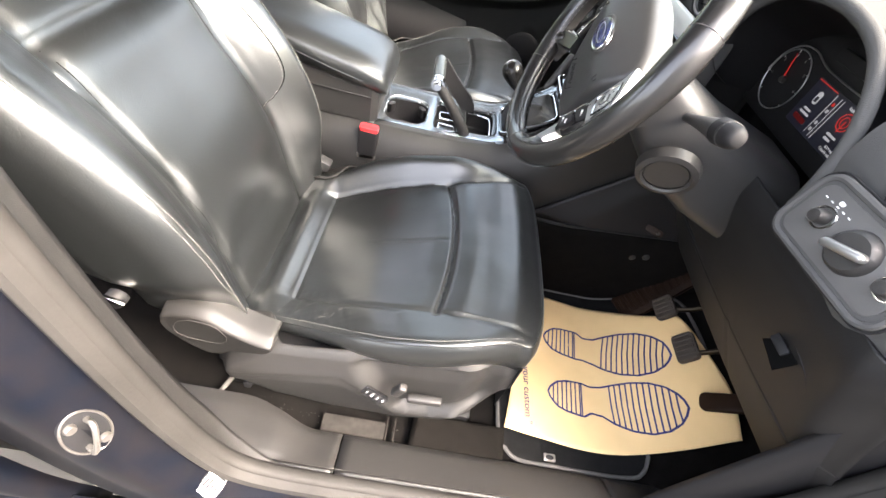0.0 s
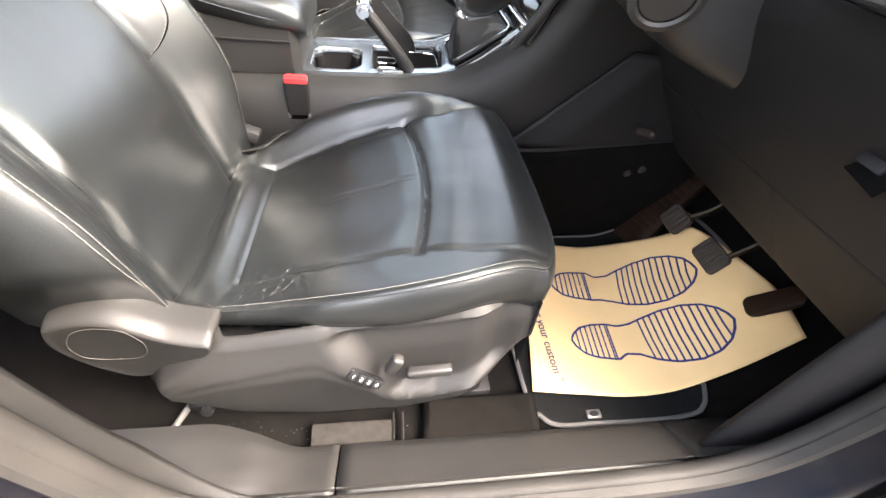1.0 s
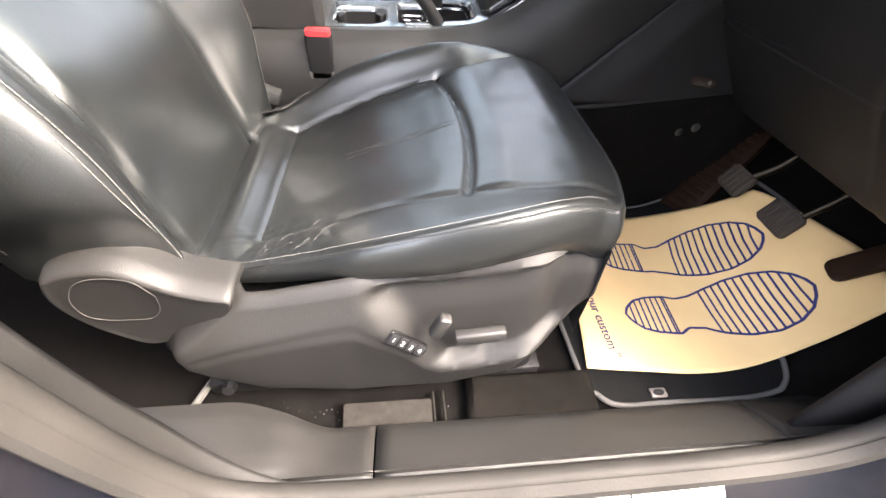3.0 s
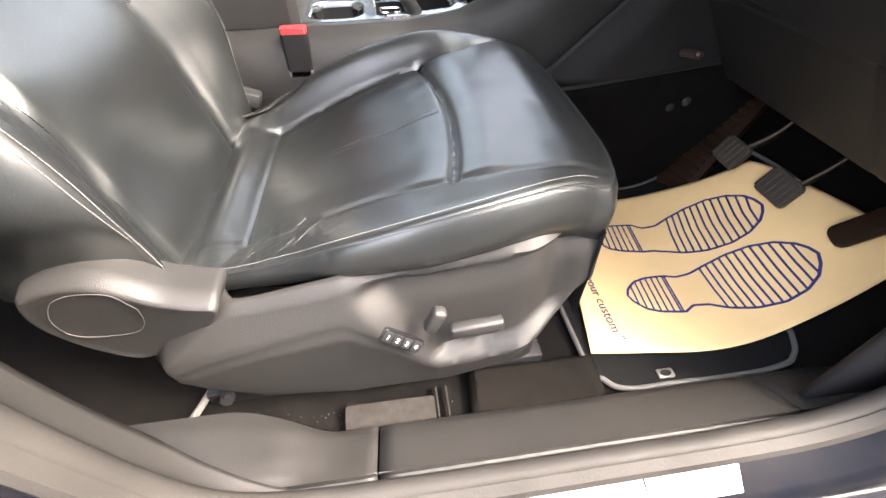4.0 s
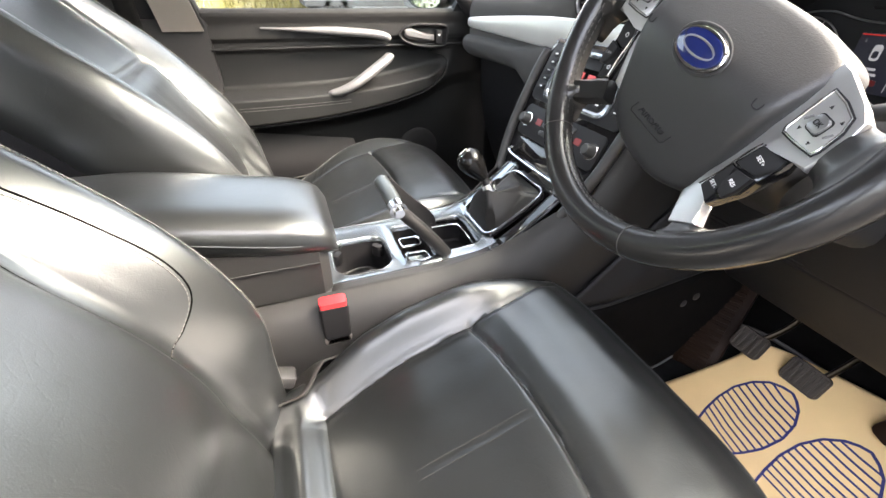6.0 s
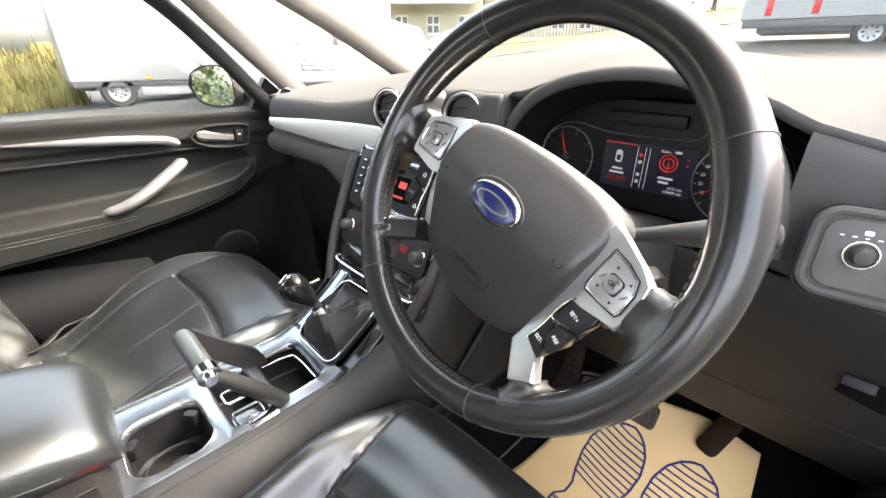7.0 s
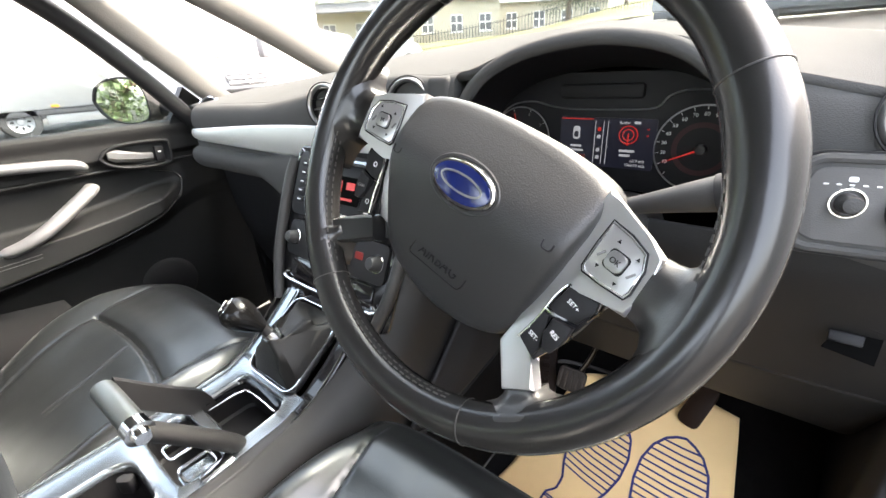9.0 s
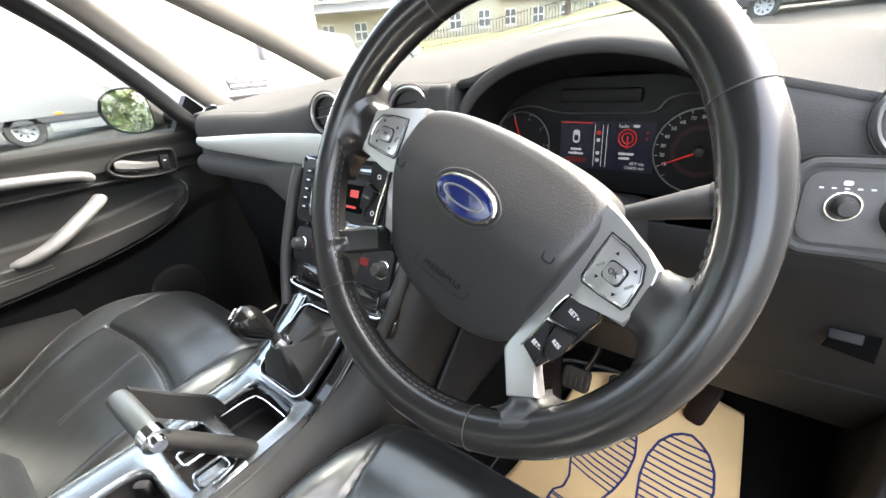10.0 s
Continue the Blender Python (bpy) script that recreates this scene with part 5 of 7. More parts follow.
rings = [hub_ring(1.0, 0.034), hub_ring(1.0, 0.009), hub_ring(0.985, 0.004), hub_ring(0.955, 0.0012)] + [hub_ring(q, 0.0) for q in (0.90, 0.8, 0.7, 0.6, 0.5, 0.4, 0.3, 0.2, 0.1, 0.02)]
hub = part("airbag_cover", loft(rings), PLASTIC, wheel, "grained charcoal airbag cover", 50)
badge_m = pose(0.000, 0.0, hub_z(0, 0) - 0.0005)
badge = part("badge", moved(loft([[(x * q, y * q, h) for x, y in oval(0.0290, 0.0153, 40)] for q, h in ((1.0, -0.002), (1.0, 0.0022), (0.96, 0.0032), (0.90, 0.0030), (0.1, 0.0030))]), badge_m), CHROME, hub, "chrome rimmed oval badge")
part("badge_field", moved(prism(oval(0.0262, 0.0126, 40), 0.0031, 0.0040, 0.0004), badge_m), BADGE_BLUE, badge, "blue enamel field")
part("badge_motif", moved(tube([(x, y, 0.0042) for x, y in oval(0.0190, 0.0060, 30)], 0.0008, 6, closed=True, flat=0.4), badge_m), SILVER, badge, "plain silver oval line")
part("badge_surround", moved(tube([(x, y, 0.0008) for x, y in oval(0.0312, 0.0175, 40)], 0.0016, 6, closed=True, flat=0.5), badge_m), PLASTIC, hub)
words("airbag_text", "AIRBAG", 0.0120, DARK, hub, pose(0.0, -0.064, hub_z(0, -0.064) + 0.0006, -20, 0, 0), "embossed lettering")
part("text_frame", moved(tube([(x, y, 0) for x, y in rounded(0.058, 0.016, 0.004, 4)], 0.0005, 5, closed=True), pose(0.0, -0.064, hub_z(0, -0.064) + 0.0006, -20, 0, 0)), DARK, hub)
for s in (-1, 1):
    part("horn_sign", moved(tube([(-0.004, 0.002, 0), (-0.003, -0.003, 0), (0.003, -0.003, 0), (0.004, 0.002, 0)], 0.0006, 5, 12), pose(s * 0.074, -0.004, hub_z(0.074, -0.004) + 0.0006)), DARK, hub)
    # silver plate: control arm, band along the airbag cover and, on one side, the lower fork
    arm_line = [(0.0844, 0.0430), (0.0941, 0.0385), (0.1084, 0.0327), (0.1197, 0.0283), (0.1320, 0.0224), (0.1335, 0.0030), (0.1316, -0.0166), (0.1181, -0.0173), (0.0947, -0.0196), (0.0912, -0.0303), (0.0888, -0.0504), (0.0847, -0.0687)]
    fork_line = [(0.1013, -0.0788), (0.1145, -0.0887), (0.0957, -0.1040), (0.0700, -0.0850)]
    inner_line = [(0.0715, -0.0720), (0.0761, -0.0481), (0.0800, -0.0200), (0.0800, 0.0150)]
    plate = [(s * x, y) for x, y in arm_line + (fork_line if s > 0 else [(0.0740, -0.0720)]) + inner_line][::s]
    bm = prism(plate, -0.014, 0.0, 0.0022, 3)
    for v in bm.verts:
        low = smooth01(-0.02, -0.08, v.co.y)
        r0, z0, r1 = 0.090 + 0.020 * low, -0.0085 - 0.0105 * low, 0.133 + 0.009 * low
        v.co.z += z0 - z0 * min(max((math.hypot(v.co.x, v.co.y) - r0) / (r1 - r0), -0.3), 1.0)
    cp = part("control_pad", bm, WHEEL_SILVER, wheel, "satin silver control arm", 35)
    key = [(s * x, y) for x, y in ((0.0965, 0.0275), (0.1110, 0.0250), (0.1235, 0.0203), (0.1275, 0.0110), (0.1278, -0.0040), (0.1262, -0.0080), (0.1100, -0.0085), (0.0965, -0.0080), (0.0945, -0.0050), (0.0950, 0.0120))]
    km_ = pose(s * 0.1115, 0.0, -0.0040, 0, -s * 10.5, 0) @ pose(-s * 0.1115, 0, 0)
    part("pad_key", moved(prism(key[::s], 0.0, 0.0014, 0.0008), km_), WHEEL_SILVER, cp)
    part("key_gap", moved(tube([(x, y, 0.0006) for x, y in key], 0.0009, 5, closed=True), km_), DARK, cp)
    part("key_outline", moved(tube([(s * 0.112 + (x - s * 0.112) * 0.93, 0.0085 + (y - 0.0085) * 0.92, 0.0014) for x, y in key], 0.0005, 5, closed=True), km_), CHROME, cp)
    mid = km_ @ pose(s * 0.1115, 0.0075, 0, 0, 0, -s * 6)
    part("centre_gap", moved(prism(rounded(0.0140, 0.0130, 0.003), 0.0008, 0.0016), mid), DARK, cp)
    part("centre_key", moved(prism(rounded(0.0122, 0.0112, 0.003), 0.0012, 0.0036, 0.001), mid), SILVER, cp)
    words("key_text", "OK" if s > 0 else "M", 0.0050, DARK, cp, mid @ pose(0, 0, 0.0037))
    for dx, dy in ((-0.006, 0.0105), (0.009, 0.0085), (-0.008, -0.0085), (0.007, -0.0105)):
        part("arrow", moved(prism([(-0.0013, -0.0009), (0.0013, -0.0009), (0, 0.0014)], 0.0014, 0.0018), mid @ pose(dx, dy, 0, 0, 0, 0 if dy > 0 else 180)), DARK, cp)
    for dx in (-0.0105, 0.0115):
        part("key_mark", moved(prism(rounded(0.0016, 0.006, 0.0006, 2), 0.0014, 0.0018), mid @ pose(dx, -0.001, 0, 0, 0, -30)), GREY_MARK, cp)
    def spoke_ring(r, yc, h, top, th, b):
        out = []
        for k in range(33):
            a = 1 - k / 16
            y = yc + h * a
            x = (1 - b) * r + b * math.sqrt(r * r - y * y)
            out.append((s * x, y, top - th * 0.45 * abs(a) ** 3))
        return out + [(x, y, z - th) for x, y, z in out[::-1]]
    # darker leather on the left end only, in place of duller light there
    part("spoke", loft([spoke_ring(*r) for r in ((0.1310, 0.0030, 0.0197, 0.0008, 0.018, 0.0), (0.137, 0.0026, 0.0200, 0.0016, 0.019, 0.1), (0.143, 0.0018, 0.0220, 0.0032, 0.020, 0.3), (0.1475, 0.0, 0.0270, 0.0060, 0.021, 0.6), (0.151, -0.002, 0.034, 0.0095, 0.022, 0.85), (0.1545, -0.003, 0.040, 0.0117, 0.024, 1.0), (0.158, -0.004, 0.045, 0.0134, 0.026, 1.0), (0.162, -0.004, 0.049, 0.0145, 0.028, 1.0), (0.1655, -0.004, 0.051, 0.0145, 0.028, 1.0))]), WHEEL_SMOOTH if s > 0 else WHEEL_LEATHER, wheel, "worn leather wrapped spoke end", 70)
    # lower button pod inside the silver band
    pod = [(s * x, y) for x, y in ((0.0937, -0.0196), (0.1166, -0.0174), (0.1180, -0.0259), (0.1127, -0.0392), (0.1110, -0.0543), (0.1011, -0.0758), (0.0847, -0.0687), (0.0885, -0.0454))]
    bp = part("button_pod", moved(prism(pod[::-s], -0.022, -0.0075, 0.0015), pose(0, 0, 0)), GLOSS_BLACK, wheel, "black button pod with pale lettering")
    upper = [(0.0955, -0.0208), (0.1158, -0.0188), (0.1168, -0.0255), (0.1120, -0.0380), (0.0990, -0.0400), (0.0915, -0.0400)]
    lower = [(0.0905, -0.0430), (0.0960, -0.0430), (0.0965, -0.0540), (0.1005, -0.0640), (0.0995, -0.0740), (0.0865, -0.0680)]
    mid_key = [(0.0985, -0.0425), (0.1120, -0.0405), (0.1115, -0.0540), (0.1080, -0.0635), (0.1015, -0.0620), (0.0980, -0.0540)]
    for shape, rise in ((upper, 0.0022), (lower, 0.0022), (mid_key, 0.0055)):
        part("button", prism([(s * x, y) for x, y in shape][::-s], -0.0085, -0.0075 + rise, 0.0012), DARK, bp)
    if s > 0:
        for text, bx, by, bz in (("SET+", 0.1040, -0.0290, -0.0052), ("RES", 0.1050, -0.0510, -0.0019), ("SET-", 0.0935, -0.0610, -0.0052)):
            words("button_text", text, 0.0042, WHITE_MARK, bp, pose(bx, by, bz, 0, 0, -14))
    else:
        words("button_text", "CAN", 0.0040, GREY_MARK, bp, pose(-0.1045, -0.0510, -0.0019, 0, 0, 12))
        for bx, by, bz in ((-0.1020, -0.0290, -0.0052), (-0.0930, -0.0610, -0.0052)):
            part("button_mark", moved(tube([(x, y, 0) for x, y in oval(0.0020, 0.0020, 12)], 0.00035, 5, closed=True), pose(bx, by, bz)), WHITE_MARK, bp)
    part("gap_trim", tube([(s * 0.0895, -0.0412, -0.0055), (s * 0.0950, -0.0412, -0.0050)], 0.0007, 6, 4), CHROME, bp, "bright divider")
    part("pod_outline", tube([(s * x, y, -0.0050) for x, y in ((0.0945, -0.0200), (0.0915, -0.0303), (0.0892, -0.0504), (0.0852, -0.0680))], 0.0008, 6, 24), CHROME, bp, "thin chrome edge")
    if s < 0:
        part("fork_edge", tube([(-0.0820, -0.0700, -0.006), (-0.0940, -0.0765, -0.006), (-0.1080, -0.0860, -0.006), (-0.1160, -0.0915, -0.004)], 0.0011, 8, 24), WHEEL_SILVER, wheel, "bright upper edge of the lower spoke")

        # left fork in dark leather: the dark reflection on its silver, as colour
        def fork_ring(q, w, z, th):
            c = Vector((-0.078, -0.078, 0)).lerp(Vector((-0.118, -0.1063, 0)), q)
            e = Vector((-0.58, 0.815, 0)) * w
            return [(c.x + e.x * a, c.y + e.y * a, z + th * b) for a, b in ((1.0, -0.8), (1.0, 0.5), (0.8, 1.0), (-0.8, 1.0), (-1.0, 0.5), (-1.0, -0.8))]
        part("fork", loft([fork_ring(*r) for r in ((0.0, 0.0110, -0.018, 0.009), (0.4, 0.0112, -0.015, 0.009), (1.0, 0.0122, -0.0060, 0.010))]), WHEEL_LEATHER, wheel, "lower silver spoke with its dark reflection put into the colour")
    def root_ring(q, w, top, th, b):
        c = Vector((0.0838, -0.0661, 0)).lerp(Vector((0.1180, -0.1150, 0)), q)
        r0 = c.length
        e = Vector((0.770, 0.638, 0))
        out = []
        for k in range(25):
            a = 1 - k / 12
            p = c + e * (w * a * (1.0 if s > 0 else 0.55))
            p = p.lerp(p.normalized() * r0, b)
            out.append((s * p.x, p.y, top - th * 0.45 * abs(a) ** 3))
        return out + [(x, y, z - th) for x, y, z in out[::-1]]
    # left root likewise darkened by its leather to subdue the sky highlight
    part("fork_root", loft([root_ring(*r) for r in ((0.615, 0.0118, 0.0006, 0.018, 0.0), (0.68, 0.0130, 0.0022, 0.018, 0.15), (0.745, 0.018, 0.0052, 0.020, 0.45), (0.795, 0.024, 0.0090, 0.022, 0.8), (0.835, 0.031, 0.0122, 0.024, 1.0), (0.88, 0.038, 0.0142, 0.026, 1.0), (0.93, 0.043, 0.0150, 0.026, 1.0), (0.975, 0.046, 0.0145, 0.026, 1.0))]), WHEEL_SMOOTH if s > 0 else WHEEL_LEATHER, wheel, "worn leather wrapped lower spoke end", 70)
part("hub_boss", moved(lathe([(0, -0.07), (0.050, -0.07), (0.066, -0.036), (0.070, -0.026), (0, -0.026)], 32), pose(0, -0.02, 0)), DARK, wheel)

ob = part("dash_core", box(0.44, 0.925, 0.245, 1.12, 0.55, 1.08, 0.02), DARK, dash, "black underside of the dashboard")


# ---- centre console and stack ----
CY = 0.395
console = thing("centre_console", "charcoal centre console with silver and gloss black trim", "console", pose(0, 0, 0))
EX = [-0.70, -0.28, -0.10, 0.0, 0.05, 0.12, 0.17, 0.21, 0.235, 0.30]
EZ = [0.705, 0.716, 0.720, 0.738, 0.762, 0.818, 0.885, 0.960, 1.045, 1.050]


def side_panel(s):
    def f(u, v):
        x = -0.70 + 1.10 * u
        top = interp(x, EX, EZ)
        bulge = curve_at([(0.142, 0.36), (0.150, 0.55), (0.146, 0.80), (0.140, 0.90), (0.124, 0.965), (0.104, 0.995), (0.098, 1.0)], v)
        w = bulge[0] + 0.045 * smooth01(0.02, 0.22, x) * v
        return (x, CY + s * w, 0.36 + (top - 0.36) * (bulge[1] - 0.36) / 0.64)
    return f


for s in (-1, 1):
    ob = part("side_panel", surface(side_panel(s), 70, 30), CONSOLE_PLASTIC, console, "grained charcoal console side", 60)
    solid(ob, 0.004)
    part("joint_line", tube([Vector(side_panel(s)(0.775, 0.35 + 0.62 * q)) + Vector((0.04 * (1 - q), s * 0.0006, 0)) for q in [k / 10 for k in range(11)]], 0.0018, 6, 20), VOID, console)
# dark lining ahead of the slanting joint
ob = part("front_lining", surface(lambda u, v: (lambda z: (lambda x0: (x0 + (0.60 - x0) * u, 0.221 - 0.015 * smooth01(0.0, 0.25, u), z))(0.115 + (z - 0.625) * 1.05))(0.625 + 0.20 * v + 0.02 * u), 30, 16), DARK, console, "black lining towards the footwell")
solid(ob, 0.006, 1)
# top deck: gloss black frame with silver edge, from the cup holder to the gear lever
deck_pts = [(-0.290, 0.7185), (-0.20, 0.7205), (-0.10, 0.7235), (-0.02, 0.730), (0.02, 0.744), (0.06, 0.770), (0.10, 0.8015), (0.13, 0.828)]


def deck_z(x):
    return interp(x, [p[0] for p in deck_pts], [p[1] for p in deck_pts])


def deck_ring_piece(x0, x1, y0, y1, mat, name, label="", lift=0.0, nx=10, parent=None):
    o = part(name, surface(lambda u, v: (x0 + (x1 - x0) * u, y0 + (y1 - y0) * v, deck_z(x0 + (x1 - x0) * u) + lift), nx, 4), mat, parent or console, label)
    return solid(o, 0.006)


L, R = CY + 0.098, CY - 0.098


def deck_cell(x0, x1, y0, y1, hole, mat, name, label, lift=0.0, depth=0.055, wall=None):
    """A piece of the deck with an opening through it and a rolled lip down into the pocket."""
    cx = sum(p[0] for p in hole) / len(hole)
    cy = sum(p[1] for p in hole) / len(hole)
    n = 96
    ring = [tuple(curve_at(hole + hole[:1], k / 200)) for k in range(200)]
    angs = sorted([2 * math.pi * k / n for k in range(n)] + [math.atan2(y - cy, x - cx) % (2 * math.pi) for x in (x0, x1) for y in (y0, y1)])
    polar = sorted((math.atan2(y - cy, x - cx) % (2 * math.pi), math.hypot(x - cx, y - cy)) for x, y in ring)
    pa, pr = [p[0] for p in polar], [p[1] for p in polar]
    pa, pr = [pa[-1] - 2 * math.pi] + pa + [pa[0] + 2 * math.pi], [pr[-1]] + pr + [pr[0]]
    rings = [[], [], [], [], [], []]
    for a in angs:
        ca, sa = math.cos(a), math.sin(a)
        r = interp(a, pa, pr)
        tx = ((x1 if ca > 0 else x0) - cx) / ca if abs(ca) > 1e-9 else 9
        ty = ((y1 if sa > 0 else y0) - cy) / sa if abs(sa) > 1e-9 else 9
        q = min(tx, ty)
        for i, (d, dz) in enumerate(((q, -0.006), (q, 0.0), (r + 0.006, 0.0), (r + 0.003, 0.0012), (r, -0.0015), (r - 0.001, -0.010))):
            x, y = cx + ca * d, cy + sa * d
            rings[i].append((x, y, deck_z(x) + dz + lift))
    bm = loft([g + g[:1] for g in rings], cap=False, close=False)
    bmesh.ops.remove_doubles(bm, verts=bm.verts, dist=1e-6)
    o = part(name, bm, mat, console, label, 50)
    well = [[(cx + (x - cx) * k, cy + (y - cy) * k, deck_z(cx) + lift + dz) for x, y in ring[::4]] for k, dz in ((1.0, -0.004), (0.97, -depth), (0.9, -depth - 0.004))]
    bm = loft(well, cap=False)
    bm.verts.ensure_lookup_table()
    bm.faces.new([bm.verts[i] for i in range(100, 150)])
    part("well", bm, DARK, o)
    return o


def at_centre(pts, x, y, turn=0.0):
    c, s_ = math.cos(radians(turn)), math.sin(radians(turn))
    return [(x + px * c - py * s_, y + px * s_ + py * c) for px, py in pts]


deck_ring_piece(-0.700, -0.290, R, L, PLASTIC, "rear_deck", "charcoal console box rim")
deck_ring_piece(-0.290, -0.006, R, R + 0.020, PLASTIC, "deck_edge", "charcoal deck edge", -0.001)
IN = R + 0.020
cup = deck_cell(-0.290, -0.166, IN, L, at_centre(rounded(0.098, 0.112, 0.030, 6), -0.226, 0.388), SILVER_PALE, "cup_holder", "bright silver cup holder surround", 0.0, 0.07)
for a in (40, 150, 275):
    part("grip", moved(prism(rounded(0.020, 0.012, 0.004), -0.030, -0.008, 0.002), pose(-0.226 + 0.047 * math.cos(radians(a)), 0.388 + 0.050 * math.sin(radians(a)), 0.7215, 0, 0, a + 90)), DARK, cup, "rubber cup grip")
part("cup_ring", moved(tube([(x, y, 0) for x, y in oval(0.040, 0.040, 40)], 0.0018, 6, closed=True), pose(-0.226, 0.388, 0.662)), PLASTIC_LIGHT, cup)
slot = deck_cell(-0.166, -0.090, IN, L, at_centre(rounded(0.056, 0.128, 0.012, 5), -0.126, 0.398), SILVER_PALE, "lever_slot", "pale silver slot of the handbrake", 0.0, 0.05)
for py in (0.366, 0.420):
    part("slot_trim", moved(tube([(x, y, 0) for x, y in rounded(0.040, 0.030, 0.006, 4)], 0.0022, 6, closed=True), pose(-0.124, py, 0.708)), CHROME, slot, "bright inner trim")
part("slot_plate", moved(prism(rounded(0.046, 0.030, 0.005), -0.003, 0.0, 0.001), pose(-0.124, 0.366, 0.700)), SILVER_PALE, slot, "bright inner plate")
tray = deck_cell(-0.090, 0.012, IN, L, at_centre(rounded(0.074, 0.112, 0.014, 5), -0.042, 0.398), SILVER_PALE, "tray", "glossy pale silver tray surround", 0.0, 0.05)
part("lip", moved(tube([(0.033, -0.050, 0), (0.033, 0.046, 0), (-0.030, 0.050, 0)], 0.0048, 8, 30), pose(-0.044, 0.398, 0.7275)), GLOSS_BLACK, tray, "gloss black inner lip")
part("lip_line", moved(tube([(0.026, -0.046, 0), (0.026, 0.020, 0), (0.016, 0.036, 0), (-0.030, 0.038, 0)], 0.0014, 6, 40), pose(-0.044, 0.398, 0.723)), CHROME, tray, "bright inner line")
part("catch", moved(box(-0.03, 0.012, -0.006, 0.006, -0.004, 0.004, 0.002), pose(-0.105, 0.326, 0.724, 0, 0, 6)), CHROME, tray, "bright metal catch")
deck_ring_piece(0.012, 0.130, L - 0.026, L, SILVER_PALE, "deck_edge", "pale silver deck edge")
deck_ring_piece(0.012, 0.130, R, R + 0.028, GLOSS_BLACK, "deck_edge", "gloss black deck edge")
deck_ring_piece(-0.006, 0.012, R, IN, GLOSS_BLACK, "deck_edge", "gloss black deck edge")
part("edge_strip", tube([(x, L - 0.001, deck_z(x) + 0.002) for x in [-0.28 + 0.40 * k / 20 for k in range(21)]], 0.0025, 8, 40), SILVER_PALE, console, "pale silver deck edging")
part("edge_strip", tube([(x, R + 0.003, deck_z(x) + 0.002) for x in [-0.02 + 0.14 * k / 20 for k in range(21)]], 0.0022, 8, 40), CHROME, console, "bright deck edging")

# gear lever
gear = thing("gear_lever", "black gear knob on a wrinkled leather gaiter", "gear lever", pose(0, 0, 0))
gf = pose(0.063, 0.400, 0.7755, 0, -33, 0)
part("gaiter_frame", moved(loft([[(x * q, y * q, h) for x, y in rounded(0.142, 0.128, 0.022, 6)] for q, h in ((1.0, -0.004), (1.0, 0.004), (0.97, 0.007), (0.92, 0.005), (0.90, -0.004))], cap=False), gf), GLOSS_BLACK, gear, "gloss black frame with a bright edge")
part("frame_edge", moved(tube([(x, y, 0.0055) for x, y in rounded(0.136, 0.122, 0.020, 6)], 0.0016, 6, closed=True), gf), CHROME, gear, "bright frame edge")


def gaiter_ring(t):
    base = [gf @ Vector((x * 0.90, y * 0.90, 0.0)) for x, y in [tuple(curve_at([*rounded(0.142, 0.128, 0.022, 6), rounded(0.142, 0.128, 0.022, 6)[0]], k / 48)) for k in range(48)]]
    top = Vector((0.026, 0.386, 0.816))
    out = []
    for k, p in enumerate(base):
        a = 2 * math.pi * k / 48
        neck = top + Vector((math.cos(a) * 0.013, math.sin(a) * 0.013, -0.004 * math.cos(a)))
        q = t ** 0.8
        fold = (0.014 * math.sin(3 * a + 4 * t) + 0.009 * math.sin(6 * a - 3 * t + 1)) * math.sin(math.pi * min(1, t * 1.05))
        sag = 0.006 * math.sin(math.pi * t) ** 1.2
        m = p.lerp(neck, q)
        d = (p - neck).normalized()
        out.append(m + d * fold + Vector((0, 0, sag + 0.5 * fold)))
    return out


part("gaiter", loft([gaiter_ring(k / 16) for k in range(17)], cap=False), GAITER, gear, "creased black leather gaiter", 70)
part("shaft", tube([(0.028, 0.385, 0.808), (0.014, 0.396, 0.842)], 0.0075, 12, 6), DARK, gear)
part("collar", tube([(0.027, 0.3855, 0.812), (0.021, 0.390, 0.826)], lambda q: 0.0135 - 0.002 * abs(q - 0.5), 16, 6), CHROME, gear, "polished collar")
knob_dir = Vector((-0.038, 0.032, 0.050)).normalized()
km = facing((0.017, 0.393, 0.834), knob_dir, (1, 0, 0))
knob = part("knob", moved(lathe([(0.0085, 0.0), (0.011, 0.006), (0.017, 0.018), (0.0225, 0.032), (0.0240, 0.042), (0.0225, 0.052), (0.016, 0.0605), (0.008, 0.0635), (0.0, 0.064)], 32), km), KNOB_BLACK, gear, "glossy black knob with a silver cap")
cap_m = km @ pose(0, 0, 0.0615)
part("cap", moved(lathe([(0, 0.0036), (0.008, 0.0030), (0.0150, 0.0008), (0.0156, -0.002)], 28), cap_m), GLOSS_BLACK, knob, "gloss black cap with a white shift pattern")
part("cap_ring", moved(tube([(x, y, -0.0012) for x, y in oval(0.0166, 0.0166, 28)], 0.0005, 6, closed=True), cap_m), CHROME, knob)
for kx in (-0.0070, 0.0, 0.0070):
    part("shift_mark", moved(box(kx - 0.0007, kx + 0.0007, -0.0060, 0.0060, 0.0026, 0.0040), cap_m @ pose(0, 0, 0, 0, 0, 90)), WHITE_MARK, knob)
part("shift_mark", moved(box(-0.0070, 0.0070, -0.0007, 0.0007, 0.0026, 0.0040), cap_m @ pose(0, 0, 0, 0, 0, 90)), WHITE_MARK, knob)

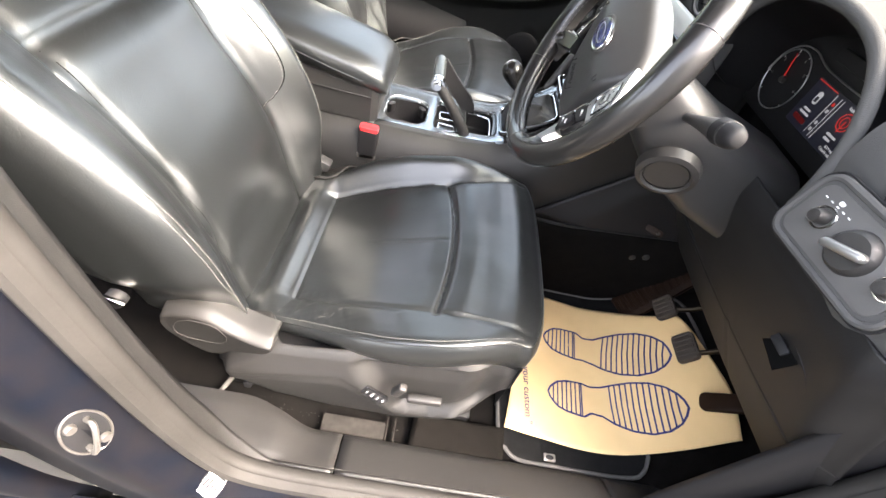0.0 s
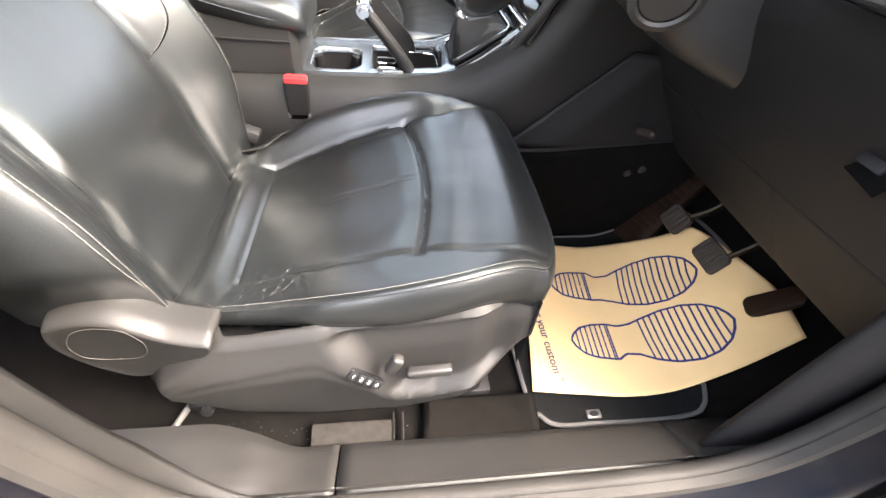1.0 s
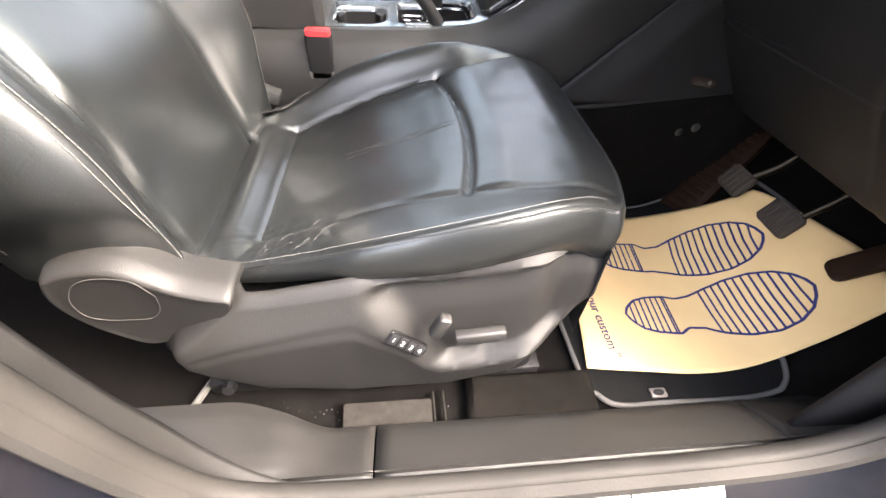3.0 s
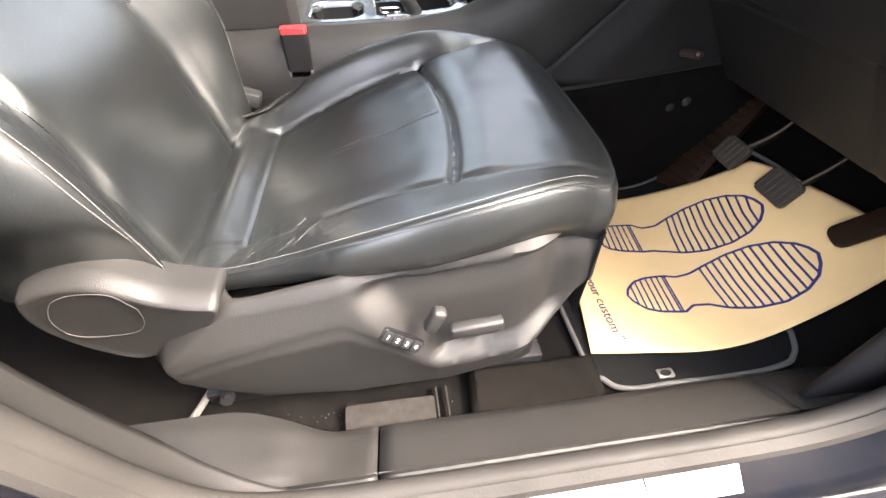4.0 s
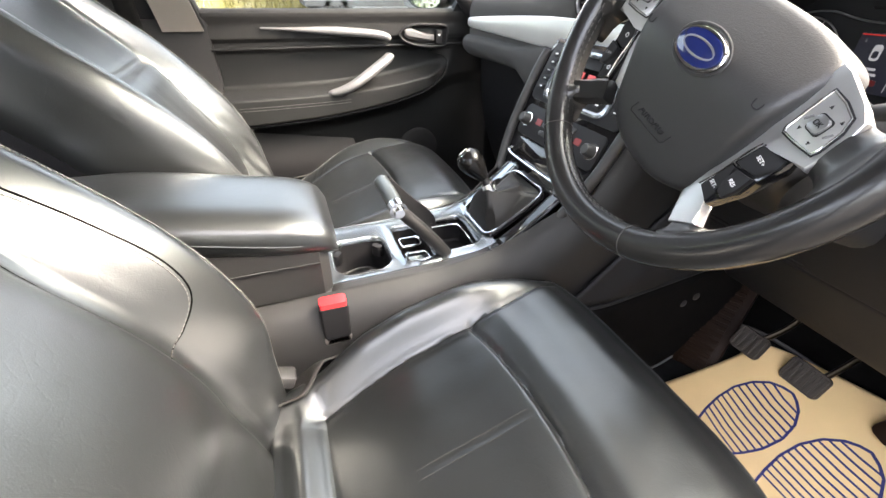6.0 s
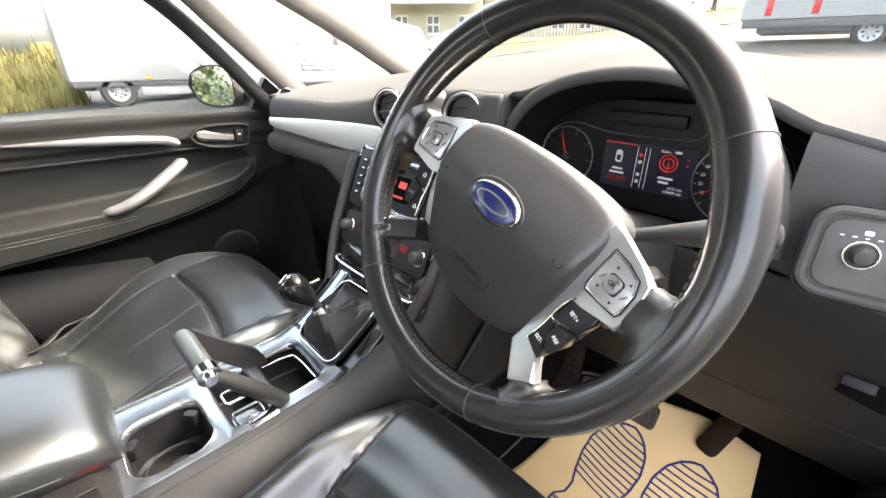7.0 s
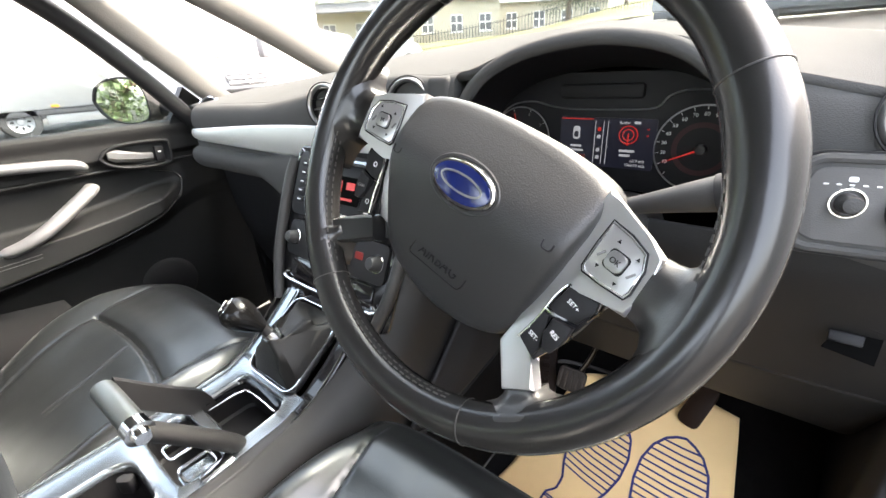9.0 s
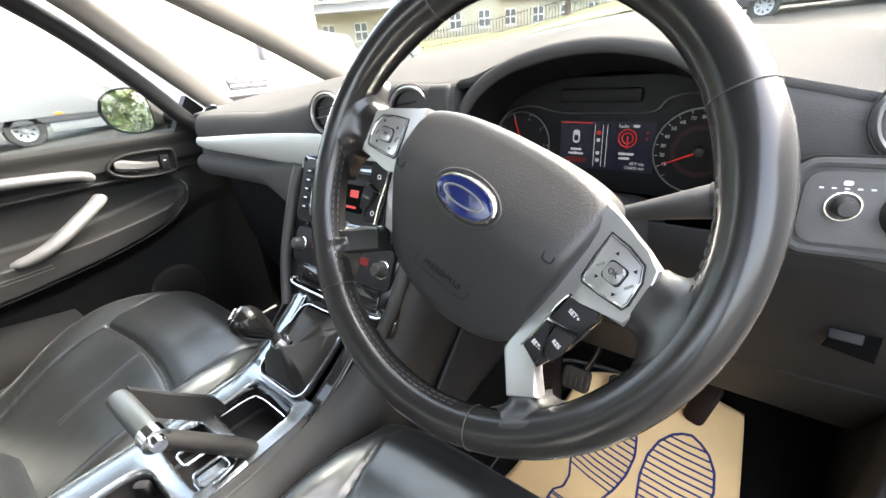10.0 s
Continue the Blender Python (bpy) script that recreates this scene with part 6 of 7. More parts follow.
# handbrake: cross grip on two arms
hb = thing("handbrake_lever", "U-shaped handbrake with a silver cross grip on dark arms", "handbrake", pose(0, 0, 0))
part("grip", tube([(-0.166, 0.336, 0.829), (-0.168, 0.382, 0.835), (-0.170, 0.430, 0.838)], 0.0135, 18, 16), GRIP_SILVER, hb, "satin silver cross grip")
part("grip_cap", tube([(-0.1655, 0.329, 0.828), (-0.1665, 0.345, 0.830)], 0.0152, 18, 4), CHROME, hb, "polished end collar")
part("button", tube([(-0.1655, 0.320, 0.827), (-0.1658, 0.331, 0.828)], lambda q: 0.008 + 0.003 * q, 14, 4), CHROME, hb, "round release button")


def arm(points, w0, w1, t):
    return loft([[p + Vector((dx, dy, dz)) for dx, dy, dz in ((-w * 0.55, -t, -w), (-w * 0.55, t, -w), (w * 0.55, t, w), (w * 0.55, -t, w))] for p, w in [(Vector(curve_at(points, k / 10)), w0 + (w1 - w0) * k / 10) for k in range(11)]])


part("arm", tube([(-0.163, 0.337, 0.826), (-0.120, 0.337, 0.776), (-0.085, 0.340, 0.730), (-0.07, 0.342, 0.70)], lambda q: 0.0135 + 0.003 * q, 14, 20, flat=0.80), KNEE_PLASTIC, hb, "thick grey arm")
part("arm", arm([(-0.164, 0.430, 0.834), (-0.125, 0.440, 0.785), (-0.080, 0.448, 0.735), (-0.07, 0.448, 0.70)], 0.013, 0.019, 0.005), DARK, hb, "flat dark arm")

# armrest with its box
arm_t = thing("armrest", "padded black leather centre armrest with stitched edge", "armrest", pose(0, 0, 0))


def armrest_ring(t):
    x = -0.70 + 0.430 * t
    endr = math.sqrt(max(0.0, 1 - max(0.0, (t - 0.78) / 0.22) ** 2.4))
    zb = 0.818 - 0.040 * smooth01(0.25, 1.0, t)
    ht = 0.076 * (0.42 + 0.58 * endr)
    w = 0.104 * (0.86 + 0.14 * endr)
    sec = []
    for a in [2 * math.pi * k / 28 for k in range(28)]:
        ca, sa = math.cos(a), math.sin(a)
        yy = math.copysign(abs(ca) ** 0.50, ca) * w
        zz = math.copysign(abs(sa) ** 0.80, sa) * ht / 2
        sec.append(Vector((x, CY + yy, zb + ht / 2 + zz)))
    return sec


lid = part("lid", loft([armrest_ring(k / 40) for k in range(41)]), LEATHER, arm_t, "soft padded leather lid", 60)
for s in (-1, 1):
    part("seam", tube([(-0.69 + 0.37 * q, CY + s * 0.1045, 0.861 - 0.050 * smooth01(0.25, 1.0, (0.01 + 0.37 * q) / 0.43)) for q in [k / 20 for k in range(21)]], 0.0010, 6, 40), LEATHER_SIDE, arm_t)
part("box", loft([[(x, CY + y, z) for x, y in ((-0.70, -0.098), (-0.300, -0.098), (-0.286, -0.085), (-0.286, 0.085), (-0.300, 0.098), (-0.70, 0.098))] for z in (0.71, 0.790)] + [[(x, CY + y * 0.98, 0.80 + max(0, (-0.29 - x)) * 0.12) for x, y in ((-0.70, -0.098), (-0.300, -0.098), (-0.286, -0.085), (-0.286, 0.085), (-0.300, 0.098), (-0.70, 0.098))]]), DASH_LOWER, arm_t, "charcoal storage box")
part("box_line", box(-0.69, -0.30, CY - 0.1005, CY - 0.098, 0.776, 0.779, 0.0005, 1), DARK, arm_t)

# stack: sloping panel with radio, heater controls, lower lip
su = Vector((0.110, 0, 0.235)).normalized()
sn = Vector((-su.z, 0, su.x))
sm = facing((0.1775, CY, 0.9325), sn, su)
stack = thing("centre_stack", "gloss black centre stack with radio and heater controls", "control panel", sm)
part("panel", prism(rounded(0.300, 0.262, 0.012), -0.006, 0.0, 0.002), GLOSS_BLACK, stack)
for s in (-1, 1):
    part("rail", tube([(s * 0.156, 0.104, 0.002), (s * 0.155, 0.06, 0.006), (s * 0.146, -0.06, 0.006), (s * 0.120, -0.150, 0.004)], 0.010, 10, 24), PLASTIC_LIGHT, stack, "curved charcoal side rail")
radio = part("radio", prism(rounded(0.270, 0.112, 0.012), 0.0, 0.006, 0.003), DARK, stack, "radio with a silver framed red screen")
radio.location.y = 0.066
part("frame", tube([(x, y, 0.007) for x, y in rounded(0.180, 0.090, 0.016, 5)], 0.0062, 8, closed=True), SILVER_PALE, radio, "silver frame")
part("screen", prism(rounded(0.080, 0.045, 0.004), 0.006, 0.0075), VOID, radio)
for k, (x, y, w, h) in enumerate(((-0.018, 0.006, 0.026, 0.018), (0.016, 0.008, 0.020, 0.012), (0.0, -0.014, 0.050, 0.004))):
    part("screen_mark", moved(prism(rounded(w, h, 0.001, 2), 0.0075, 0.0080), pose(x, y, 0)), RED_GLOW, radio, "red lit readout")
part("cd_slot", box(-0.075, 0.075, 0.046, 0.050, 0.005, 0.0085, 0.001, 1), SILVER, radio)
for i in range(5):
    for s in (-1, 1):
        b = part("key", moved(prism(rounded(0.018, 0.010, 0.002), 0.006, 0.0095, 0.001), pose(s * 0.064, 0.030 - i * 0.0145, 0)), DARK, radio)
        part("key_mark", moved(box(-0.005, 0.005, -0.001, 0.001, 0.0095, 0.0099), pose(s * 0.064, 0.030 - i * 0.0145, 0)), WHITE_MARK, b)
        b = part("key", moved(prism(rounded(0.020, 0.011, 0.002), 0.006, 0.0090, 0.001), pose(s * 0.112, 0.034 - i * 0.0160, 0)), DARK, radio)
        part("key_mark", moved(box(-0.004, 0.004, -0.001, 0.001, 0.0090, 0.0094), pose(s * 0.112, 0.034 - i * 0.0160, 0)), WHITE_MARK, b)
heat = part("heater_panel", prism(rounded(0.250, 0.062, 0.010), 0.0, 0.005, 0.002), DARK, stack, "heater panel with two knobs")
heat.location.y = -0.032
for s in (-1, 1):
    k = part("knob", moved(lathe([(0, 0.018), (0.008, 0.0175), (0.0105, 0.014), (0.012, 0.0)], 20), pose(s * 0.105, 0.0, 0.005)), PLASTIC, heat, "round temperature knob")
    part("ring", moved(tube([(x, y, 0.001) for x, y in oval(0.0135, 0.0135, 24)], 0.0012, 6, closed=True), pose(s * 0.105, 0, 0.005)), CHROME, k)
    part("readout", moved(prism(rounded(0.018, 0.012, 0.002), 0.005, 0.0058), pose(s * 0.064, 0.004, 0)), RED_DIM, heat, "small red readout")
    for i in range(3):
        part("key", moved(prism(rounded(0.022, 0.009, 0.002), 0.005, 0.0085, 0.001), pose(s * 0.036, 0.018 - i * 0.015, 0)), PLASTIC, heat)
for i in range(2):
    part("key", moved(prism(rounded(0.030, 0.012, 0.002), 0.005, 0.0085, 0.001), pose(0, 0.014 - i * 0.022, 0)), PLASTIC, heat)
part("lower_lip", tube([(-0.112, -0.095, 0.003), (-0.10, -0.108, 0.004), (0.10, -0.108, 0.004), (0.112, -0.095, 0.003)], 0.003, 8, 40), CHROME, stack, "bright lip of the lower tray")
part("lower_tray", prism(rounded(0.215, 0.034, 0.008), 0.0, 0.003, 0.001), GLOSS_BLACK, stack).location.y = -0.085


# ---- driver's footwell ----
def mat_z(x, y):
    return floor_z(x, 0.0) + 0.010 + 0.003 * noise.noise((x * 8, y * 8, 3.0))


MAT = [(0.118, 0.16), (0.118, -0.205), (0.135, -0.245), (0.165, -0.264), (0.24, -0.266), (0.40, -0.266), (0.435, -0.255), (0.450, -0.225), (0.46, -0.19), (0.56, -0.18), (0.60, -0.10), (0.60, 0.10), (0.56, 0.19), (0.40, 0.205), (0.20, 0.20)]
mat_thing = thing("floor_mat", "black cloth floor mat with grey binding in the footwell", "floor mat", pose(0, 0, 0))
cx, cy = 0.36, -0.02
outline = [tuple(curve_at(MAT + MAT[:1], k / 120)) for k in range(120)]
bm = loft([[(cx + (x - cx) * q, cy + (y - cy) * q, mat_z(cx + (x - cx) * q, cy + (y - cy) * q) + h) for x, y in outline] for q, h in ((1.0, -0.008), (1.0, 0.0), (0.9, 0.001), (0.7, 0.0), (0.45, 0.0), (0.2, 0), (0.02, 0))], cap=False)
part("cloth", bm, MAT_CLOTH, mat_thing)
part("binding", tube([(x, y, mat_z(x, y) + 0.001) for x, y in outline], 0.0042, 8, closed=True), BINDING, mat_thing, "grey corded edge binding")
tab = part("tag", moved(prism(rounded(0.026, 0.015, 0.002), 0, 0.003, 0.0008), pose(0.232, -0.250, mat_z(0.23, -0.25) + 0.001, 0, 0, 0)), STEEL, mat_thing, "small oval maker's tag")
part("motif", moved(prism(oval(0.009, 0.005, 20), 0.003, 0.0036), pose(0.232, -0.250, mat_z(0.23, -0.25) + 0.001)), DARK, tab)

# sheet of protective paper with printed soles
P00, P10, P11, P01 = (0.130, -0.205), (0.592, -0.200), (0.558, 0.105), (0.205, 0.175)


def paper_z(x, y):
    return 0.386 + 0.105 * smooth01(0.33, 0.72, x) * 1.62 * min(1, 1) + 0.004 * noise.noise((x * 11, y * 9, 2.0)) + 0.010 * smooth01(0.50, 0.60, x) * abs(y + 0.05) / 0.15 + 0.003 * math.sin(y * 30 + x * 8) * smooth01(0.3, 0.6, x)


def paper_xy(u, v):
    a = np.array(P00) * (1 - u) * (1 - v) + np.array(P10) * u * (1 - v) + np.array(P11) * u * v + np.array(P01) * (1 - u) * v
    a[1] += -0.030 * math.sin(math.pi * u) * (1 - v) * 0.8 + 0.012 * math.sin(math.pi * u) * v
    a[0] += 0.030 * math.sin(math.pi * v) * u
    return a


def paper_point(u, v):
    x, y = paper_xy(u, v)
    return (x, y, paper_z(x, y))


paper = thing("paper_mat", "tan paper footwell mat printed with blue shoe soles", "paper mat", pose(0, 0, 0))
ob = part("sheet", surface(paper_point, 60, 40), PAPER, paper)
solid(ob, 0.0006)


def on_paper(x, y, h=0.0012):
    return Vector((x, y, paper_z(x, y) + h))


def ink_line(points, w, closed=False):
    """A printed line: a ribbon that follows the sheet."""
    bm = bmesh.new()
    n = len(points)
    vs = []
    for i, (x, y) in enumerate(points):
        a, b = points[i - 1] if (i or closed) else points[0], points[(i + 1) % n] if (i < n - 1 or closed) else points[-1]
        d = Vector((b[0] - a[0], b[1] - a[1])).normalized()
        px, py = -d.y * w / 2, d.x * w / 2
        vs.append((bm.verts.new(on_paper(x + px, y + py)), bm.verts.new(on_paper(x - px, y - py))))
    for i in range(n if closed else n - 1):
        a, b = vs[i], vs[(i + 1) % n]
        bm.faces.new((a[0], a[1], b[1], b[0]))
    return bm


# sole in its own frame: heel at 0, toe at 1; half widths either side
SOLE_U = [0.0, 0.02, 0.08, 0.16, 0.27, 0.30, 0.36, 0.45, 0.54, 0.66, 0.78, 0.88, 0.95, 0.99, 1.0]
SOLE_L = [0.0, 0.014, 0.030, 0.037, 0.040, 0.040, 0.028, 0.030, 0.043, 0.055, 0.059, 0.051, 0.035, 0.014, 0.0]
SOLE_R = [0.0, 0.014, 0.030, 0.037, 0.040, 0.040, 0.037, 0.041, 0.050, 0.058, 0.058, 0.048, 0.031, 0.012, 0.0]


def sole(heel, toe, flip, name, label):
    h, t = np.array(heel), np.array(toe)
    d = t - h
    ln = np.linalg.norm(d)
    d = d / ln
    nrm = np.array((-d[1], d[0])) * flip

    def at(u, w):
        return tuple(h + d * u * ln + nrm * w)
    left = [at(u, interp(u, SOLE_U, SOLE_L)) for u in [k / 60 for k in range(61)]]
    right = [at(u, -interp(u, SOLE_U, SOLE_R)) for u in [1 - k / 60 for k in range(61)]]
    bm = ink_line(left + right[1:-1], 0.0044, True)
    stripes = []
    for k in range(7):
        u = 0.045 + 0.0375 * k
        stripes.append(ink_line([at(u, interp(u, SOLE_U, SOLE_L)), at(u, -interp(u, SOLE_U, SOLE_R))], 0.0031))
    stripes.append(ink_line([at(0.285, 0.040), at(0.285, -0.040)], 0.0034))
    for k in range(12):
        u = 0.52 + 0.0385 * k
        sk = 0.014
        stripes.append(ink_line([at(min(u + sk, 0.985), interp(min(u + sk, 0.985), SOLE_U, SOLE_L)), at(u, 0.0), at(u - sk * 0.4, -interp(u - sk * 0.4, SOLE_U, SOLE_R))], 0.0031))
    p = part(name, bm, INK, paper, label)
    for s in stripes:
        part("stripe", s, INK, p)


sole((0.238, 0.043), (0.528, 0.004), 1, "printed_sole", "blue striped shoe sole print")
sole((0.238, -0.105), (0.528, -0.128), -1, "printed_sole", "blue striped shoe sole print")
tx = words("printed_words", 'you for your custom "', 0.0235, INK, paper, pose(0.185, -0.085, paper_z(0.185, -0.085) + 0.0026, 0, 0, -90), "blue printed words along the edge")


# ---- pedals ----
def pedal(name, label, o, out, w, h, ribs, arm_pts):
    m = facing(o, out)
    p = thing(name, label, "pedal", pose(0, 0, 0))
    part("pad", moved(loft([[(x * q, y * q, z) for x, y in rounded(w, h, 0.010, 4)] for q, z in ((0.9, -0.012), (1.0, -0.006), (1.0, 0.0), (0.96, 0.003), (0.3, 0.004))]), m), PEDAL_RUBBER, p, "ribbed rubber pad")
    for k in range(ribs):
        x = -w / 2 + w * (k + 0.5) / ribs
        part("rib", moved(box(x - w / ribs * 0.28, x + w / ribs * 0.28, -h * 0.40, h * 0.40, 0.003, 0.007, 0.001, 1), m), PEDAL_RUBBER, p)
    part("arm", tube(arm_pts, 0.0052, 10, 16, flat=1.3), ARM_STEEL, p, "dark steel arm")
    return p


pedal("clutch_pedal", "ribbed rubber clutch pedal on a steel arm", (0.500, 0.100, 0.530), (-0.85, 0, 0.52), 0.060, 0.050, 5, [(0.514, 0.090, 0.540), (0.548, 0.074, 0.580), (0.585, 0.066, 0.650), (0.61, 0.06, 0.73)])
pedal("brake_pedal", "ribbed rubber brake pedal on a steel arm", (0.541, 0.008, 0.510), (-0.85, 0, 0.52), 0.072, 0.052, 6, [(0.556, -0.012, 0.524), (0.590, -0.024, 0.578), (0.620, -0.030, 0.645), (0.645, -0.034, 0.73)])
acc = thing("accelerator_pedal", "long black accelerator pedal", "pedal", pose(0, 0, 0))
part("pad", moved(loft([[(x * q, y * q, z) for x, y in rounded(0.040, 0.092, 0.013, 4)] for q, z in ((0.9, -0.010), (1.0, -0.004), (1.0, 0.002), (0.9, 0.005))]), facing((0.566, -0.132, 0.535), (-0.80, 0.05, 0.60)) @ pose(0, 0, 0, 0, 0, -14)), FOOTREST_RUBBER, acc)
part("arm", tube([(0.59, -0.145, 0.58), (0.64, -0.15, 0.66), (0.70, -0.15, 0.74)], 0.008, 8, 10), DARK, acc)
rest = thing("footrest", "ribbed black footrest beside the clutch", "footrest", pose(0, 0, 0))
fm = facing((0.530, 0.192, 0.505), (-0.80, -0.14, 0.62)) @ pose(0, 0, 0, 0, 0, 8)
part("plate", moved(prism(rounded(0.085, 0.300, 0.030), -0.014, 0.0, 0.006), fm), FOOTREST_RUBBER, rest)
for k in range(14):
    part("rib", moved(box(-0.027, 0.027, -0.125 + k * 0.0175, -0.115 + k * 0.0175, 0.0, 0.004, 0.0012, 1), fm), FOOTREST_RUBBER, rest)
bracket = thing("tunnel_bracket", "small brown bracket high beside the footrest", "bracket", facing((0.400, 0.190, 0.684), (-0.45, -0.75, 0.45)))
part("plate", prism(rounded(0.040, 0.015, 0.005), -0.006, 0.0, 0.002), FOOTREST_RUBBER, bracket)
part("bolt", moved(lathe([(0, 0.004), (0.004, 0.0035), (0.005, 0)], 8), pose(0.010, 0, 0)), PEDAL_RUBBER, bracket)

clip = thing("carpet_fasteners", "two round carpet fasteners on the tunnel", "fastener", pose(0, 0, 0))
for fx in (0.410, 0.442):
    part("stud", moved(lathe([(0, 0.006), (0.006, 0.006), (0.010, 0.004), (0.012, 0.0)], 16), facing((fx, tunnel_y(fx) - 0.003, 0.578 + (fx - 0.410) * 0.3), (0, -1, 0.2))), PLASTIC_LIGHT, clip)
ob = part("tunnel_strip", tube([(x, tunnel_y(x) - 0.001, tunnel_top(x) + 0.003) for x in (0.04, 0.12, 0.20, 0.28, 0.36, 0.44, 0.52)], 0.0042, 8, 30), KNEE_PLASTIC)
tagged(ob, "grey edging along the tunnel carpet", "trim", kind="structure")


# ---- passenger door ----
door = thing("passenger_door", "charcoal passenger door panel with silver handles", "door", pose(0, 0, 0))


def contour(x, pts):
    return soft(x, [p[0] for p in pts], [p[1] for p in pts], 0.05)


LEDGE = [(-0.50, 0.850), (-0.30, 0.852), (-0.15, 0.856), (0.0, 0.868), (0.12, 0.888), (0.20, 0.905), (0.235, 0.905)]
UNDER = [(-0.50, 0.760), (-0.40, 0.765), (-0.20, 0.775), (-0.02, 0.800), (0.10, 0.828), (0.20, 0.862), (0.235, 0.895)]


def door_y(x, z):
    y = 1.186 - 0.012 * smooth01(0.985, 1.0, z) - 0.010 * smooth01(1.03, 1.06, z)
    led, und = contour(x, LEDGE), contour(x, UNDER)
    amp = 0.075 * (1 - smooth01(0.14, 0.24, x))
    y -= amp * smooth01(und - 0.030, und + 0.008, z) * (1 - smooth01(led - 0.012, led + 0.010, z))
    y += 0.012 * smooth01(led, led + 0.02, z) * (1 - smooth01(0.955, 0.975, z)) * (1 - smooth01(0.20, 0.26, x))
    y += 0.03 * smooth01(0.24, 0.45, x) * (1 - smooth01(0.95, 1.05, z))
    y += 0.014 * (1 - smooth01(und - 0.06, und - 0.01, z))
    return y


for name, z0, z1, nv, mat, label in (("panel", 0.40, 0.9715, 200, DOOR_SKIN, "dark grained door lining with a scooped armrest"), ("upper_panel", 0.9725, 1.065, 40, DASH_LOWER, "soft charcoal upper door lining")):
    ob = part(name, surface(lambda u, v: (lambda x, z: (x, door_y(x, z), z))(-0.485 + 0.91 * u, z0 + (z1 - z0) * v), 200, nv), mat, door, label, 70)
    solid(ob, 0.01, 1)
part("top_roll", tube([(x, 1.178, 1.062) for x in [-0.485 + 0.80 * k / 12 for k in range(13)]], 0.013, 10, 24), DASH_LOWER, door, "rounded top edge below the window")
bead = [(x, contour(x, UNDER) - 0.006) for x in [-0.48 + 0.70 * k / 30 for k in range(31)]] + [(0.236, 0.905), (0.232, 0.925), (0.212, 0.940), (0.170, 0.948)]
part("contour_bead", tube([(x, door_y(x, z) - 0.003, z) for x, z in bead], 0.0030, 8, 70), BEAD, door, "raised piping round the armrest")
for dz in (0.030, 0.038):
    row = [(x, door_y(x, contour(x, LEDGE) - dz) - 0.0012, contour(x, LEDGE) - dz) for x in [-0.47 + 0.36 * k / 30 for k in range(31)]]
    part("stitching", stitches(row, 0.004, 0.0015, 0.0005), GREY_MARK, door, "grey double stitching on the armrest")
part("shadow_line", tube([(x, 1.172, 0.972) for x in [-0.48 + 0.80 * k / 12 for k in range(13)]], 0.004, 8, 24), DARK, door)
strip = [(-0.34, 1.168, 1.026), (-0.22, 1.163, 1.020), (-0.10, 1.160, 1.014), (0.0, 1.158, 1.004), (0.034, 1.160, 0.990)]
part("trim_strip", tube(strip, lambda q: 0.003 + 0.011 * smooth01(0.0, 0.5, q) - 0.006 * smooth01(0.85, 1.0, q), 10, 40, flat=0.9), DOOR_SILVER, door, "curved satin silver trim strip")
pull = [(0.026, 1.150, 0.944), (0.012, 1.134, 0.936), (-0.030, 1.118, 0.912), (-0.075, 1.108, 0.885), (-0.110, 1.108, 0.866), (-0.145, 1.116, 0.852), (-0.175, 1.126, 0.846)]
part("pull_handle", tube(pull, lambda q: 0.0165 + 0.004 * math.sin(math.pi * q) - 0.006 * smooth01(0.9, 1, q), 14, 40, flat=0.7), DOOR_SILVER, door, "satin silver pull handle")
part("pull_groove", tube([(x + 0.004, y - 0.0135, z + 0.001) for x, y, z in pull[1:-1]], 0.0016, 6, 30), DARK, door, "dark groove along the handle")
BOWL = [(-0.080, -0.002), (-0.066, 0.016), (-0.030, 0.029), (0.030, 0.034), (0.066, 0.033), (0.077, 0.024), (0.076, -0.014), (0.066, -0.025), (0.020, -0.030), (-0.030, -0.028), (-0.066, -0.018)]
BOWL = [tuple(curve_at(BOWL + BOWL[:1], k / 50)) for k in range(50)]
hm = facing((0.146, 1.166, 0.998), (0, -1, 0.05)) @ pose(0, 0, 0, 0, 0, -5)
hnd = part("door_handle", moved(tube([(x, y, 0.004) for x, y in BOWL], 0.0045, 8, closed=True), hm), DARK, door, "silver lever in a gloss black bowl")
part("bowl", moved(loft([[(x * q, y * q, z) for x, y in BOWL] for q, z in ((1.0, 0.004), (0.90, -0.006), (0.70, -0.012), (0.1, -0.013))], cap=False), hm), DARK, hnd)
part("lever", moved(loft([[(x, y0 + y, z + 0.006 * (1 - abs(y) / max(h, 1e-6))) for y, z in ((-h, 0.0), (-h * 0.5, 0.004), (h * 0.5, 0.004), (h, 0.0), (h * 0.5, -0.004), (-h * 0.5, -0.004))] for x, y0, h in ((-0.064, 0.006, 0.012), (-0.050, 0.004, 0.017), (-0.025, 0.0, 0.013), (0.010, -0.004, 0.010), (0.034, -0.004, 0.010))]), hm), SILVER, hnd, "satin silver lever")
part("lock_switch", moved(box(0.040, 0.062, -0.020, 0.020, -0.006, 0.006, 0.004), hm), DARK, hnd, "black lock button")
part("lock_mark", moved(box(0.047, 0.054, 0.004, 0.008, 0.006, 0.0066), hm), WHITE_MARK, hnd)
part("pocket", surface(lambda u, v: (-0.45 + 0.34 * u + 0.10 * v, 1.178 - 0.03 * math.sin(math.pi * min(v * 1.3, 1)), 0.735 - 0.30 * v - 0.05 * u), 12, 10), DARK, door, "map pocket low on the door")
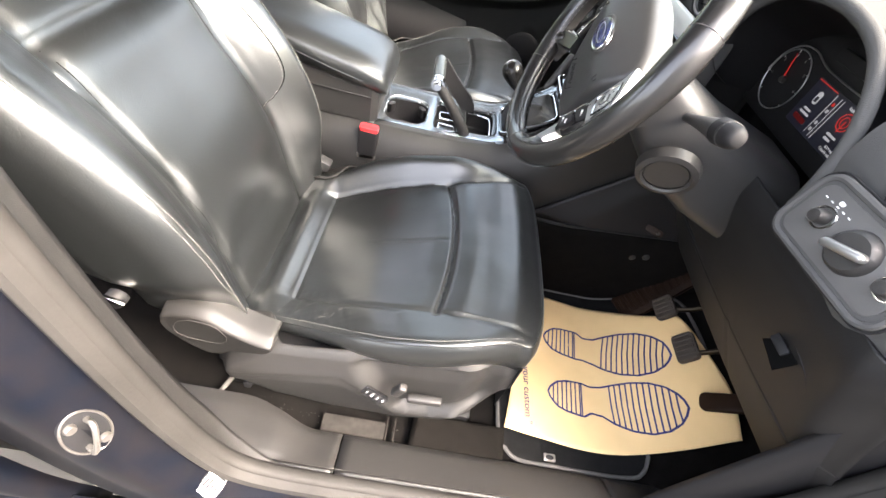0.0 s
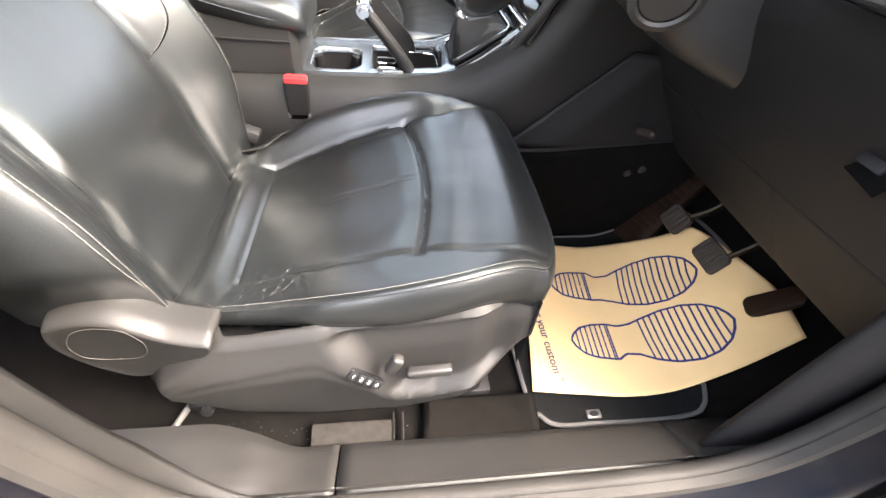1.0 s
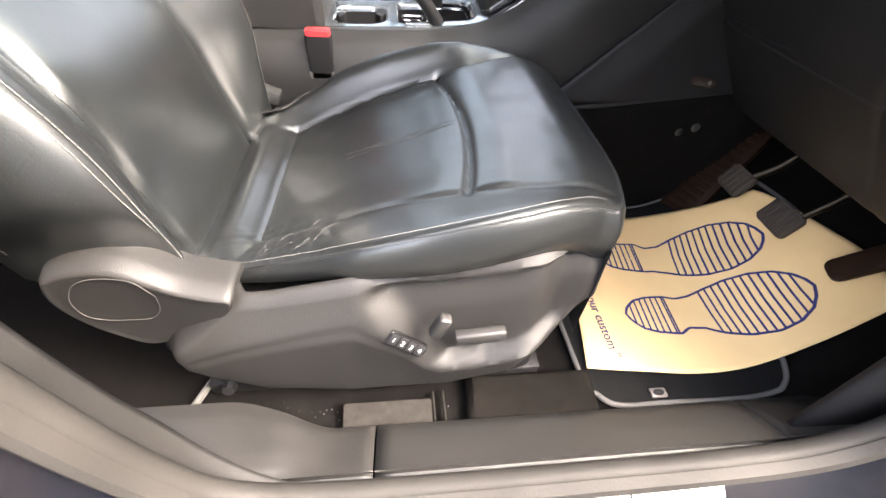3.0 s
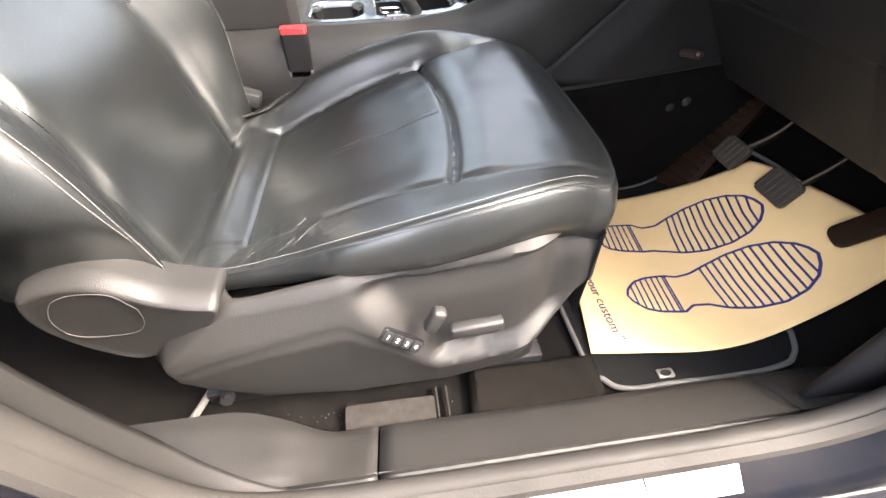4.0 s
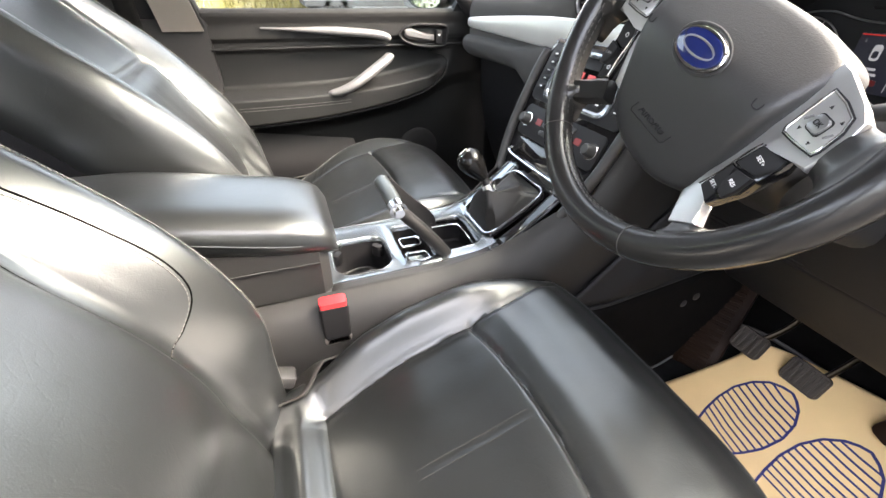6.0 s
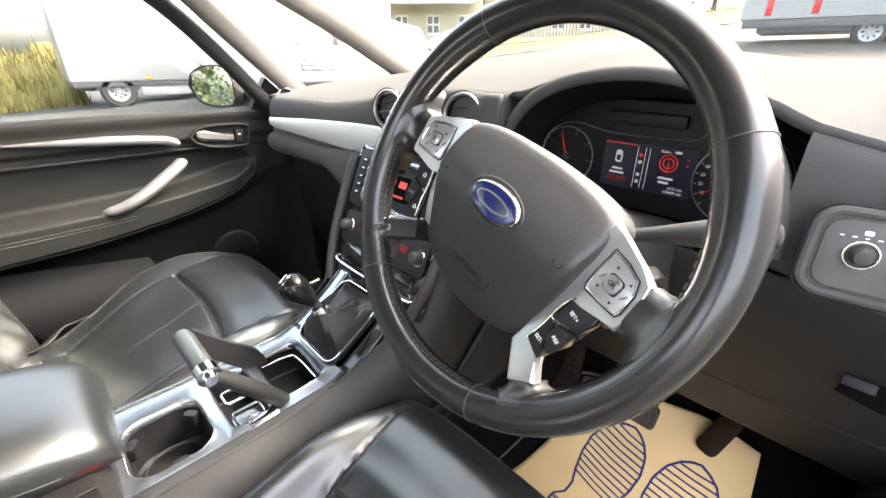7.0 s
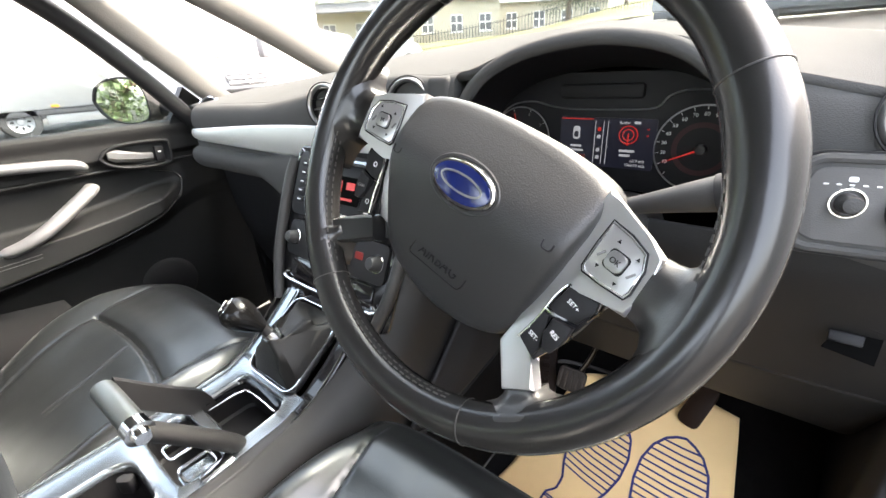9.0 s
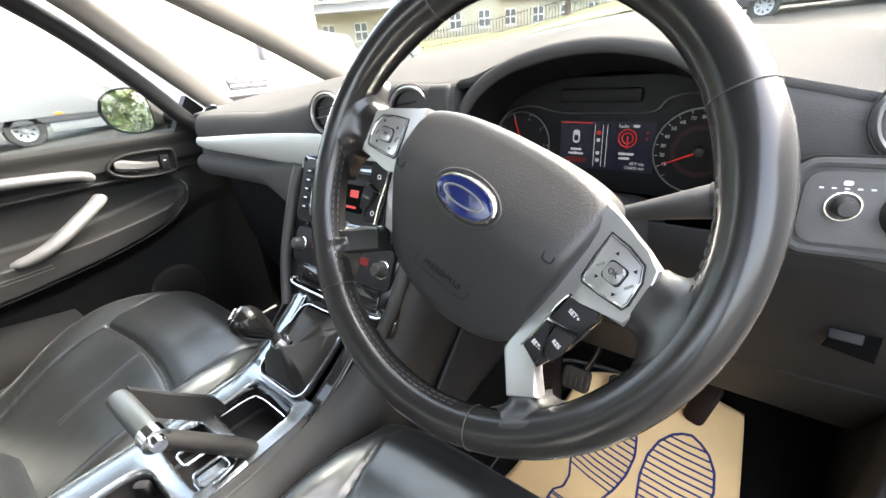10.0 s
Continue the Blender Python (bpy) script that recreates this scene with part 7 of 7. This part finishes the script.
part("speaker", moved(lathe([(0, 0.004), (0.060, 0.004), (0.070, 0.0), (0.074, -0.004)], 36), facing((0.13, 1.196, 0.62), (0, -1, 0))), DARK, door, "round dark speaker cover")
part("mirror_sail", loft([[(0.395, 1.165, 1.060), (0.240, 1.165, 1.060), (0.300, 1.160, 1.155)], [(0.395, 1.195, 1.060), (0.240, 1.195, 1.060), (0.300, 1.190, 1.155)]]), DARK, door, "black triangular mirror mount")
ob = part("rear_door_far", box(-1.47, -0.474, 1.172, 1.215, 0.36, 1.05, 0.008), DARK)
tagged(ob, "charcoal lining of the far rear door", "door lining", kind="structure")
ob = part("door_floor_strip", box(-0.5, 0.95, 1.10, 1.20, 0.36, 0.41, 0.01), DARK)
tagged(ob, "black sill trim below the far door", "trim", kind="structure")

# door mirror outside
view = (Vector((0.205, 1.35, 1.125)) - Vector((-0.21, -0.14, 1.19))).normalized()
mm = facing((0.205, 1.345, 1.125), Vector((-0.93, 0.30, 0.04)).normalized() - view)
mirror = thing("door_mirror", "black door mirror on the far door", "mirror", pose(0, 0, 0))
glass_outline = [(-0.086, 0.002), (-0.068, 0.036), (-0.020, 0.055), (0.040, 0.056), (0.074, 0.034), (0.084, -0.010), (0.076, -0.045), (0.030, -0.058), (-0.030, -0.052), (-0.066, -0.032)]
fine = [tuple(curve_at(glass_outline + glass_outline[:1], k / 60)) for k in range(60)]
part("housing", moved(loft([[(x * q, y * q, z) for x, y in fine] for q, z in ((1.0, 0.004), (1.02, 0.009), (1.08, 0.009), (1.13, -0.004), (1.10, -0.04), (0.8, -0.07), (0.3, -0.085))], cap=False), mm), DARK, mirror, "black mirror housing")
part("mirror_glass", moved(prism(fine, 0.002, 0.005), mm), material("mirror_silver", (0.9, 0.91, 0.92), 0.015, metal=1.0), mirror, "clean mirror glass")
part("foot", tube([(0.30, 1.19, 1.09), (0.29, 1.27, 1.095), (0.26, 1.33, 1.11)], 0.022, 10, 10), DARK, mirror)


# ---- outside ----
ASPHALT = material("pale_asphalt", (0.042, 0.040, 0.036), 0.9, grain=0.6, grain_scale=60, vary=0.35, vary_scale=0.6)
VAN_WHITE = material("white_van_paint", (0.40, 0.40, 0.398), 0.25, coat=0.4, vary=0.05, vary_scale=2)
VAN_GREY = material("grey_bumper_plastic", (0.10, 0.10, 0.105), 0.6, grain=0.2)
TYRE = material("tyre_rubber", (0.03, 0.03, 0.03), 0.8, grain=0.3)
HUBCAP = material("wheel_trim", (0.35, 0.35, 0.36), 0.4, metal=0.6)
VAN_GLASS = material("dark_van_glass", (0.06, 0.075, 0.08), 0.06, coat=0.6)
RENDER_WALL = material("cream_render_wall", (0.52, 0.47, 0.36), 0.85, grain=0.3, grain_scale=8, vary=0.15, vary_scale=0.8)
SLATE = material("slate_roof", (0.20, 0.19, 0.185), 0.7, grain=0.4, grain_scale=12, vary=0.4, vary_scale=1.5)
PANE = material("house_pane", (0.10, 0.11, 0.12), 0.1)
WINDOW_WHITE = material("white_window_frame", (0.75, 0.74, 0.70), 0.5)
GRASS = material("dry_grass", (0.16, 0.15, 0.05), 0.95, grain=0.8, grain_scale=30, vary=0.5, vary_scale=0.7)
BARK = material("bark", (0.10, 0.075, 0.05), 0.9, grain=0.8, grain_scale=20, vary=0.5, vary_scale=4)
LEAF = material("leaves", (0.045, 0.075, 0.02), 0.6, vary=0.5, vary_scale=1.5)
IRON = material("black_iron", (0.03, 0.03, 0.03), 0.5)
RED_LAMP = material("red_lamp_lens", (0.55, 0.03, 0.03), 0.2)
AMBER = material("amber_lens", (0.75, 0.28, 0.04), 0.25)


def ground_z(x, y):
    z = 0.065 * max(x, -30) + 0.055 * max(0.0, x - 6) * (1 - smooth01(8, 20, y))
    return z - 0.02


def spread(a, b, t):
    s = 2 * t - 1
    return (a + b) / 2 + (b - a) / 2 * (abs(s) ** 2.2) * (1 if s >= 0 else -1)


def ground_pt(u, v):
    x, y = spread(-120, 160, u), spread(-120, 180, v)
    return (x, y, ground_z(min(x, 60), y) + 0.02 * noise.noise((x, y, 0)))


ob = part("ground", surface(ground_pt, 90, 90), ASPHALT)
tagged(ob, "pale worn asphalt of the car park", "ground", kind="structure")
# unseen wall, added to hold back sky light on the open driver's side
BLOCK_WALL_GREY = material("sky_block_wall_grey", (0.34, 0.335, 0.32), 0.85, grain=0.3, grain_scale=20, vary=0.3, vary_scale=0.8)
ob = part("sky_block_wall", box(-0.9, 7.0, -2.75, -2.45, -0.8, 2.7, 0.02), BLOCK_WALL_GREY)
tagged(ob, "added unseen grey wall that keeps sky off the open doorway", "wall", kind="structure")


def road_wheel(parent, o, r, w, axis):
    m = facing(o, axis)
    t = part("wheel", moved(lathe([(r * 0.60, -w / 2), (r * 0.92, -w / 2), (r, -w * 0.3), (r, w * 0.3), (r * 0.92, w / 2), (r * 0.62, w / 2), (r * 0.60, w * 0.3)], 36), m), TYRE, parent, "black tyre on a silver wheel")
    part("rim", moved(lathe([(0, w * 0.36), (r * 0.16, w * 0.38), (r * 0.20, w * 0.28), (r * 0.5, w * 0.30), (r * 0.63, w * 0.44)], 32), m), HUBCAP, t)
    for k in range(8):
        a = 2 * math.pi * k / 8
        part("slot", moved(prism(oval(r * 0.06, r * 0.10, 10), w * 0.31, w * 0.34), m @ pose(math.cos(a) * r * 0.38, math.sin(a) * r * 0.38, 0, 0, 0, math.degrees(a) + 90)), TYRE, t)


def side_loft(profile, w, tuck=0.0):
    """A body side outline in x, z made w wide, drawn in by tuck at the top."""
    top = max(z for _, z in profile)
    rings = []
    for s, k in ((-1, 1.0), (-0.94, 1.0), (0.94, 1.0), (1, 1.0)):
        inset = 0.03 if abs(s) == 1 else 0.0
        cx, cz = sum(p[0] for p in profile) / len(profile), sum(p[1] for p in profile) / len(profile)
        rings.append([((x - cx) * (1 - inset) + cx, s * w / 2 * (1 - tuck * max(0, (z - 1.0)) / top), (z - cz) * (1 - inset) + cz) for x, z in profile])
    return loft(rings)


# box truck side-on beyond the passenger door
truck = thing("box_truck", "long white box truck parked side-on", "truck", pose(0.6, 13.6, ground_z(2, 13.6) - 0.06))
part("box", box(0.0, 9.6, 0, 2.3, 0.62, 3.6, 0.05, 2), VAN_WHITE, truck, "white load box")
part("skirt", box(0.05, 9.6, 0.03, 2.2, 0.50, 0.63, 0.01), VAN_GREY, truck, "dark grey skirt rail")
part("lower_panel", box(1.4, 8.8, 0.06, 0.10, 0.28, 0.50, 0.01), VAN_WHITE, truck, "white side panel")
part("chassis", box(0.2, 10.8, 0.5, 1.8, 0.40, 0.62, 0.02), VAN_GREY, truck)
part("cab", loft([[(x, y, z) for x, z in ((9.65, 0.5), (11.6, 0.5), (11.65, 1.2), (11.1, 2.3), (9.65, 2.5))] for y in (0.1, 2.2)]), VAN_WHITE, truck, "white cab")
part("marker", box(1.55, 1.70, -0.01, 0.02, 0.66, 0.72, 0.005), AMBER, truck, "amber side lamp")
road_wheel(truck, (0.92, 0.16, 0.40), 0.39, 0.26, (0, -1, 0))
road_wheel(truck, (10.3, 0.16, 0.40), 0.39, 0.26, (0, -1, 0))
part("arch", moved(tube([(0.42 * math.cos(radians(a)), 0, 0.42 * math.sin(radians(a))) for a in range(0, 181, 15)], 0.06, 8, 30), pose(0.92, 0.10, 0.42)), VAN_GREY, truck, "dark wheel arch")

# panel van facing the car
head = math.degrees(math.atan2(-1.0, 0.02))
van_m = pose(4.25, 8.2, ground_z(4.25, 8.2) - 0.10, 0, 0, head)
van = thing("panel_van", "white panel van with dark grille facing the car", "van", van_m)
VAN_SIDE = [(0.0, 0.35), (0.02, 0.80), (-0.06, 1.10), (-0.95, 1.32), (-1.75, 2.25), (-2.2, 2.42), (-4.3, 2.45), (-4.4, 0.45), (-3.0, 0.35)]
part("body", side_loft(VAN_SIDE, 1.96, 0.08), VAN_WHITE, van, "white steel body")
ws = surface(lambda u, v: (-0.98 - 0.74 * v - 0.10 * (2 * u - 1) ** 2, (u - 0.5) * 1.62 * (1 - 0.08 * v), 1.36 + 0.84 * v), 12, 4)
ob = part("windscreen", moved(ws, pose(0.035, 0, 0.02)), VAN_GLASS, van, "sloping dark windscreen")
gm = facing((0.0, 0, 0.96), (1, 0, 0.12))
gr = part("grille", moved(prism([(-0.46, 0.12), (0.46, 0.12), (0.38, -0.13), (-0.38, -0.13)], 0, 0.05, 0.02), gm), VAN_GREY, van, "black slatted grille")
for k in range(3):
    part("slat", moved(box(-0.40, 0.40, -0.09 + k * 0.08, -0.055 + k * 0.08, 0.05, 0.07, 0.005), gm), CHROME, gr)
part("round_emblem", moved(tube([(x, y, 0.08) for x, y in oval(0.085, 0.085, 28)], 0.012, 8, closed=True), gm), CHROME, gr, "plain bright ring")
for s in (-1, 1):
    part("headlight", moved(loft([[(x, y, z) for x, y in ((-0.16, 0.10), (0.16, 0.22), (0.20, -0.02), (0.12, -0.16), (-0.14, -0.10))] for z in (0, 0.06)]), facing((-0.10, s * 0.74, 0.96), (1, s * 0.45, 0.15)) @ Matrix.Diagonal((s, 1, 1, 1))), CHROME, van, "clear headlamp")
    road_wheel(van, (-0.95, s * 0.86, 0.34), 0.34, 0.22, (0, s, 0))
    road_wheel(van, (-3.6, s * 0.86, 0.34), 0.34, 0.22, (0, s, 0))
    part("mirror", moved(box(-0.12, 0.12, -0.09, 0.09, -0.2, 0.2, 0.04), pose(-1.15, s * 1.18, 1.55)), VAN_GREY, van)
part("bumper", moved(box(-0.10, 0.06, -0.94, 0.94, -0.20, 0.20, 0.06, 3), pose(0.0, 0, 0.52)), VAN_GREY, van, "grey plastic bumper")
part("number_plate", moved(box(-0.01, 0.012, -0.26, 0.26, -0.055, 0.055, 0.01), pose(0.07, 0, 0.56)), LABEL_WHITE, van)


def small_car(o, turn, label):
    g = ground_z(o[0], o[1])
    c = thing("parked_car", label, "car", pose(o[0], o[1], g, 0, 0, turn), group="parked cars")
    prof = [(-2.0, 0.35), (-2.05, 0.75), (-1.85, 1.05), (-1.2, 1.42), (0.2, 1.45), (0.95, 1.02), (1.85, 0.85), (2.05, 0.6), (2.0, 0.30)]
    part("body", side_loft(prof, 1.75, 0.18), VAN_WHITE, c, "white body")
    for s in (-1, 1):
        part("side_window", moved(prism([(-1.55, 1.02), (-1.1, 1.34), (0.15, 1.37), (0.75, 1.04)], 0, 0.02, 0.005), pose(0, s * (0.835 if s < 0 else 0.815), 0, 90, 0, 0)), VAN_GLASS, c)
        road_wheel(c, (1.3, s * 0.80, 0.32), 0.32, 0.2, (0, s, 0))
        road_wheel(c, (-1.3, s * 0.80, 0.32), 0.32, 0.2, (0, s, 0))
    return c


small_car((17.0, 17.6), 150, "small white parked car beyond the vans")
small_car((12.5, 17.8), 150, "white parked car behind the van")
# white lorry across the way ahead
lorry = thing("lorry", "white flat-sided lorry with red lamps parked ahead", "truck", pose(16.5, 4.1, ground_z(16.5, 1.5) - 0.02, 0, 0, -82))
part("box", box(0, 7.5, 0, 2.3, 0.75, 3.6, 0.05), VAN_WHITE, lorry, "white load box")
part("skirt", box(0.1, 7.3, -0.03, 0.03, 0.52, 0.74, 0.01), VAN_GREY, lorry, "grey side rail")
part("step", box(0.5, 7.2, 0.1, 2.1, 0.40, 0.75, 0.01), VAN_GREY, lorry)
for wx in (3.1, 6.4):
    road_wheel(lorry, (wx, 0.12, 0.36), 0.40, 0.26, (0, -1, 0))
for rx in (0.6, 1.7):
    part("red_lamp", box(rx, rx + 0.16, -0.04, 0.0, 0.85, 1.30, 0.02), RED_LAMP, lorry, "red lamp strip")

# house row: facade frame with x to the right along the wall
fdir = Vector((0.76, 0.65, 0)).normalized()
left = Vector((-fdir.y, fdir.x, 0))


def house(name, label, off, dist, width, height, roof_h, rows, win, base):
    o = fdir * dist + left * off
    m = Matrix.Translation((o.x, o.y, base)) @ Matrix(((-left.x, fdir.x, 0, 0), (-left.y, fdir.y, 0, 0), (0, 0, 1, 0), (0, 0, 0, 1)))
    h = thing(name, label, "house", m, group="houses")
    part("wall", box(0, width, 0, 7, -3, height), RENDER_WALL, h, "cream rendered wall")
    part("roof", loft([[(-0.4, -0.5, height), (width + 0.4, -0.5, height), (width + 0.4, 7.5, height), (-0.4, 7.5, height)], [(0.2, 3.3, height + roof_h), (width - 0.2, 3.3, height + roof_h), (width - 0.2, 3.7, height + roof_h), (0.2, 3.7, height + roof_h)]]), SLATE, h, "grey slate roof")
    part("gutter", box(-0.4, width + 0.4, -0.58, -0.48, height - 0.12, height, 0.02), WINDOW_WHITE, h)
    for z in rows:
        n = int(width / win)
        for k in range(n):
            x = (k + 0.5) * width / n
            w = part("window", box(x - 0.55, x + 0.55, -0.05, 0.06, z - 0.72, z + 0.72, 0.02), WINDOW_WHITE, h, "white sash window")
            for px in (-0.27, 0.27):
                for pz in (-0.34, 0.34):
                    part("pane", box(x + px - 0.21, x + px + 0.21, -0.062, -0.045, z + pz - 0.27, z + pz + 0.27), PANE, w)
            part("sill", box(x - 0.65, x + 0.65, -0.14, 0.0, z - 0.82, z - 0.73, 0.01), WINDOW_WHITE, w)
    return h


house("house", "cream two-storey house with slate roof and sash windows", 17.5, 40, 16.5, 7.4, 2.2, (2.1, 5.2), 2.75, 1.9)
house("house", "lower cream house with a slate roof beyond the fence", 0.8, 43, 8.0, 4.2, 2.0, (2.2,), 2.6, 2.3)
house("house", "long low cream building with sash windows", -7.5, 46, 11.0, 3.6, 2.0, (2.0,), 2.6, 2.7)
porch = thing("porch_roof", "slate lean-to roof along the house front", "roof", Matrix.Identity(4))
po = fdir * 38.6 + left * 17.0
pm = Matrix.Translation((po.x, po.y, 1.9 + 3.5)) @ Matrix(((-left.x, fdir.x, 0, 0), (-left.y, fdir.y, 0, 0), (0, 0, 1, 0), (0, 0, 0, 1)))
part("slates", moved(loft([[(0, -0.6, -0.1), (15.5, -0.6, -0.1), (15.5, 1.5, 0.75), (0, 1.5, 0.75)], [(0, -0.6, 0.0), (15.5, -0.6, 0.0), (15.5, 1.5, 0.85), (0, 1.5, 0.85)]]), pm), SLATE, porch)

# iron fence and grass bank before the houses
bank = thing("grass_bank", "strip of dry yellow grass behind a fence", "grass", Matrix.Identity(4), kind="stuff")
bo = fdir * 30


def bank_pt(u, v):
    p = fdir * (26 + 11 * v) + left * (14 - 34 * u)
    return (p.x, p.y, ground_z(p.x, p.y) + 0.05 + 0.9 * v + 0.08 * noise.noise((p.x, p.y, 3)))


part("turf", surface(bank_pt, 60, 16), GRASS, bank)
fence = thing("iron_fence", "black iron railings along the grass", "fence", Matrix.Identity(4))


def fence_p(s):
    p = fdir * 30 + left * (3.0 - 22 * s)
    return Vector((p.x, p.y, ground_z(p.x, p.y) + 0.40))


for hgt in (0.25, 1.05):
    part("rail", tube([fence_p(k / 20) + Vector((0, 0, hgt)) for k in range(21)], 0.02, 6, 40), IRON, fence)
bar = bmesh.new()
bmesh.ops.create_cube(bar, size=1, matrix=Matrix.Translation((0, 0, 0.6)) @ Matrix.Diagonal((0.025, 0.025, 1.2, 1)))
bar_me = bpy.data.meshes.new("bar")
bar.to_mesh(bar_me)
bar.free()
bar_me.materials.append(IRON)
for k in range(110):
    b = new("bar", bar_me)
    b.parent = fence
    b.location = fence_p(k / 109)


# rough grass mound beyond the box truck
GOLD_GRASS = material("dry_gold_grass", (0.20, 0.17, 0.06), 0.95, spec=0.1, grain=0.8, grain_scale=20, vary=0.6, vary_scale=0.9)
mound = thing("grass_mound", "mound of tall dry grass beside the truck", "grass", Matrix.Identity(4), kind="stuff")


def mound_z(x, y):
    return ground_z(x, y) + 1.7 * smooth01(15.0, 17.5, y) * (0.7 + 0.5 * noise.noise((x * 0.4, y * 0.4, 7.0)) + 0.2 * noise.noise((x * 2, y * 2, 1.0)))


part("turf", surface(lambda u, v: (lambda x, y: (x, y, mound_z(x, y) - 0.05))(-16 + 17 * u, 14.8 + 6 * v), 60, 24), GOLD_GRASS, mound)
rng = random.Random(11)
verts, faces = [], []
for k in range(5000):
    x, y = rng.uniform(-12, 1.0), rng.uniform(15, 19)
    z, hh, a = mound_z(x, y), rng.uniform(0.15, 0.5), rng.uniform(0, 3.14)
    dx, dy = math.cos(a) * 0.025, math.sin(a) * 0.025
    n0 = len(verts)
    verts += [(x - dx, y - dy, z - 0.1), (x + dx, y + dy, z - 0.1), (x + rng.gauss(0, 0.08), y + rng.gauss(0, 0.08), z + hh)]
    faces.append((n0, n0 + 1, n0 + 2))
me = bpy.data.meshes.new("blades")
me.from_pydata(verts, [], faces)
me.materials.append(GOLD_GRASS)
blades = new("blades", me)
blades.parent = mound


# trees
def tree(o, height, spread_r, seed, label):
    rng = random.Random(seed)
    t = thing("tree", label, "tree", pose(o[0], o[1], ground_z(o[0], o[1])), group="trees")
    trunk = tube([(0, 0, -0.2), (0.1, 0.05, height * 0.3), (-0.05, 0.1, height * 0.6), (0.05, 0, height * 0.85)], lambda q: 0.20 * (1 - q) + 0.03, 8, 14)
    for k in range(7):
        a, z = rng.uniform(0, 6.28), height * rng.uniform(0.25, 0.7)
        trunk = join_bm(trunk, tube([(0, 0, z), (math.cos(a) * spread_r * 0.4, math.sin(a) * spread_r * 0.4, z + height * 0.10), (math.cos(a) * spread_r * 0.8, math.sin(a) * spread_r * 0.8, z + height * 0.2)], lambda q: 0.07 * (1 - q) + 0.012, 6, 8))
    part("trunk", trunk, BARK, t)
    verts, faces = [], []
    for c in range(230):
        a, q = rng.uniform(0, 6.28), math.sqrt(rng.random())
        z = height * (0.22 + 0.78 * rng.random())
        lim = spread_r * (1.05 - 0.6 * abs(z / height - 0.5) * 1.4) * (0.75 + 0.5 * rng.random())
        cx0, cy0 = math.cos(a) * q * lim, math.sin(a) * q * lim
        for i in range(46):
            p = Vector((cx0 + rng.gauss(0, 0.28), cy0 + rng.gauss(0, 0.28), z + rng.gauss(0, 0.24)))
            d = Vector((rng.gauss(0, 1), rng.gauss(0, 1), rng.gauss(0, 1))).normalized()
            e = d.cross(Vector((rng.gauss(0, 1), rng.gauss(0, 1), rng.gauss(0, 1)))).normalized()
            s = rng.uniform(0.035, 0.075)
            n0 = len(verts)
            verts += [p - d * s, p + e * s * 0.5, p + d * s, p - e * s * 0.5]
            faces.append((n0, n0 + 1, n0 + 2, n0 + 3))
    me = bpy.data.meshes.new("crown")
    me.from_pydata(verts, [], faces)
    me.materials.append(LEAF)
    c = new("crown", me)
    c.parent = t


for k, (tx_, ty_, th, sr) in enumerate(((-6.0, 5.0, 6.5, 2.2), (-9.0, 6.2, 7.5, 2.6), (-12.5, 5.5, 7.0, 2.5), (-15.5, 8.0, 8.0, 2.8), (-9.5, 10.5, 6.5, 2.4), (-5.5, 16.0, 5.0, 2.4), (-3.4, 24.0, 4.5, 2.2), (33.0, 14.0, 6.5, 2.6), (36.5, 11.0, 7.5, 3.0))):
    tree((tx_, ty_), th, sr, 20 + k, "leafy green tree at the edge of the car park")
